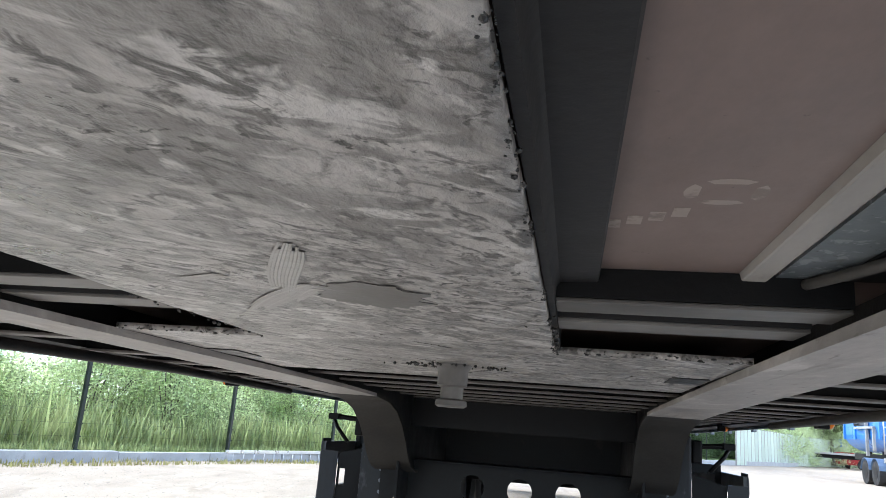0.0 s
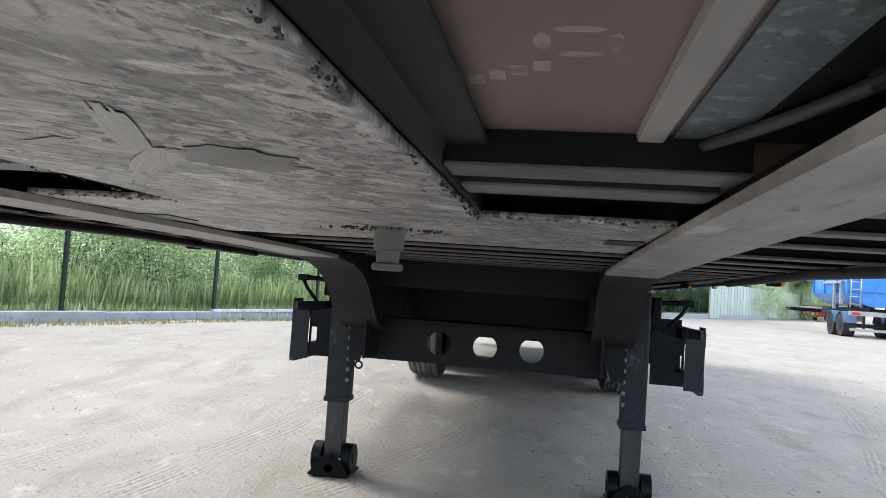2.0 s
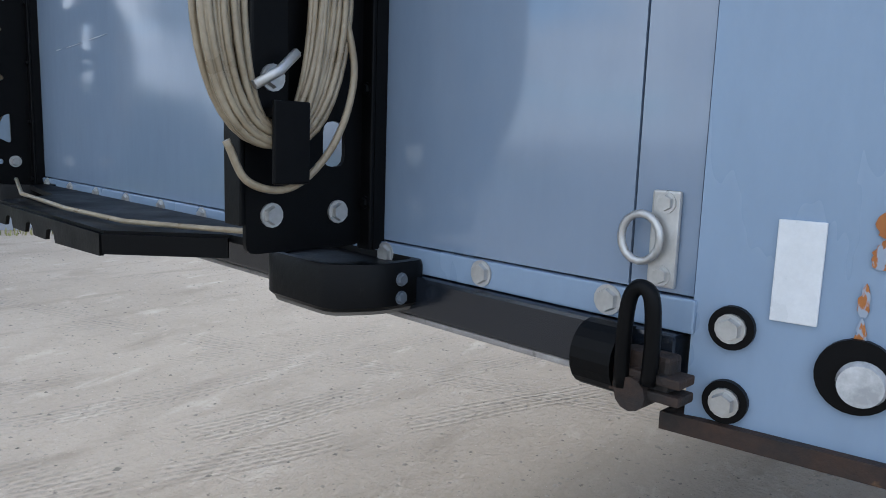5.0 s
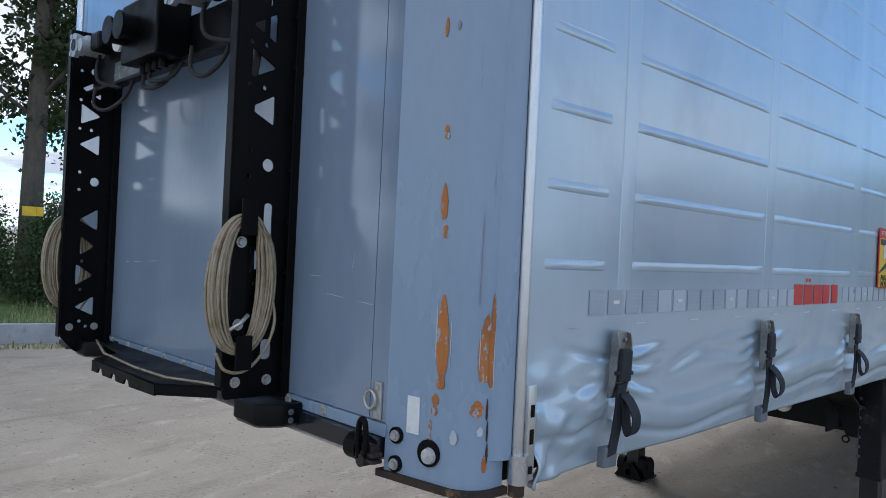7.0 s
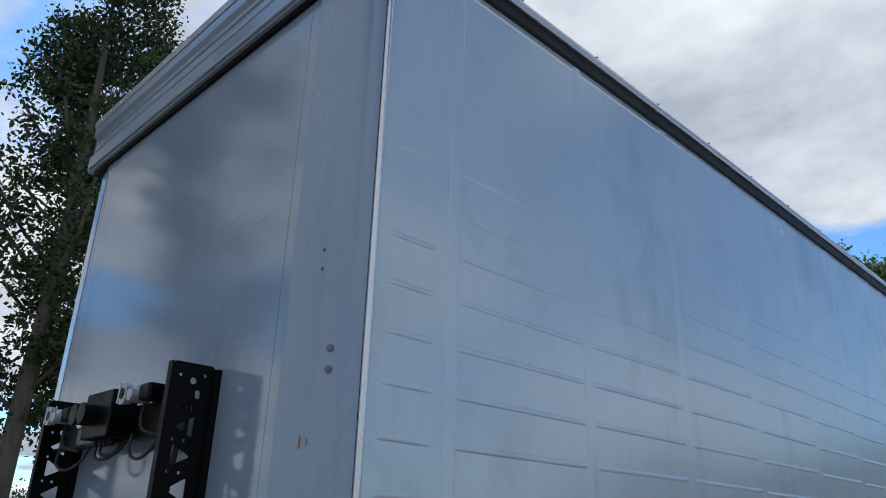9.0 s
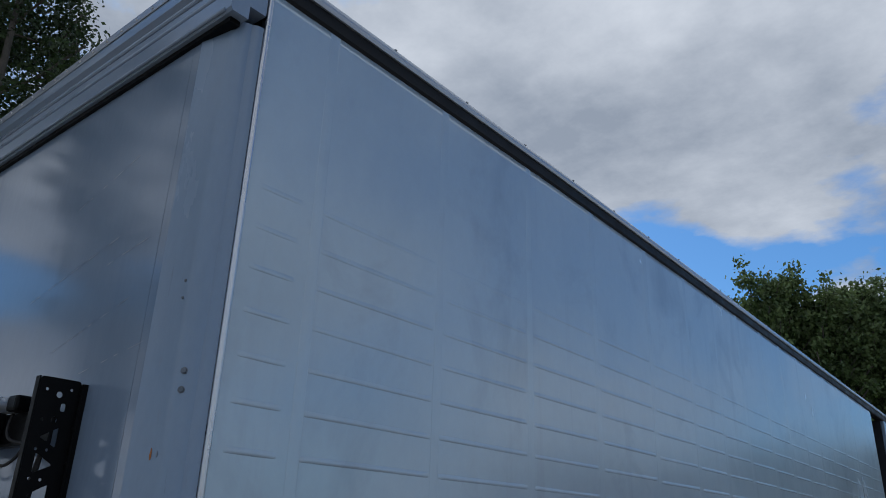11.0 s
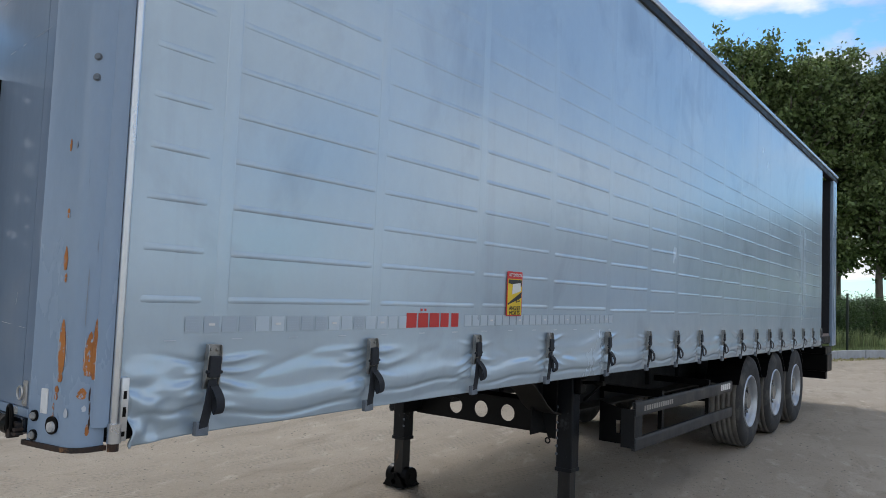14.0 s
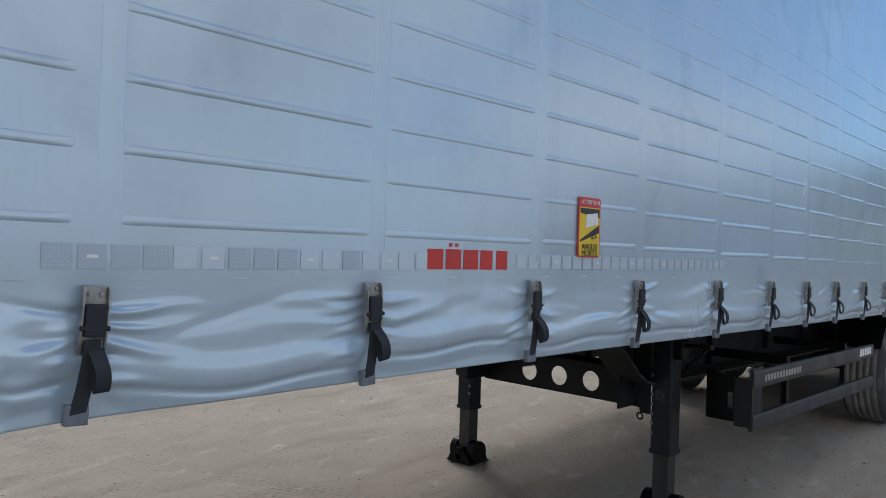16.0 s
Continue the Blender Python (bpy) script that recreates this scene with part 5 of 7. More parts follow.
for k, (a, b) in enumerate(zip(ends, ends[1:])):
    u = np.clip((Yg - a) / (b - a), 0, 1)
    inside = (Yg >= a) & (Yg < b)
    za, zb2, dip = 1.325 + rf.uniform(-0.02, 0.02), 1.335 + rf.uniform(-0.02, 0.02), rf.uniform(-0.015, 0.03)
    zc = za + (zb2 - za) * u - dip * np.sin(np.pi * u) + 0.008 * np.sin(u * 9 + k)
    strong = 1.2
    side_env = np.sin(np.pi * np.clip(u, 0.0, 1.0)) ** 0.35
    dzz = Zg - dz0 - zc
    Xg += inside * side_env * strong * (0.011 * np.exp(-((dzz - 0.03) / 0.045) ** 2) - 0.009 * np.exp(-((dzz + 0.022) / 0.011) ** 2) + 0.004 * np.exp(-((dzz - 0.12) / 0.04) ** 2))
    Xg -= inside * 0.02 * np.clip(-(dzz + 0.02) / 0.07, 0, 1)
    for c in range(3):
        uc, zk, w1, w2 = rf.uniform(0.15, 0.85), rf.uniform(1.36, 1.5), rf.uniform(0.06, 0.16), rf.uniform(0.012, 0.03)
        yc = a + (b - a) * uc
        Xg += inside * env * rf.choice((1, -1)) * rf.uniform(0.002, 0.006) * np.exp(-((Yg - yc) / w1) ** 2 - ((Zg - dz0 - zk - rf.uniform(-0.3, 0.3) * (Yg - yc)) / w2) ** 2)
# the straps pull the cloth in
for yb in BUCKLE_Y:
    near = np.exp(-((Yg - yb + 0.01 * low) / 0.055) ** 2) * np.clip(low * 4, 0, 1)
    Xg = Xg * (1 - near) + near * np.minimum(Xg, XS - 0.004)
# slight vertical ribs and slackness above
calm = 1 - np.exp(-((Zg - dz0 * 0.3 - 1.612) / 0.07) ** 4)
Xg += 0.00012 * np.sin(Yg * 33.0) * (1 - low) * calm
Xg += 0.0003 * calm * (1 - low) * np.sin(Yg * 5.3 + 1.4 * np.sin(Zg * 2.2 + Yg * 0.7)) * np.sin(Zg * 4.1 + 1.2 * np.sin(Yg * 1.9))
Xg += 0.0005 * calm * np.sin(Yg * 1.7 + 1.1 * np.sin(Zg * 1.3)) * np.sin(Zg * 2.1 + 0.6) * (1 - low)
# the torn front corner hangs away from its pole, crumpled
corner = np.exp(-((Yg - 0.166) / 0.1) ** 2)
cl = np.clip((1.43 - Zg) / 0.2, 0, 1)
wide = np.exp(-((Yg - 0.166) / 0.2) ** 2) * np.clip((1.5 - Zg) / 0.12, 0, 1)
Xg += corner * cl * 0.012 + wide * (0.007 * np.sin(Zg * 62 + Yg * 25) + 0.005 * np.sin(Zg * 37 - Yg * 48 + 1.3))
Yg2 = Yg + corner * (0.055 * cl ** 0.7 - 0.012 * np.clip((1.3 - Zg) / 0.06, 0, 1)) + corner * cl * 0.006 * np.sin(Zg * 70)
Xg = np.maximum(Xg, 1.268)
co = np.stack([Xg, Yg2, Zg], -1)
curtain = grid_mesh("side_curtain", co, ny, nz, CURTAIN, trailer, "silver-blue tarpaulin curtain, wrinkled along the hem")
sol = curtain.modifiers.new("thickness", "SOLIDIFY")
sol.thickness, sol.offset = 0.003, -1

far = co[::10].copy()
far[:, :, 0] *= -1
far_ob = grid_mesh("side_curtain", far, len(far), nz, CURTAIN, trailer, "silver-blue tarpaulin curtain on the far side")
far_ob.modifiers.new("thickness", "SOLIDIFY").thickness = 0.003

# board pockets: soft ridges in rows, welded into the cloth
COL = [(0.2, 0.445)] + [(a + 0.05, b) for a, b in zip(BUCKLE_Y, BUCKLE_Y[1:])]
rk = random.Random(63)
HIGH = (0.0023, 0.0025, 0.0025, 0.0023, 0.0021, 0.0018, 0.0015, 0.0015, 0.0013, 0.0011)
for c, (a, b) in enumerate(COL):
    for r in range(10):
        y_mid = (a + b) / 2
        z0 = 1.698 + r * 0.168 + sag(y_mid) * (0.95 + r * 0.02) + rk.uniform(-0.002, 0.002)
        tilt, hgt = rk.uniform(-0.003, 0.003), HIGH[r] * rk.uniform(0.75, 1.2)
        nu, nv = max(8, int((b - a) / 0.02)), 11
        pts = np.zeros((nu, nv, 3))
        ph, dent = rk.uniform(0, 6), rk.uniform(0.1, 0.35)
        for i in range(nu):
            u = i / (nu - 1)
            end = min(1.0, min(u, 1 - u) * (b - a) / 0.045)
            end = end * end * (3 - 2 * end)
            k = hgt * end * (1 - dent * (0.5 + 0.5 * math.sin(u * (b - a) * 38 + ph)) ** 3 + 0.5 * max(0.0, math.sin(u * (b - a) * 46 + 2 * ph)) ** 14)
            for j in range(nv):
                v = j / (nv - 1)
                # steeper on the upper side, with a flat crest
                w = math.sin(math.pi * v ** 0.8) ** 1.5
                pts[i, j] = (XS + 0.0002 + k * w - (0.0012 if j in (0, nv - 1) or i in (0, nu - 1) else 0), a + (b - a) * u, z0 + tilt * (u - 0.5) + (v - 0.55) * 0.026)
        grid_mesh("board_pocket", pts, nu, nv, CURTAIN, curtain)
# vertical welds between the columns
bm = bmesh.new()
sweep(bm, [(-0.0012, -0.03), (-0.0004, -0.026), (0.0, 0.0), (-0.0004, 0.026), (-0.0012, 0.03)], [lambda p, z=z: Vector((p[0], p[1], z)) for z in (0.0, 1.2, 2.5)])
weld0 = None
for y in BUCKLE_Y:
    m = Matrix.Translation((XS + 0.001, y + 0.03, 1.6 + sag(y)))
    if weld0 is None:
        weld0 = part("weld_strip", bm, CURTAIN, curtain)
        weld0.matrix_basis = m
    else:
        place(weld0, curtain, m)

# buckles with their straps
def buckle(parent):
    root = None
    bm = bmesh.new()
    box(bm, -0.004, 0.006, -0.027, 0.027, -0.155, 0.0, 0.003)
    for s in (-1, 1):
        out = [(0.0, 0.0), (0.015, -0.004), (0.02, -0.03), (0.018, -0.11), (0.01, -0.15), (0.0, -0.155)]
        me = sheet(out, [], 0.004)
        b2 = bmesh.new()
        b2.from_mesh(me)
        bpy.data.meshes.remove(me)
        b2.transform(Matrix.Translation((0, s * 0.028, 0)) @ FLAT)
        tmp = bpy.data.meshes.new("tmp")
        b2.to_mesh(tmp)
        b2.free()
        bm.from_mesh(tmp)
        bpy.data.meshes.remove(tmp)
    for yy in (-0.013, 0.013):
        bolt(bm, (0.006, yy, -0.018), (1, 0, 0), 0.006, 0.006)
    root = part("buckle", bm, BUCKLE, parent, "zinc-plated over-centre buckle")
    bm = bmesh.new()
    box(bm, 0.006, 0.028, -0.023, 0.023, -0.115, -0.04, 0.006)
    cyl(bm, (0.02, -0.032, -0.095), (0.02, 0.032, -0.095), 0.006, 10)
    roll = part("strap", bm, STRAP, parent)
    bm = bmesh.new()
    band(bm, [(0.016, 0, -0.12), (0.018, -0.004, -0.17), (0.018, -0.012, -0.23), (0.014, -0.02, -0.285)], 0.036, 0.004, (0, 1, 0.15))
    lp = spline([(0.022, 0.006, -0.14), (0.026, 0.012, -0.18), (0.026, 0.017, -0.215), (0.036, 0.018, -0.236), (0.05, 0.017, -0.222), (0.052, 0.014, -0.19), (0.038, 0.008, -0.16), (0.024, 0.004, -0.145)], 4)
    band(bm, lp, 0.034, 0.003, (0, 1, 0.12))
    strap = part("strap", bm, STRAP, parent, "dark blue-black webbing strap with a loop")
    bm = bmesh.new()
    box(bm, -0.006, 0.016, -0.047, 0.005, -0.312, -0.265, 0.004)
    hook = part("rave_hook", bm, HOOK_GREY, parent, "dull metal hem hook")
    return [root, roll, strap, hook]


protos = None
for k, y in enumerate(BUCKLE_Y):
    zb = buckle_z(y)
    m = Matrix.Translation((XS + 0.012, y, zb)) @ Matrix.Rotation(radians((-3, 2, 1, -1, 2)[k % 5]), 4, "X")
    if protos is None:
        protos = buckle(curtain)
        for o in protos:
            o.matrix_basis = m
    else:
        for o in protos:
            place(o, curtain, m)

# printed marking: red bars where the maker's name stands, and the tape below
RIGHT = Matrix(((0, 0, 1, 0), (1, 0, 0, 0), (0, 1, 0, 0), (0, 0, 0, 1)))   # plate xy -> trailer yz, facing +x


def print_on(name, y0, y1, z0, z1, mat, parent, lift=0.0016, holes=(), label=""):
    return plate(name, [(y0, z0), (y1, z0), (y1, z1), (y0, z1)], holes, 0.0008, Matrix.Translation((XS + lift, 0, 0)) @ RIGHT, mat, parent, label)


for k in range(5):
    y0 = 1.552 + k * 0.089
    w = (0.076, 0.076, 0.076, 0.066, 0.062)[k]
    print_on("maker_mark", y0, y0 + w, 1.586, 1.655, RED_INK, curtain, 0.002, label="red block of the maker's mark")
for k in (0, 1):
    print_on("maker_mark", 1.655 + k * 0.03, 1.671 + k * 0.03, 1.664, 1.676, RED_INK, curtain, 0.002)
y, k = 0.375, 0
while y < 3.86:
    w = 0.062
    if not (1.52 < y < 2.02):
        pale = k in (4, 5, 9, 10, 13, 14, 15) or y > 1.15 and k % 3 == 0
        z = 1.612 if y < 1.5 else 1.617
        mat = TAPE_DARK if y < 1.2 and not pale else TAPE_PALE
        sq = print_on("tape_square", y, y + w, z - 0.028, z + 0.028, mat, curtain, 0.0017)
        if k % 4 == 1:
            print_on("tape_window", y + 0.02, y + 0.045, z - 0.004, z + 0.004, SIGN_WHITE, sq, 0.0028)
        elif y < 1.2:
            bm = bmesh.new()
            for a in range(6):
                for b in range(5):
                    box(bm, XS + 0.0021, XS + 0.0023, y + 0.006 + a * 0.009 + (b % 2) * 0.003, y + 0.009 + a * 0.009 + (b % 2) * 0.003, z - 0.022 + b * 0.0095, z - 0.019 + b * 0.0095)
            part("tape_dots", bm, TAPE_PALE, sq)
    k += 1
    y += 0.075
# a row of short pale heat marks below the tape
for k in range(14):
    yy = 0.3 + k * 0.27
    print_on("weld_mark", yy, yy + 0.045, 1.558 + sag(yy), 1.561 + sag(yy), SCUFF, curtain, 0.002)

# warning sign: yellow with a red border
def warning_sign(y0, y1, z0, z1):
    lift = 0.0085
    out = rounded([(y0, z0), (y1, z0), (y1, z1), (y0, z1)], 0.012)
    m = Matrix.Translation((XS + lift, 0, 0)) @ RIGHT
    base = plate("warning_sign", out, [], 0.003, m, SIGN_RED, curtain, "yellow and red blind-spot warning sticker")
    b = 0.007
    zt = z1 - 0.042
    plate("sign_field", [(y0 + b, z0 + b), (y1 - b, z0 + b), (y1 - b, zt), (y0 + b, zt)], [], 0.0012, Matrix.Translation((0.0024, 0, 0)) @ m, SIGN_YELLOW, base)
    w, h = y1 - y0, zt - z0
    f = lambda u, v: (y0 + w * u, z0 + h * v)
    up = Matrix.Translation((0.0034, 0, 0)) @ m
    plate("sign_black", [f(0.06, 0.98), f(0.94, 0.98), f(0.94, 0.80), f(0.06, 0.88)], [], 0.001, up, SIGN_BLACK, base)
    plate("sign_black", [f(0.06, 0.34), f(0.94, 0.66), f(0.94, 0.5), f(0.06, 0.3)], [], 0.001, up, SIGN_BLACK, base)
    plate("sign_lorry", [f(0.3, 0.58), f(0.88, 0.68), f(0.84, 0.9), f(0.34, 0.86)], [], 0.001, Matrix.Translation((0.0012, 0, 0)) @ up, SIGN_WHITE, base)
    plate("sign_black", [f(0.56, 0.36), f(0.84, 0.4), f(0.68, 0.54)], [[f(0.62, 0.39), f(0.78, 0.415), f(0.685, 0.5)]], 0.001, Matrix.Translation((0.0012, 0, 0)) @ up, SIGN_BLACK, base)
    tm = Matrix.Translation((0.0018, 0, 0)) @ up
    words("sign_word", "ANGLES", 0.036, tm @ Matrix.Translation((*f(0.5, 0.21), 0)), SIGN_BLACK, base, w * 0.72)
    words("sign_word", "MORTS", 0.036, tm @ Matrix.Translation((*f(0.5, 0.08), 0)), SIGN_BLACK, base, w * 0.68)
    words("sign_word", "ATTENTION", 0.026, tm @ Matrix.Translation(((y0 + y1) / 2, z1 - 0.021, 0)), SIGN_WHITE, base, w * 0.84)


warning_sign(2.42, 2.585, 1.64, 1.893)

# curtain pole with its lower bracket
bm = bmesh.new()
cyl(bm, (1.2895, 0.142, 1.29), (1.2895, 0.142, 4.1), 0.0125, 24)
pole = part("curtain_pole", bm, ALU, trailer, "bright round aluminium curtain pole", smooth=40)
bm = bmesh.new()
cyl(bm, (1.292, 0.145, 1.25), (1.292, 0.145, 1.31), 0.021, 24)
box(bm, 1.286, 1.308, 0.153, 0.177, 1.255, 1.45, 0.003)
part("pole_bracket", bm, ALU, pole, "slotted aluminium bracket", smooth=40)
for z0, z1 in ((1.27, 1.285), (1.33, 1.36), (1.385, 1.41)):
    bm = bmesh.new()
    box(bm, 1.306, 1.31, 0.159, 0.169, z0, z1)
    part("slot", bm, BLACK, pole)
bm = bmesh.new()
cyl(bm, (1.29, 0.145, 1.225), (1.29, 0.145, 1.25), 0.017, 18)
part("pole_foot", bm, RUST, pole)
bm = bmesh.new()
box(bm, 1.2, 1.262, 0.131, 0.22, 1.25, 4.1)
part("pillar", bm, CHASSIS, trailer)


# ---- racks, boxes and steps on the front ----
RAX = (0.64, -0.585)


# holes of the uprights: kind, from the front edge, height, then radius, or width and height
RACK_HOLES = [("round", 0.03, 2.41, 0.006, 0), ("round", 0.119, 2.418, 0.006, 0), ("round", 0.078, 2.395, 0.012, 0), ("slot", 0.1, 2.35, 0.019, 0.03), ("round", 0.034, 2.3, 0.006, 0),
              ("round", 0.077, 2.302, 0.012, 0), ("front", 0.07, 2.24, 0.066, 0.074), ("round", 0.035, 2.195, 0.006, 0), ("round", 0.075, 2.194, 0.006, 0), ("rear", 0.072, 2.146, 0.068, 0.074),
              ("round", 0.035, 2.092, 0.006, 0), ("round", 0.075, 2.09, 0.006, 0), ("front", 0.07, 2.038, 0.07, 0.076), ("round", 0.042, 1.935, 0.006, 0), ("round", 0.042, 1.872, 0.006, 0),
              ("round", 0.094, 1.903, 0.016, 0), ("slot", 0.1, 1.765, 0.024, 0.09), ("rear", 0.08, 1.67, 0.05, 0.07), ("round", 0.063, 1.613, 0.006, 0)]


def rack_plate_holes(lower):
    hs = []
    more = [("rear", 0.074, 1.564, 0.062, 0.078), ("round", 0.062, 1.51, 0.006, 0), ("front", 0.076, 1.45, 0.066, 0.07), ("round", 0.063, 1.395, 0.006, 0), ("round", 0.085, 1.375, 0.006, 0)] if lower else [("slot", 0.11, 1.45, 0.03, 0.05)]
    for kind, u, v, a, b in RACK_HOLES + more:
        if lower and kind == "slot" and abs(v - 1.765) < 0.001:
            kind, u, a, b = "front", 0.078, 0.066, 0.078
        if kind == "round":
            hs.append(circle(u, v, a, 14))
        elif kind == "slot":
            hs.append(rounded([(u - a / 2, v - b / 2), (u + a / 2, v - b / 2), (u + a / 2, v + b / 2), (u - a / 2, v + b / 2)], min(a, b) * 0.42, 3))
        else:
            d = a / 2 if kind == "front" else -a / 2
            hs.append(rounded([(u - d, v - 0.003), (u + d, v - b / 2), (u + d, v + b / 2)], 0.009, 3))
    return hs


def upright(x, z0, z1, seed):
    """A perforated channel: side plate, front flange, rear flange; bolted to the wall."""
    side = Matrix(((0, 0, 1, x), (1, 0, 0, -0.172), (0, 1, 0, 0), (0, 0, 0, 1)))
    up = plate("rack_upright", rounded([(0.05 if x < 0 else 0, z0), (0.15, z0), (0.15, z1), (0, z1), (0, z0 + 0.055 if x < 0 else z0 + 0.03)], 0.012, 3), rack_plate_holes(x < 0), 0.006, side, BLACK, trailer, "black perforated steel rack upright")
    bm = bmesh.new()
    box(bm, x - 0.03, x + 0.003, -0.178, -0.172, z0 + (0.055 if x < 0 else 0.03), z1, 0.002)
    box(bm, x - 0.003, x + 0.02, -0.0235, -0.0175, z0 - 0.005, z1 - 0.01, 0.002)
    box(bm, x + 0.014, x + 0.02, -0.0175, -0.001, z0 - 0.005, z1 - 0.01)
    part("flange", bm, BLACK, up)
    bolts(BLACK, up, [((x + 0.011, -0.0235, z0 + 0.05 + k * (z1 - z0 - 0.1) / 8), (0, -1, 0)) for k in range(9)], 0.006, 0.005)
    bolts(STEEL, up, [((x + 0.003, -0.172 + u, v), (1, 0, 0)) for u, v in ((0.03, 1.375), (0.115, 1.375))], 0.0105, 0.009, "bolt", "bright bolt")
    return up


uprights = [upright(RAX[0], 1.335, 2.455, 1), upright(RAX[1], 1.285, 2.44, 2)]


def coil(x, y, z, w, h, s, up, seed):
    """A hank of thin cable lying flat against the side of its upright, held by two hooks."""
    turns = 22
    pts = []
    for k in range(turns * 40):
        a = k / 40 * math.tau + math.pi / 2
        i, f = k // 40, k % 40 / 40
        f = max(0.0, (f - 0.85) / 0.15)
        # strands lie side by side, with a few crossing over
        lane = ((i * 5) % 11 * (1 - f) + ((i + 1) * 5) % 11 * f + 0.5) / 11
        inn = 0.05 * lane + 0.0015 * math.sin(a * 2 + i * 2.1 + seed)
        rw = w / 2 - inn
        rh = h / 2 - inn * 0.5 + 0.003 * math.sin(i * 1.7 + seed)
        c, si = math.cos(a), math.sin(a)
        c = math.copysign(abs(c) ** 0.85, c)
        deep = 0.008 + (0.009 if i >= 11 else 0.0) + 0.003 * math.sin(a + i * 0.9) + 0.005 * math.sin(math.pi * lane)
        pts.append((x + s * deep, y + c * rw + 0.004 * si, z + si * rh))
    bm = bmesh.new()
    tube(bm, pts, 0.0036, 6)
    tail = spline([(x + s * 0.02, y + 0.075, z - 0.02), (x + s * 0.024, y + 0.086, z - 0.09), (x + s * 0.026, y + 0.06, z - 0.16), (x + s * 0.026, y + 0.01, z - 0.205), (x + s * 0.024, y - 0.04, z - 0.2), (x + s * 0.02, y - 0.062, z - 0.16)])
    tube(bm, tail, 0.004, 6)
    return part("cable_coil", bm, CABLE, up, "coiled beige steel cable in a clear sheath")


for s, x, up in zip((1, -1), RAX, uprights):
    xs_ = x + s * 0.005
    yc = -0.145
    coil(xs_ + s * 0.004, yc, 1.612, 0.18, 0.335, s, up, 3 + s)
    bm = bmesh.new()
    box(bm, xs_, xs_ + s * 0.01, yc - 0.026, yc + 0.018, 1.48, 1.74, 0.003)
    hook = part("coil_hook", bm, BLACK, up, "black cable hook plate")
    for z0, z1 in ((1.728, 1.815), (1.41, 1.492)):
        bm = bmesh.new()
        box(bm, xs_ + s * 0.036, xs_ + s * 0.041, yc - 0.02, yc + 0.022, z0, z1, 0.002)
        zm = z0 + 0.012 if z0 > 1.6 else z1 - 0.012
        box(bm, xs_, xs_ + s * 0.038, yc - 0.018, yc + 0.02, zm - 0.004, zm + 0.004)
        part("hook_flap", bm, BLACK, hook)
    bolts(STEEL, hook, [((xs_ + s * 0.01, yc - 0.003, z), (s, 0, 0)) for z in (1.712, 1.515)], 0.011, 0.009)
    bm = bmesh.new()
    tube(bm, [(xs_ + s * 0.03, yc - 0.035, 1.505), (xs_ + s * 0.034, yc - 0.01, 1.52), (xs_ + s * 0.032, yc + 0.012, 1.54)], 0.005, 6)
    part("wire_ferrule", bm, STEEL, hook, "crimped metal cable end")

# connector bar between the uprights
bm = bmesh.new()
box(bm, RAX[1] + 0.004, RAX[0] - 0.004, -0.1, -0.085, 2.225, 2.35, 0.003)
box(bm, RAX[1] + 0.004, RAX[0] - 0.004, -0.125, -0.085, 2.215, 2.227, 0.003)
bar = part("connector_bar", bm, BLACK, trailer, "black bar carrying air and electric couplings")
bm = bmesh.new()
box(bm, -0.36, -0.1, -0.104, -0.1, 2.232, 2.3, 0.002)
part("bar_plate", bm, GALV, bar, "bare metal cover plate")
bm = bmesh.new()
box(bm, -0.04, 0.22, -0.2, -0.1, 2.225, 2.4, 0.006)
jbox = part("junction_box", bm, BLACK, trailer, "black plastic junction box with round sockets")
for k, x in enumerate((-0.01, 0.075)):
    bm = bmesh.new()
    cyl(bm, (x, -0.2, 2.315), (x, -0.245, 2.315), 0.036, 22)
    cyl(bm, (x, -0.245, 2.315), (x, -0.253, 2.315), 0.041, 22)
    so = part("socket", bm, BLACK, jbox, smooth=40)
bm = bmesh.new()
cyl(bm, (-0.075, -0.19, 2.315), (-0.075, -0.2, 2.315), 0.042, 24)
part("socket_lid", bm, SIGN_WHITE, jbox, "white round socket lid")
bm = bmesh.new()
for k in range(4):
    cyl(bm, (0.02 + k * 0.045, -0.15, 2.226), (0.02 + k * 0.045, -0.15, 2.2), 0.014, 12)
part("cable_gland", bm, BLACK, jbox)


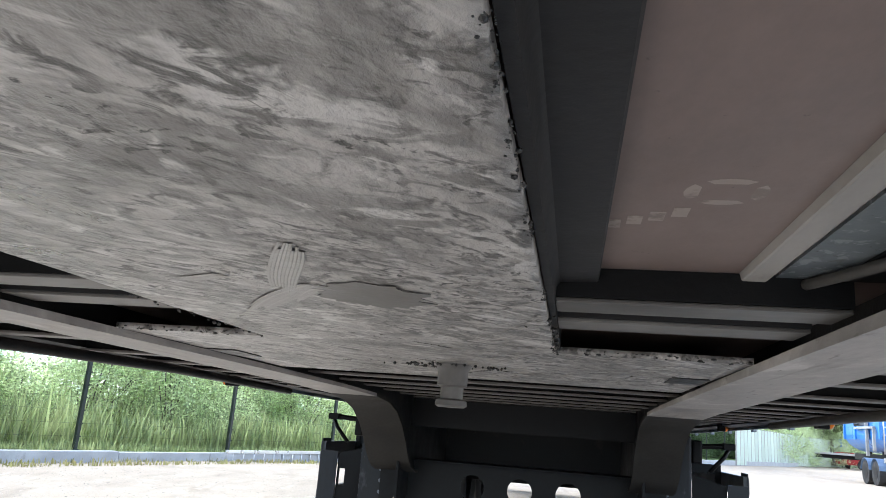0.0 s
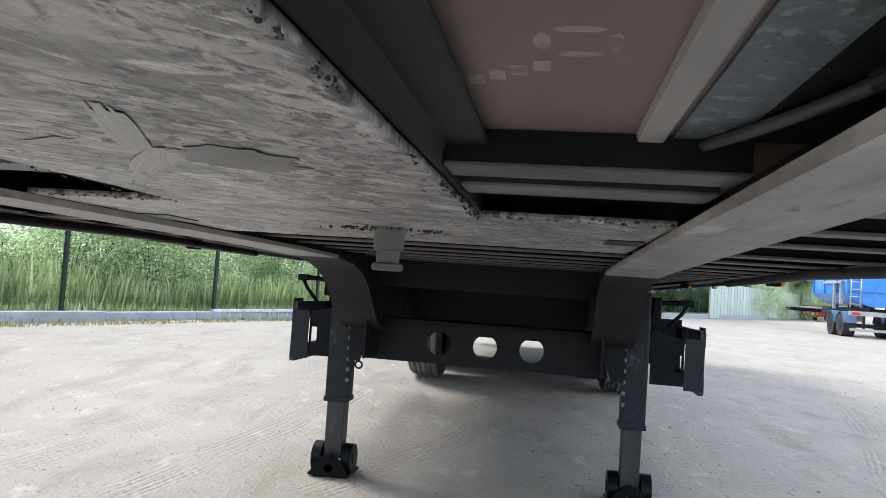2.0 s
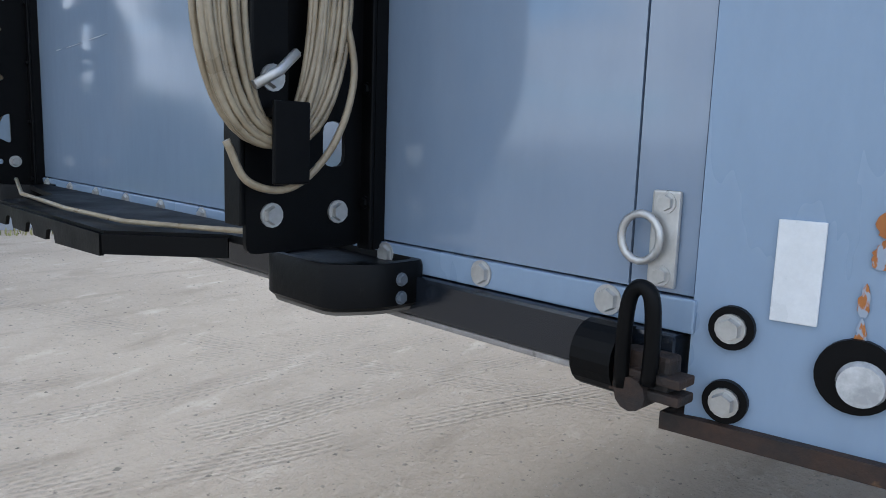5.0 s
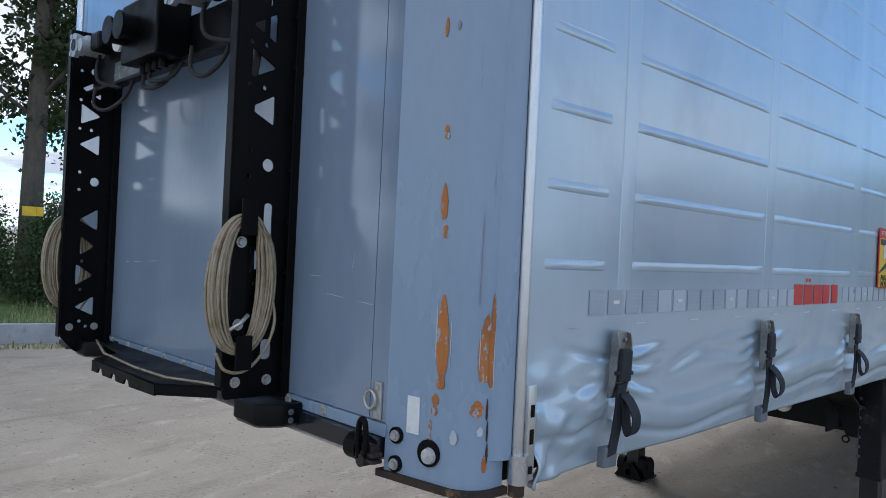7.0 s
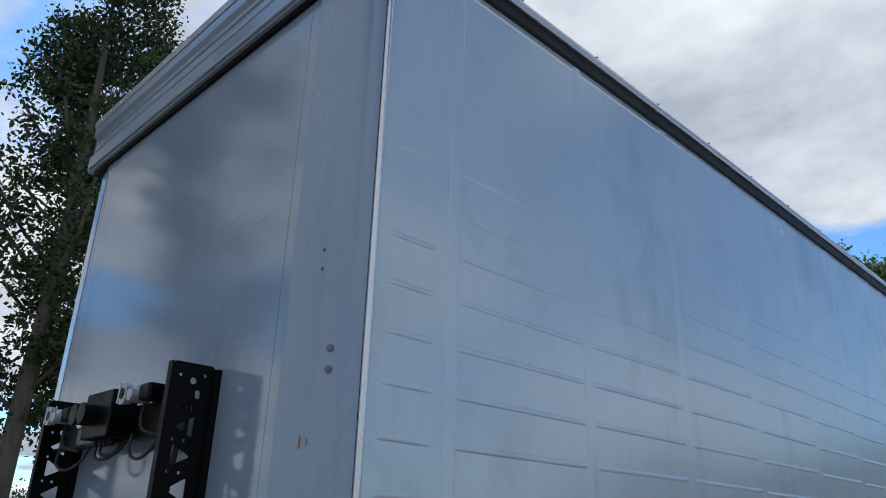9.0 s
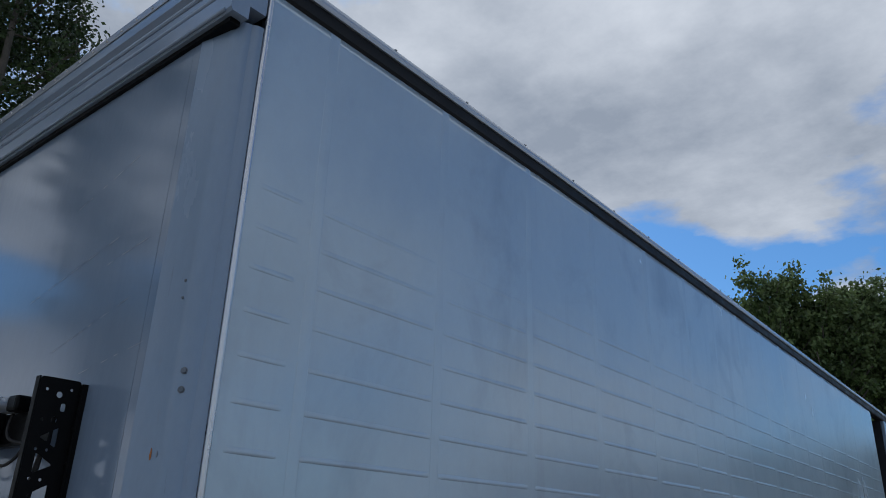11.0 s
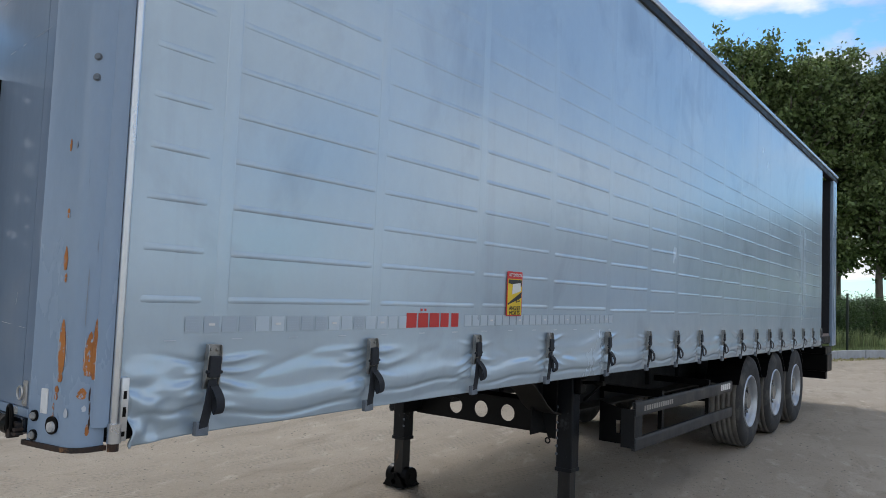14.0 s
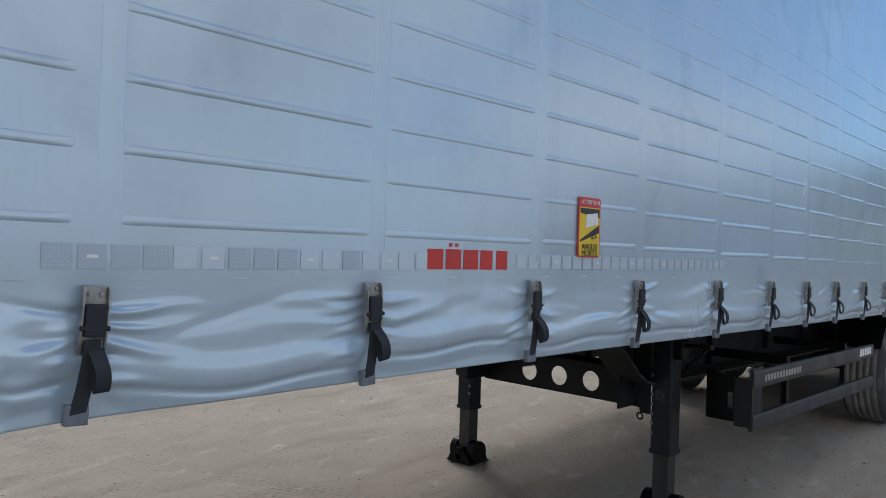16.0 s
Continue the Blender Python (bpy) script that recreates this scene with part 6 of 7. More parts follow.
def air_coupling(x, z):
    root = None
    bm = bmesh.new()
    cyl(bm, (x, -0.12, z), (x, -0.2, z), 0.028, 18)
    cyl(bm, (x - 0.005, -0.2, z), (x - 0.005, -0.215, z), 0.04, 20)
    for a in (0.6, 2.2, 3.9, 5.4):
        cyl(bm, (x - 0.005 + 0.037 * math.cos(a), -0.19, z + 0.037 * math.sin(a)), (x - 0.005 + 0.037 * math.cos(a), -0.218, z + 0.037 * math.sin(a)), 0.009, 8)
    box(bm, x + 0.02, x + 0.075, -0.2, -0.15, z - 0.022, z + 0.025, 0.008)
    cyl(bm, (x + 0.06, -0.14, z - 0.01), (x + 0.06, -0.215, z - 0.01), 0.022, 16)
    root = part("air_coupling", bm, ALU_DULL, trailer, "cast aluminium air-brake coupling head", smooth=40)
    bm = bmesh.new()
    cyl(bm, (x - 0.005, -0.2155, z), (x - 0.005, -0.217, z), 0.02, 18)
    part("coupling_mouth", bm, BLACK, root)
    bm = bmesh.new()
    box(bm, x + 0.075, x + 0.16, -0.19, -0.12, z - 0.03, z + 0.03, 0.012)
    part("coupling_body", bm, BLACK, root)
    bm = bmesh.new()
    tube(bm, spline([(x + 0.06, -0.15, z - 0.03), (x + 0.065, -0.16, z - 0.08), (x + 0.1, -0.16, z - 0.13), (x + 0.18, -0.12, z - 0.15)], 5), 0.006, 8)
    part("hose", bm, RUBBER, root)


air_coupling(0.35, 2.365)
air_coupling(-0.43, 2.35)
for x0, x1, z, deep in ((-0.4, -0.16, 2.21, 0.085), (0.02, 0.16, 2.2, 0.05), (0.065, 0.2, 2.2, 0.035), (0.34, 0.5, 2.23, 0.09)):
    bm = bmesh.new()
    tube(bm, spline([(x0, -0.15, z), (x0 + 0.01, -0.155, z - deep * 0.7), ((x0 + x1) / 2, -0.15, z - deep), (x1 - 0.02, -0.13, z - deep * 0.6), (x1, -0.11, z + 0.02)], 6), 0.006, 8)
    part("hose", bm, RUBBER, trailer, "thin black hose hanging in a loop")
bm = bmesh.new()
tube(bm, spline([(0.61, -0.1, 2.2), (0.6, -0.12, 2.0), (0.61, -0.11, 1.8), (0.6, -0.1, 1.45)], 5), 0.01, 8)
part("hose", bm, RUBBER, trailer, "black hose running down the upright")
bm = bmesh.new()
tube(bm, spline([(0.59, -0.09, 2.2), (0.585, -0.1, 2.0), (0.6, -0.09, 1.7), (0.59, -0.08, 1.4)], 5), 0.008, 8)
part("hose", bm, RUBBER, trailer, "black hose running down the upright")

# step between the uprights, bumper and beam
bm = bmesh.new()
step = [(-0.5, -0.02), (-0.47, -0.06), (-0.22, -0.09), (-0.14, -0.2), (0.335, -0.2), (0.45, -0.085), (0.56, -0.08), (0.56, -0.02)]
sweep(bm, step, [lambda p, z=z: Vector((p[0], p[1], z)) for z in (1.318, 1.328)])
st = part("step", bm, BLACK, trailer, "black folded step plate with a notched lip")
out = [(-0.14, 1.29)]
for c in (-0.07, 0.04, 0.14):
    out += [(c + 0.022 * math.cos(a), 1.29 + 0.02 * math.sin(a)) for a in (3.14, 2.3, 1.57, 0.8, 0)]
out += [(0.335, 1.295), (0.335, 1.324), (-0.14, 1.324)]
plate("step_lip", out, [], 0.006, Matrix.Translation((0, -0.2035, 0)) @ FLAT, BLACK, st)
bm = bmesh.new()
sweep(bm, [(0.0, 1.298), (0.0, 1.324), (-0.006, 1.324), (-0.006, 1.298)], [lambda p, x=x, y=y: Vector((x - p[0] * 0.7, y + p[0] * 0.7, p[1])) for x, y in ((0.337, -0.2015), (0.452, -0.0865))])
part("step_lip", bm, BLACK, st)
bm = bmesh.new()
sweep(bm, [(0.0, 1.3), (0.0, 1.324), (0.006, 1.324), (0.006, 1.3)], [lambda p, x=x, y=y: Vector((x + p[0], y - p[0] * 0.5, p[1])) for x, y in ((-0.142, -0.2), (-0.222, -0.09))])
part("step_lip", bm, BLACK, st)
bm = bmesh.new()
tube(bm, [(-0.42, -0.1, 1.345), (-0.2, -0.15, 1.333), (0.1, -0.17, 1.334), (0.3, -0.16, 1.334), (0.42, -0.11, 1.335), (0.57, -0.1, 1.345)], 0.004, 6)
part("loose_cable", bm, CABLE, trailer, "loose end of the beige cable")
def bumper(x, w, deep, flip):
    """A rounded block under an upright: dished top, pale underside."""
    out = [(x + flip * a, b) for a, b in rounded([(-w, 0.0), (-w, -deep * 0.55), (-w * 0.55, -deep), (w * 0.7, -deep), (w, -deep * 0.55), (w, 0.0)], 0.018, 4)]
    bm = bmesh.new()
    mid = Vector((x, -deep * 0.4))
    sweep(bm, out, [lambda p, z=z, k=k: Vector((mid.x + (p[0] - mid.x) * k, mid.y + (p[1] - mid.y) * k, z)) for z, k in ((1.277, 0.93), (1.282, 1.0), (1.322, 1.0), (1.328, 0.97), (1.328, 0.86), (1.32, 0.84))])
    ob = part("rubber_bumper", bm, BLACK, trailer, "rounded black bumper block with a pale underside", smooth=40)
    bm = bmesh.new()
    sweep(bm, out, [lambda p, z=z, k=k: Vector((mid.x + (p[0] - mid.x) * k, mid.y + (p[1] - mid.y) * k, z)) for z, k in ((1.2725, 0.9), (1.2765, 0.92))])
    part("underside", bm, UNDER_PALE, ob, "pale beige underside")
    bolts(HOOK_GREY, ob, [((x + flip * w, -deep * 0.35, 1.31), (flip, 0, 0)), ((x + flip * w, -deep * 0.35, 1.29), (flip, 0, 0))], 0.006, 0.005)


bumper(0.64, 0.096, 0.115, 1)
bumper(-0.56, 0.09, 0.11, -1)
bm = bmesh.new()
box(bm, -1.04, 1.04, -0.018, 0.044, 1.2655, 1.31, 0.004)
sill = part("front_sill", bm, SILL_PAINT, trailer, "dark blue-grey steel front sill")
bm = bmesh.new()
box(bm, -1.03, 1.03, -0.016, 0.05, 1.2585, 1.265, 0.002)
part("lower_flange", bm, FLANGE, sill, "worn pale underside of the sill")
bm = bmesh.new()
box(bm, 1.006, 1.05, -0.04, -0.019, 1.262, 1.298, 0.004)
for dz in (0.0, 0.014):
    box(bm, 1.0, 1.062, -0.046, -0.02, 1.262 + dz, 1.27 + dz, 0.002)
cyl(bm, (1.022, -0.05, 1.264), (1.022, -0.018, 1.264), 0.014, 12)
latch = part("latch", bm, RUST, trailer, "rusty latch block with a black bent handle")
bm = bmesh.new()
tube(bm, spline([(1.012, -0.046, 1.268), (1.014, -0.05, 1.31), (1.017, -0.05, 1.342), (1.026, -0.05, 1.352), (1.036, -0.05, 1.344), (1.038, -0.048, 1.31), (1.036, -0.046, 1.275)], 5), 0.0065, 8)
part("handle", bm, BLACK, latch, "black bent handle")
bm = bmesh.new()
cyl(bm, (0.965, -0.024, 1.283), (1.004, -0.024, 1.283), 0.029, 20)
part("latch_cup", bm, BLACK, latch)
bm = bmesh.new()
box(bm, 1.005, 1.03, -0.006, -0.001, 1.345, 1.425, 0.002)
tube(bm, [(1.012 + 0.018 * math.cos(a) - 0.012, -0.012, 1.385 + 0.02 * math.sin(a)) for a in [k * math.tau / 16 for k in range(16)]], 0.0035, 8, closed=True)
ring = part("lashing_ring", bm, STEEL, trailer, "small zinc lashing ring on a plate")
bolts(STEEL, ring, [((1.018, -0.006, z), (0, -1, 0)) for z in (1.415, 1.355)], 0.007, 0.004)

# ---- underside ----
ZP = 1.241
PLY_Z = 1.293
bm = bmesh.new()
box(bm, -1.235, 1.235, 0.052, 13.4, PLY_Z, 1.335)
floor_ob = part("floor_board", bm, PLY, trailer, "brown phenolic plywood floor seen from below")
# grease-smeared coupling plates, gently uneven
for name, x0, x1, y0, y1, z in (("coupling_plate", -0.243, 0.243, 0.052, 1.128, ZP), ("kingpin_plate", -0.546, 0.546, 1.131, 1.93, ZP + 0.004)):
    nx, nyy = 60, 70
    xx, yy2 = np.meshgrid(np.linspace(x0, x1, nx), np.linspace(y0, y1, nyy), indexing="ij")
    zz = np.array([[z + 0.0008 * noise.noise((a * 9, b * 5, 2)) + 0.0006 * noise.noise((a * 30, b * 14, 3)) for a, b in zip(ra, rb)] for ra, rb in zip(xx, yy2)])
    ob = grid_mesh(name, np.stack([xx, yy2, zz], -1)[:, ::-1], nx, nyy, GREASE, trailer, "pale steel plate smeared with grease" if name[0] == "c" else "greasy cross plate round the kingpin")
    so2 = ob.modifiers.new("thickness", "SOLIDIFY")
    so2.thickness, so2.offset = 0.01, -1
# darker bare smear, crumbs of old grease along the edges
rc = random.Random(5)
UPS = Matrix.Rotation(math.pi, 4, "X")
coupling = [o for o in trailer.children if o.name.startswith("coupling_plate")][0]


def smear(cx, cy, w, h, mat, seed):
    rr = random.Random(seed)
    out = [(cx + math.cos(a) * w / 2 * (1 + rr.uniform(-0.28, 0.2)), -(cy + math.sin(a) * h / 2 * (1 + rr.uniform(-0.12, 0.12)))) for a in [k * math.tau / 40 for k in range(40)]]
    plate("grease_patch", out, [], 0.0004, Matrix.Translation((0, 0, ZP - 0.0013)) @ UPS, mat, coupling, "dark bare oval in the grease")


SMEAR = material("thin_brown_grease", (0.15, 0.142, 0.134), (0.1, 0.095, 0.09), rough=0.45, scale=9, fine=60, bump=0.001, bump_scale=50)
smear(0.072, 0.635, 0.115, 0.14, SMEAR, 4)


def swipe(path, width, seed):
    """A wipe through the grease: long uneven strands side by side, with a raised rim."""
    rr = random.Random(seed)
    pts = spline([Vector((x, y, 0)) for x, y in path], 8)
    n = 9
    bm = bmesh.new()
    for j in range(n):
        a, b = rr.randint(0, 3), len(pts) - rr.randint(0, 4)
        drop = 0.0013 + rr.uniform(0, 0.0003)
        rows = []
        for k in range(a, b):
            d = (pts[min(k + 1, len(pts) - 1)] - pts[max(k - 1, 0)]).normalized()
            side = Vector((-d.y, d.x, 0)) * width
            u0, u1 = (j / n - 0.5), ((j + 1) / n - 0.5)
            taper = 0.65 + 0.35 * math.sin(math.pi * (k + 1) / (len(pts) + 1))
            p, q = pts[k] + side * (u0 * taper), pts[k] + side * (u1 * taper)
            rows.append([bm.verts.new((p.x, p.y, ZP - 0.0012)), bm.verts.new((p.x * 0.6 + q.x * 0.4, p.y * 0.6 + q.y * 0.4, ZP - drop)), bm.verts.new((q.x, q.y, ZP - 0.0012))])
        for r0, r1 in zip(rows, rows[1:]):
            for c in (0, 1):
                bm.faces.new((r0[c], r0[c + 1], r1[c + 1], r1[c]))
    part("grease_swipe", bm, SWIPE, coupling, "curved streaky wipe through the grease")


for path, width, seed in [([(0.065, 0.423), (0.038, 0.484), (0.002, 0.565), (-0.03, 0.649)], 0.03, 11), ([(0.03, 0.586), (-0.004, 0.624), (-0.059, 0.692), (-0.129, 0.795)], 0.034, 12), ([(0.045, 0.626), (0.031, 0.604), (0.009, 0.619), (-0.043, 0.703)], 0.022, 13), ([(-0.046, 0.55), (-0.091, 0.579), (-0.127, 0.591)], 0.02, 14)]:
    swipe(path, width, seed)
bm = bmesh.new()
for k in range(520):
    y = 0.07 + 1.03 * rc.random()
    if noise.noise((y * 22, 3.1, 0.5)) < -0.05:
        continue
    s = 0.0004 + 0.0017 * rc.random() ** 3
    bmesh.ops.create_icosphere(bm, subdivisions=1, radius=s, matrix=Matrix.Translation((0.2435 + rc.uniform(-0.004, 0.003), y, ZP - 0.001 + rc.uniform(-0.002, 0.006))) @ Matrix.Diagonal((1, rc.uniform(0.7, 1.8), 0.8, 1)))
for k in range(60):
    a, d = rc.uniform(0, math.tau), 0.05 + abs(rc.gauss(0, 0.02))
    bmesh.ops.create_icosphere(bm, subdivisions=1, radius=rc.uniform(0.0015, 0.004), matrix=Matrix.Translation((0.018 + math.cos(a) * d * 1.6, 1.5 + math.sin(a) * d * 0.6, ZP + 0.001)))
tagged(part("grease_crust", bm, GREASE_CRUST, coupling, "black crumbs of old grease on the edge"), kind="stuff")
# kingpin
bm = bmesh.new()
pro = [(0.04, ZP + 0.004), (0.036, ZP - 0.003), (0.033, ZP - 0.008), (0.032, ZP - 0.04), (0.0245, ZP - 0.044), (0.0245, ZP - 0.068), (0.033, ZP - 0.072), (0.034, ZP - 0.082), (0.028, ZP - 0.086), (0.0, ZP - 0.086)]
seg = 28
rings = [[bm.verts.new((0.018 + r * math.cos(k * math.tau / seg), 1.5 + r * math.sin(k * math.tau / seg), z)) for k in range(seg)] for r, z in pro[:-1]]
for a, b in zip(rings, rings[1:]):
    for k in range(seg):
        bm.faces.new((a[k], b[k], b[(k + 1) % seg], a[(k + 1) % seg]))
bm.faces.new(rings[-1])
bmesh.ops.recalc_face_normals(bm, faces=bm.faces)
part("kingpin", bm, SMEAR, trailer, "greasy steel kingpin", smooth=45)
for s in (-1, 1):
    bm = bmesh.new()
    box(bm, s * 0.502 - 0.036, s * 0.502 + 0.036, 1.46, 1.6, ZP + 0.0015, ZP + 0.0045)
    part("slot", bm, GREASE_CRUST, trailer)

# stiffeners, ribs and short crossmembers either side of the plate
for s in (-1, 1):
    bm = bmesh.new()
    sweep(bm, [(s * x, z) for x, z in ((0.244, ZP + 0.011), (0.251, ZP + 0.011), (0.2525, 1.27), (0.256, 1.2755), (0.294, 1.2765), (0.296, 1.279), (0.296, 1.2835), (0.292, 1.2825), (0.262, 1.2815), (0.256, PLY_Z - 0.0005), (0.244, PLY_Z - 0.0005))],
          [lambda p, y=y: Vector((p[0], y, p[1])) for y in (0.052, 0.4, 0.7)])
    part("stiffener", bm, STIFF, trailer, "dark folded steel stiffener", smooth=35)
    bm = bmesh.new()
    box(bm, s * 0.244, s * 0.251, 0.7005, 1.128, ZP + 0.011, PLY_Z - 0.0005)
    part("plate_web", bm, CHASSIS, trailer)
    bm = bmesh.new()
    sweep(bm, [(s * x, z) for x, z in ((0.437, PLY_Z - 0.0003), (0.439, 1.2855), (0.441, 1.2845), (0.4615, 1.2845), (0.4635, 1.2855), (0.4655, PLY_Z - 0.0003))], [lambda p, y=y: Vector((p[0], y, p[1])) for y in (0.052, 0.702)])
    part("floor_rib", bm, RIB, trailer, "pale grey painted floor rib with rusty edges")
    bm = bmesh.new()
    box(bm, s * 0.472, s * 0.528, 0.052, 0.702, 1.2895, PLY_Z - 0.0003)
    part("galvanised_sheet", bm, GALV, trailer, "spangled galvanised sheet")
    bm = bmesh.new()
    box(bm, s * 0.529, s * 0.593, 0.052, 0.702, 1.288, PLY_Z - 0.0003)
    part("beam_filler", bm, CHASSIS, trailer)
    bm = bmesh.new()
    tube(bm, spline([(s * 0.565, 0.36, 1.276), (s * 0.557, 0.46, 1.277), (s * 0.54, 0.56, 1.28), (s * 0.52, 0.64, 1.282), (s * 0.5, 0.7, 1.283)], 5), 0.006, 8)
    hose = part("hose", bm, CONDUIT, trailer, "dusty brake hose wrapped in a sleeve")
    bm = bmesh.new()
    cyl(bm, (s * 0.5595, 0.43, 1.2768), (s * 0.556, 0.455, 1.277), 0.009, 14)
    part("clip", bm, CHASSIS, hose)
    # the second web takes a lighter steel, both flanges a paler one
    for y, y1, zb, face in ((0.703, 0.775, 1.2555, CHASSIS), (0.842, 0.918, 1.2555, STIFF)):
        bm = bmesh.new()
        box(bm, s * 0.2515, s * 0.546, y, y + 0.006, zb + 0.005, PLY_Z - 0.0005)
        cm = part("short_crossmember", bm, face, trailer)
        bm = bmesh.new()
        box(bm, s * 0.2515, s * 0.546, y + 0.003, y1, zb, zb + 0.005, 0.0015)
        part("flange", bm, EDGE, cm, "pale crossmember flange")
    bm = bmesh.new()
    for k in range(26):
        y = 0.71 + 0.42 * k / 26 + rc.uniform(-0.008, 0.008)
        bmesh.ops.create_icosphere(bm, subdivisions=1, radius=rc.uniform(0.001, 0.0035), matrix=Matrix.Translation((s * (0.2465 + rc.uniform(-0.004, 0.004)), y, ZP + rc.uniform(-0.003, 0.004))) @ Matrix.Diagonal((1, rc.uniform(0.8, 1.8), 0.8, 1)))
    for k in range(40):
        bmesh.ops.create_icosphere(bm, subdivisions=1, radius=rc.uniform(0.0008, 0.0026), matrix=Matrix.Translation((s * rc.uniform(0.25, 0.545), 1.13 + rc.uniform(-0.004, 0.005), ZP + 0.004 + rc.uniform(-0.002, 0.006))) @ Matrix.Diagonal((rc.uniform(1, 2.4), 1, 0.8, 1)))
    tagged(part("grease_crust", bm, GREASE_CRUST, coupling, "black crumbs of old grease on the edge"), kind="stuff")

# main beams: straight neck, curved down at the legs, then straight to the rear
neck = [(0.0, 1.272), (0.03, 1.271), (0.06, 1.266), (0.09, 1.258), (0.12, 1.252), (0.17, 1.2485), (0.3, 1.2465), (0.7, 1.246), (1.5, 1.244), (2.6, 1.238), (3.1, 1.23), (3.35, 1.212), (3.52, 1.175), (3.66, 1.11), (3.77, 1.03), (3.86, 0.95), (3.96, 0.89), (4.1, 0.86), (6.0, 0.845), (9.0, 0.83), (13.0, 0.8)]
for s in (-1, 1):
    outl = [(0.06, 1.267)] + neck[3:] + [(13.0, PLY_Z - 0.0005), (0.06, PLY_Z - 0.0005)]
    web = plate("main_beam", outl, [], 0.01, Matrix(((0, 0, 1, s * 0.605), (1, 0, 0, 0), (0, 1, 0, 0), (0, 0, 0, 1))), CHASSIS, trailer, "dark steel main beam with a curved neck")
    bm = bmesh.new()
    st = []
    for y, z in neck:
        yy = min(y, 3.3)
        # flared where it meets the front sill
        near = math.exp(-(y / 0.03) ** 2)
        x_in, x_out = 0.532 + 0.013 * yy - 0.06 * near, 0.635 + 0.05 * yy + 0.05 * math.exp(-((y - 0.075) / 0.3) ** 2)
        xc, w = (x_in + x_out) / 2, (x_out - x_in) / 2
        st.append(lambda p, y=y, z=z, w=w, xc=xc: Vector((s * xc + p[0] * w, y + p[2], z + p[1])))
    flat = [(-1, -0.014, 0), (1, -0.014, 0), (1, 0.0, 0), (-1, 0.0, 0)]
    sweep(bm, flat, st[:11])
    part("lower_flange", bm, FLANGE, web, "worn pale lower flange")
    # past the bend: darker paint, with the shade there put into the colour
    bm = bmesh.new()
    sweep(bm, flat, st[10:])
    part("lower_flange", bm, FRAME_DUSTY_DARK, web, "dusty lower flange, darkened to include its shade", smooth=40)
# crossmembers under the whole floor: one between the beams, one outside each
def crossmember_at(a, b, ys):
    first = None
    for y in ys:
        m = Matrix.Translation((0, y, 0))
        if first is None:
            bm = bmesh.new()
            box(bm, a, b, -0.004, 0.004, 1.262, PLY_Z - 0.0005)
            web1 = part("crossmember", bm, CHASSIS, trailer, "dark steel floor crossmember")
            web1.matrix_basis = m
            bm = bmesh.new()
            box(bm, a, b, -0.03, 0.03, 1.255, 1.262, 0.002)
            first = (web1, part("flange", bm, EDGE, web1, "pale flange edge"))
        else:
            o = place(first[0], trailer, m)
            place(first[1], o, Matrix.Identity(4))


crossmember_at(-0.6, 0.6, [1.98 + 0.34 * k for k in range(33)])
for s in (-1, 1):
    a, b = sorted((s * 0.612, s * 1.21))
    crossmember_at(a, b, [0.35 + 0.3 * k for k in range(5)] + [1.98 + 0.34 * k for k in range(33)])
for s in (-1, 1):
    bm = bmesh.new()
    sweep(bm, [(s * x, z) for x, z in ((1.21, 1.265), (1.255, 1.255), (1.258, 1.37), (1.21, 1.37))], [lambda p, y=y: Vector((p[0], y, p[1] + sag(y) * 0.7)) for y in (0.13, 2.5, 6, 10, 13.1)])
    rave = part("side_rave", bm, CHASSIS, trailer, "dark steel side rave")
    bm = bmesh.new()
    tube(bm, [(s * 1.16, 0.4, 1.245), (s * 1.17, 1.6, 1.235), (s * 1.15, 2.4, 1.24), (s * 1.17, 3.6, 1.225)], 0.016, 8)
    part("cable_conduit", bm, CONDUIT if s > 0 else CHASSIS, trailer, "dusty cable conduit under the edge")
    for y in (1.25, 3.02, 5.0, 6.9):
        bm = bmesh.new()
        zl = 1.236 if y == 3.02 else 1.262 + sag(y)
        bmesh.ops.create_uvsphere(bm, u_segments=14, v_segments=8, radius=0.03, matrix=Matrix.Translation((s * 1.238, y, zl)) @ Matrix.Diagonal((0.6, 1.3, 0.8, 1)))
        l = part("side_lamp", bm, AMBER, trailer, "amber side marker lamp", smooth=80)
        bm = bmesh.new()
        box(bm, s * 1.19, s * 1.232, y - 0.035, y + 0.03, zl - 0.024, 1.285 + sag(y), 0.005)
        part("lamp_bracket", bm, BLACK, l)

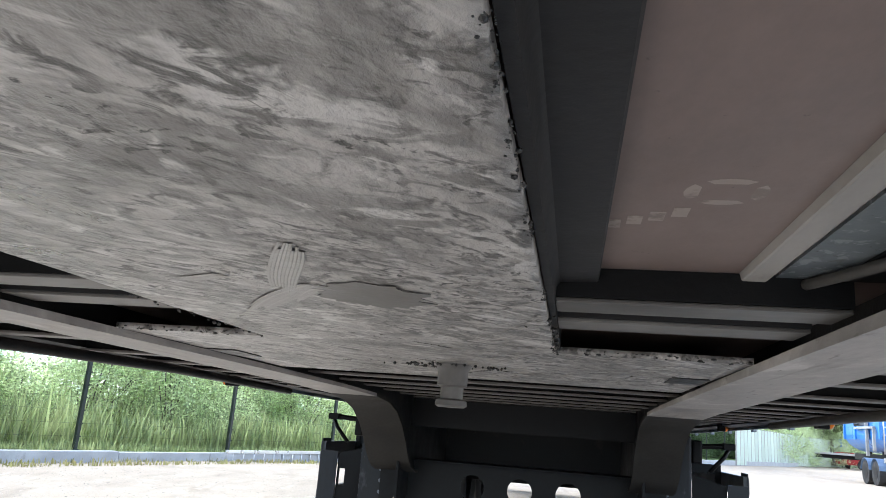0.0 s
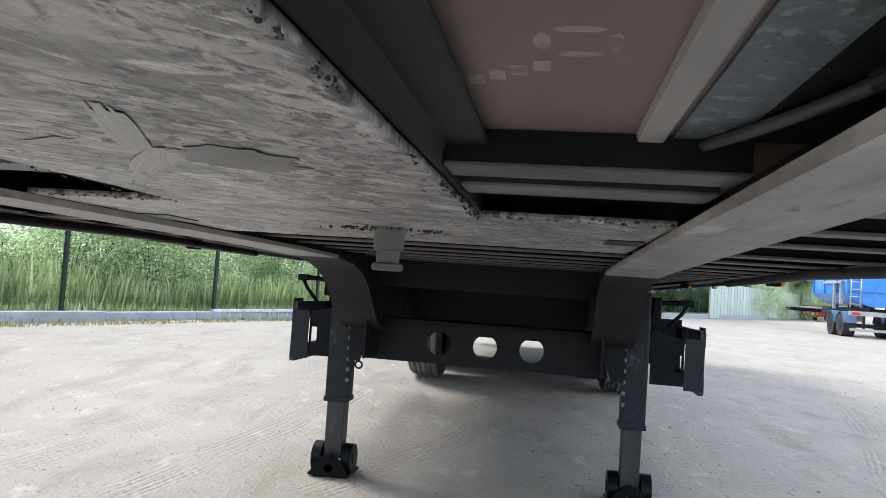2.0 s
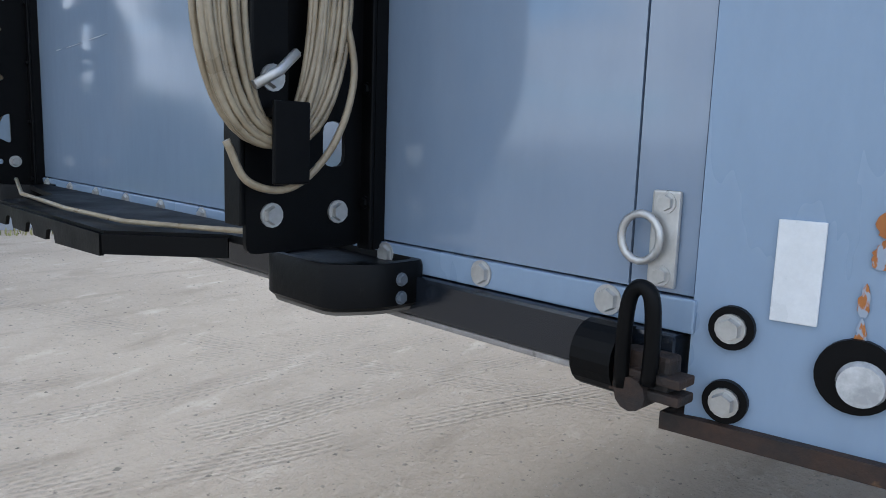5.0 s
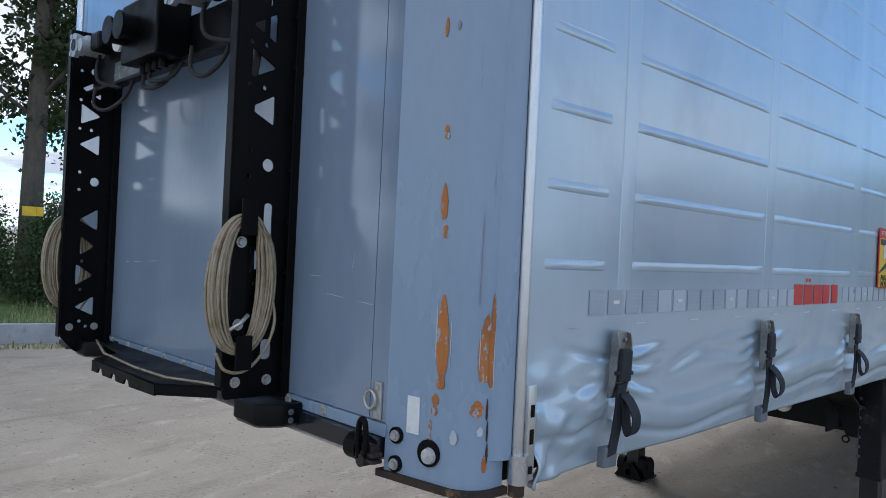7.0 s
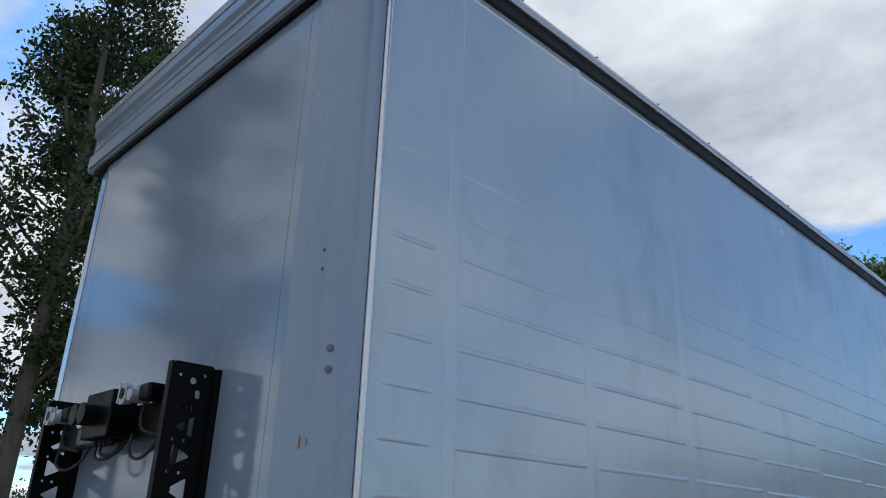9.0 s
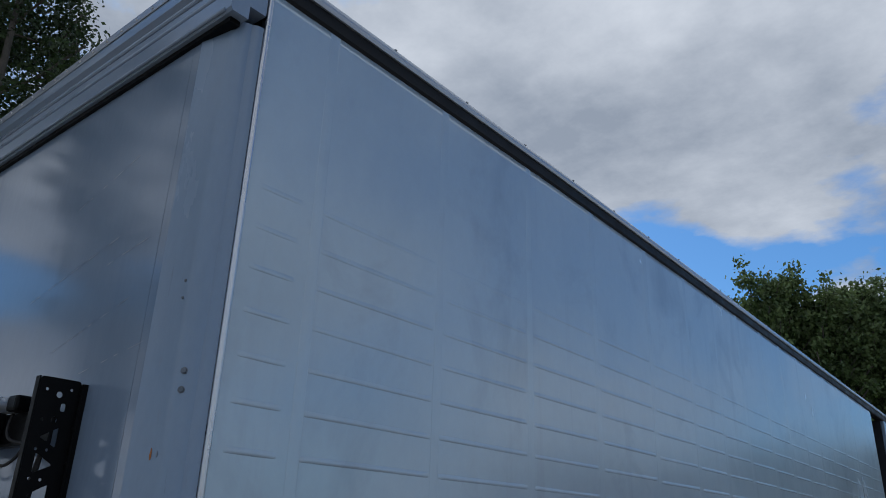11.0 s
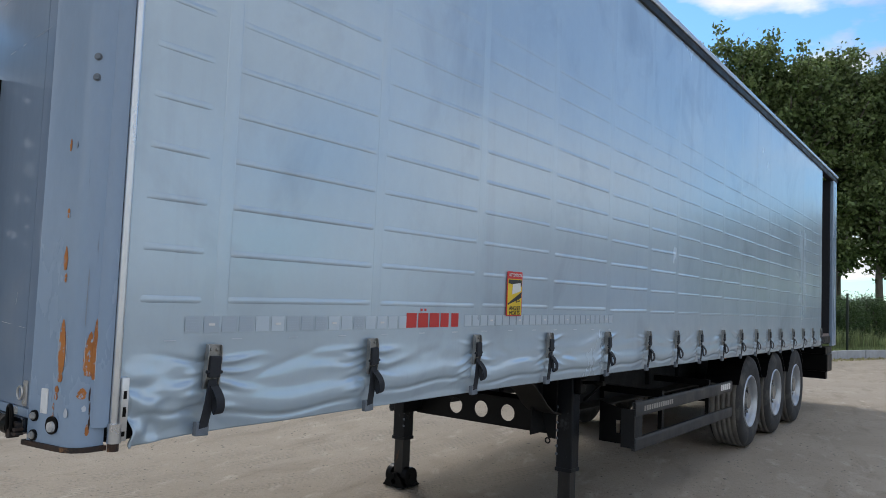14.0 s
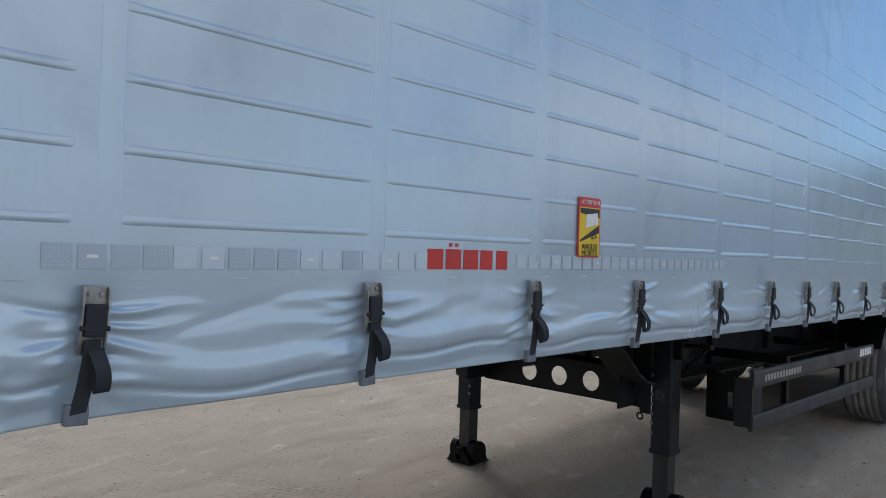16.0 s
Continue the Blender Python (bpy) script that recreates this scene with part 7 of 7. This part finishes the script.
# ---- landing legs, crossbeam and guards ----
def landing_leg(s):
    x = s * 0.828
    root = None
    bm = bmesh.new()
    box(bm, x - 0.066, x + 0.066, 4.085, 4.215, 0.43, 1.16, 0.012)
    root = part("landing_leg", bm, LEG_PAINT, trailer, "worn dark landing leg, wound down")
    bm = bmesh.new()
    box(bm, x - 0.052, x + 0.052, 4.098, 4.202, 0.1, 0.45, 0.008)
    part("inner_tube", bm, LEG_RUST, root, "greasy rusty inner tube")
    bm = bmesh.new()
    box(bm, x - 0.071, x + 0.071, 4.08, 4.22, 0.42, 0.45, 0.006)
    part("collar", bm, LEG_PAINT, root)
    bm = bmesh.new()
    box(bm, x - 0.12, x + 0.12, 4.04, 4.27, 0.008, 0.026, 0.006)
    for yy in (4.045, 4.255):
        out = rounded([(x - 0.11, 0.02), (x + 0.11, 0.02), (x + 0.08, 0.085), (x + 0.03, 0.13), (x - 0.03, 0.13), (x - 0.08, 0.085)], 0.01)
        me = sheet(out, [circle(x, 0.055, 0.025, 12)], 0.01)
        b2 = bmesh.new()
        b2.from_mesh(me)
        bpy.data.meshes.remove(me)
        b2.transform(Matrix.Translation((0, yy, 0)) @ FLAT)
        tmp = bpy.data.meshes.new("tmp")
        b2.to_mesh(tmp)
        b2.free()
        bm.from_mesh(tmp)
        bpy.data.meshes.remove(tmp)
    cyl(bm, (x, 4.03, 0.105), (x, 4.27, 0.105), 0.022, 14)
    foot = part("foot", bm, BLACK, root, "black rocking foot plate")
    for dx in (-1, 1):
        bm = bmesh.new()
        cyl(bm, (x + dx * 0.06, 4.15, 0.095), (x + dx * 0.115, 4.15, 0.095), 0.085, 26)
        cyl(bm, (x + dx * 0.055, 4.15, 0.095), (x + dx * 0.12, 4.15, 0.095), 0.03, 14)
        part("roller", bm, BLACK, foot, "black foot roller", smooth=40)
    bolts(HOOK_GREY, root, [((x - s * 0.06, 4.083, 0.55 + k * 0.06), (0, -1, 0)) for k in range(7)], 0.009, 0.008)
    # gusset to the frame
    pts = [(0.765, 1.2), (0.68, 1.2), (0.6, 0.96), (0.6, 0.93), (0.7, 0.665), (0.765, 0.665)]
    plate("gusset", [(s * a, b) for a, b in pts], [], 0.012, Matrix.Translation((0, 4.07, 0)) @ FLAT, CHASSIS, root)
    bm = bmesh.new()
    box(bm, s * 0.63, s * 0.642, 3.9, 4.2, 0.7, 1.19)
    part("gusset", bm, CHASSIS, root)
    bm = bmesh.new()
    tube(bm, [(s * 0.7 + 0.02 * math.cos(a), 4.06, 0.645 + 0.02 * math.sin(a)) for a in [k * math.tau / 12 for k in range(12)]], 0.006, 6, closed=True)
    part("eye", bm, CHASSIS, root)
    # crank gear on the outer side
    bm = bmesh.new()
    box(bm, s * 0.9, s * 0.95, 4.1, 4.2, 1.02, 1.14, 0.01)
    cyl(bm, (s * 0.95, 4.15, 1.11), (s * 1.1, 4.15, 1.12), 0.014, 10)
    tube(bm, [(s * 1.1, 4.15, 1.12), (s * 1.06, 4.12, 1.06), (s * 0.98, 4.09, 0.98)], 0.011, 8)
    box(bm, s * 1.06, s * 1.12, 4.12, 4.18, 1.1, 1.135, 0.004)
    part("crank_gear", bm, BLACK, root)
    return root


for s in (-1, 1):
    landing_leg(s)
beam_holes = [circle(x, 0.79, 0.068, 28) for x in (-0.263, 0.0, 0.263)]
cb = plate("leg_crossbeam", [(-0.69, 0.675), (0.69, 0.675), (0.6, 0.908), (-0.6, 0.908)], beam_holes, 0.01, Matrix.Translation((0, 4.17, 0)) @ FLAT, CHASSIS, trailer, "dark crossbeam with three round holes")
bm = bmesh.new()
box(bm, -0.61, 0.61, 4.165, 4.42, 0.9045, 0.915)
part("top_flange", bm, CHASSIS, cb)
bm = bmesh.new()
box(bm, -0.65, 0.65, 5.2, 5.21, 0.86, 1.2)
box(bm, -0.65, 0.65, 4.9, 5.21, 1.2, 1.21)
part("frame_crossmember", bm, CHASSIS, trailer)
bm = bmesh.new()
box(bm, -0.6, 0.6, 4.0, 4.012, 1.1, 1.25)
part("frame_crossmember", bm, CHASSIS, trailer)
for yy in (6.3, 7.2, 8.4, 9.7, 11.4, 12.8):
    bm = bmesh.new()
    box(bm, -0.65, 0.65, yy, yy + 0.08, 0.9, 1.1, 0.01)
    part("frame_crossmember", bm, CHASSIS, trailer)


def side_guard(s):
    bm = bmesh.new()
    box(bm, s * 1.14, s * 1.25, 4.438, 4.445, 0.61, 0.91)
    root = part("side_guard", bm, LEG_PAINT, trailer, "dark side guard with two aluminium rails")
    plate("guard_bracket", [(s * 0.95, 0.63), (s * 1.139, 0.63), (s * 1.139, 0.9), (s * 0.95, 0.95)],
          [[(s * 1.09, 0.71), (s * 1.125, 0.71), (s * 1.125, 0.81), (s * 1.09, 0.81)]], 0.006, Matrix.Translation((0, 4.46, 0)) @ FLAT, BLACK, root)
    bm = bmesh.new()
    box(bm, s * 1.243, s * 1.25, 4.445, 4.6, 0.61, 0.98)
    part("guard_post", bm, LEG_PAINT, root)
    for name, z0, z1 in (("upper_rail", 0.865, 0.975), ("lower_rail", 0.6, 0.7)):
        bm = bmesh.new()
        sweep(bm, [(s * x, z) for x, z in ((1.225, z0), (1.252, z0), (1.256, z0 + 0.02), (1.256, z1 - 0.02), (1.252, z1), (1.225, z1))],
              [lambda p, y=y: Vector((p[0], y, p[1] + sag(y) * 0.6)) for y in (4.45, 5.8, 7.12)])
        r = part(name, bm, RAILM, root, "grey anodised guard rail")
    for y in (5.1, 6.4):
        bm = bmesh.new()
        box(bm, s * 1.19, s * 1.225, y, y + 0.05, 0.58, 1.0)
        box(bm, s * 0.66, s * 1.2, y, y + 0.05, 0.94, 1.0)
        part("guard_post", bm, BLACK, root)
    return root


RAILM = material("grey_anodised_rail", (0.035, 0.038, 0.043), (0.024, 0.026, 0.03), rough=0.45, metal=0.3, scale=4, fine=60)
for s in (-1, 1):
    guard = side_guard(s)
# lettering on the near rail stands as plain bars
for k in range(13):
    y0 = 4.62 + k * 0.052
    plate("print_bar", [(y0, 0.898 + sag(y0) * 0.6), (y0 + 0.036, 0.898 + sag(y0) * 0.6), (y0 + 0.036, 0.938 + sag(y0) * 0.6), (y0, 0.938 + sag(y0) * 0.6)], [], 0.001, Matrix.Translation((1.2575, 0, 0)) @ RIGHT, RIB, guard)
for k in range(5):
    y0 = 6.7 + k * 0.07
    plate("print_bar", [(y0, 0.87), (y0 + 0.055, 0.87), (y0 + 0.055, 0.93), (y0, 0.93)], [], 0.001, Matrix.Translation((1.2575, 0, 0)) @ RIGHT, SIGN_WHITE, guard)

# print on the floor board: plain bars and a ring, faint
bm = bmesh.new()
for k in range(4):
    box(bm, 0.345 - 0.0165 * k, 0.357 - 0.0165 * k, 0.482 + 0.012 * k, 0.506 + 0.012 * k, PLY_Z - 0.00025, PLY_Z + 0.0004)
part("print_bar", bm, PRINT, floor_ob, "pale stamped print")
for cx, cy in ((0.375, 0.443), (0.302, 0.17)):
    bm = bmesh.new()
    for a0 in (0, 1.57, 3.14, 4.71):
        vs_o = [(cx + 0.029 * math.cos(a0 + d), cy + 0.029 * math.sin(a0 + d)) for d in (0.62, 0.3, 0, -0.3, -0.62)]
        vs_i = [(cx + 0.021 * math.cos(a0 + d), cy + 0.021 * math.sin(a0 + d)) for d in (-0.55, 0.55)]
        bm.faces.new([bm.verts.new((a, b, PLY_Z - 0.00025)) for a, b in vs_o + vs_i])
    part("print_ring", bm, PRINT, floor_ob, "pale stamped ring")


# ---- axles and wheels ----
def wheel(s, y, z):
    R, rim_r, x_out, x_in = 0.52, 0.292, 1.25 if s > 0 else 1.12, 0.885 if s > 0 else 0.755
    seg = 56
    w = x_out - x_in
    prof = [(x_in + 0.03, rim_r), (x_in + 0.005, 0.36), (x_in + 0.0, 0.43), (x_in + 0.02, 0.495), (x_in + 0.045, 0.515)]
    for g in (0.2, 0.4, 0.6, 0.8):
        xc = x_in + 0.045 + (w - 0.09) * g
        prof += [(xc - 0.008, R), (xc - 0.007, R - 0.012), (xc + 0.007, R - 0.012), (xc + 0.008, R)]
    prof += [(x_out - 0.045, 0.515), (x_out - 0.02, 0.495), (x_out, 0.43), (x_out - 0.005, 0.36), (x_out - 0.02, rim_r)]
    bm = bmesh.new()
    rings = [[bm.verts.new((s * x, y + r * math.cos(k * math.tau / seg), z + r * math.sin(k * math.tau / seg))) for k in range(seg)] for x, r in prof]
    for i, (a, b) in enumerate(zip(rings, rings[1:])):
        for k in range(seg):
            f = bm.faces.new((a[k], b[k], b[(k + 1) % seg], a[(k + 1) % seg]))
            f.smooth = True
            f.material_index = 1 if 3 < i < len(prof) - 5 else 0
    bmesh.ops.recalc_face_normals(bm, faces=bm.faces)
    root = part("wheel", bm, [RUBBER, RUBBER_DUSTY], trailer, "dusty wide trailer tyre on a bright rim")
    bm = bmesh.new()
    rp2 = [(x_out - 0.02, 0.3), (x_out - 0.006, 0.293), (x_out - 0.008, 0.28), (x_out - 0.06, 0.272), (x_out - 0.105, 0.262), (x_out - 0.12, 0.2), (x_out - 0.122, 0.15), (x_out - 0.085, 0.12), (x_out - 0.08, 0.0)]
    rr = [[bm.verts.new((s * x, y + max(r, 0.001) * math.cos(k * math.tau / 40), z + max(r, 0.001) * math.sin(k * math.tau / 40))) for k in range(40)] for x, r in rp2]
    for a, b in zip(rr, rr[1:]):
        for k in range(40):
            f = bm.faces.new((a[k], b[k], b[(k + 1) % 40], a[(k + 1) % 40]))
            f.smooth = True
            # the dish takes a dark material in place of the recess's shade
            f.material_index = 1 if a is not rr[0] and a is not rr[1] and a is not rr[2] and a is not rr[3] else 0
    bmesh.ops.recalc_face_normals(bm, faces=bm.faces)
    rim = part("rim", bm, [ALU_DULL, RAILM], root, "aluminium rim with a dish darkened as recess shade")
    bm = bmesh.new()
    for k in range(10):
        a = k * math.tau / 10
        cyl(bm, (s * (x_out - 0.121), y + 0.225 * math.cos(a), z + 0.225 * math.sin(a)), (s * (x_out - 0.108), y + 0.225 * math.cos(a), z + 0.225 * math.sin(a)), 0.024, 14)
    part("rim_hole", bm, BLACK, rim)
    bm = bmesh.new()
    for k in range(10):
        a = (k + 0.5) * math.tau / 10
        cyl(bm, (s * (x_out - 0.1), y + 0.165 * math.cos(a), z + 0.165 * math.sin(a)), (s * (x_out - 0.06), y + 0.165 * math.cos(a), z + 0.165 * math.sin(a)), 0.015, 6)
    cyl(bm, (s * (x_out - 0.08), y, z), (s * (x_out - 0.03), y, z), 0.1, 24, 0.09)
    part("hub", bm, BUCKLE, rim, "steel hub with wheel nuts")
    return root


for y in (7.95, 9.2, 10.42):
    for s in (-1, 1):
        wheel(s, y, 0.65)
    bm = bmesh.new()
    cyl(bm, (-0.9, y, 0.65), (0.9, y, 0.65), 0.065, 16)
    box(bm, -0.62, -0.5, y - 0.5, y + 0.1, 0.6, 0.8, 0.02)
    box(bm, 0.5, 0.62, y - 0.5, y + 0.1, 0.6, 0.8, 0.02)
    part("axle", bm, CHASSIS, trailer, "dark axle with trailing arms")
    for s in (-1, 1):
        bm = bmesh.new()
        pr = [(0.56 * math.cos(a), 0.56 * math.sin(a)) for a in [0.45 + k * 0.19 for k in range(13)]]
        pr = pr + [(p[0] * 0.985, p[1] * 0.985) for p in reversed(pr)]
        sweep(bm, pr, [lambda p, x=x: Vector((s * x, y + p[0], 0.65 + p[1])) for x in (0.87, 1.24)])
        part("mudguard", bm, BLACK, trailer)
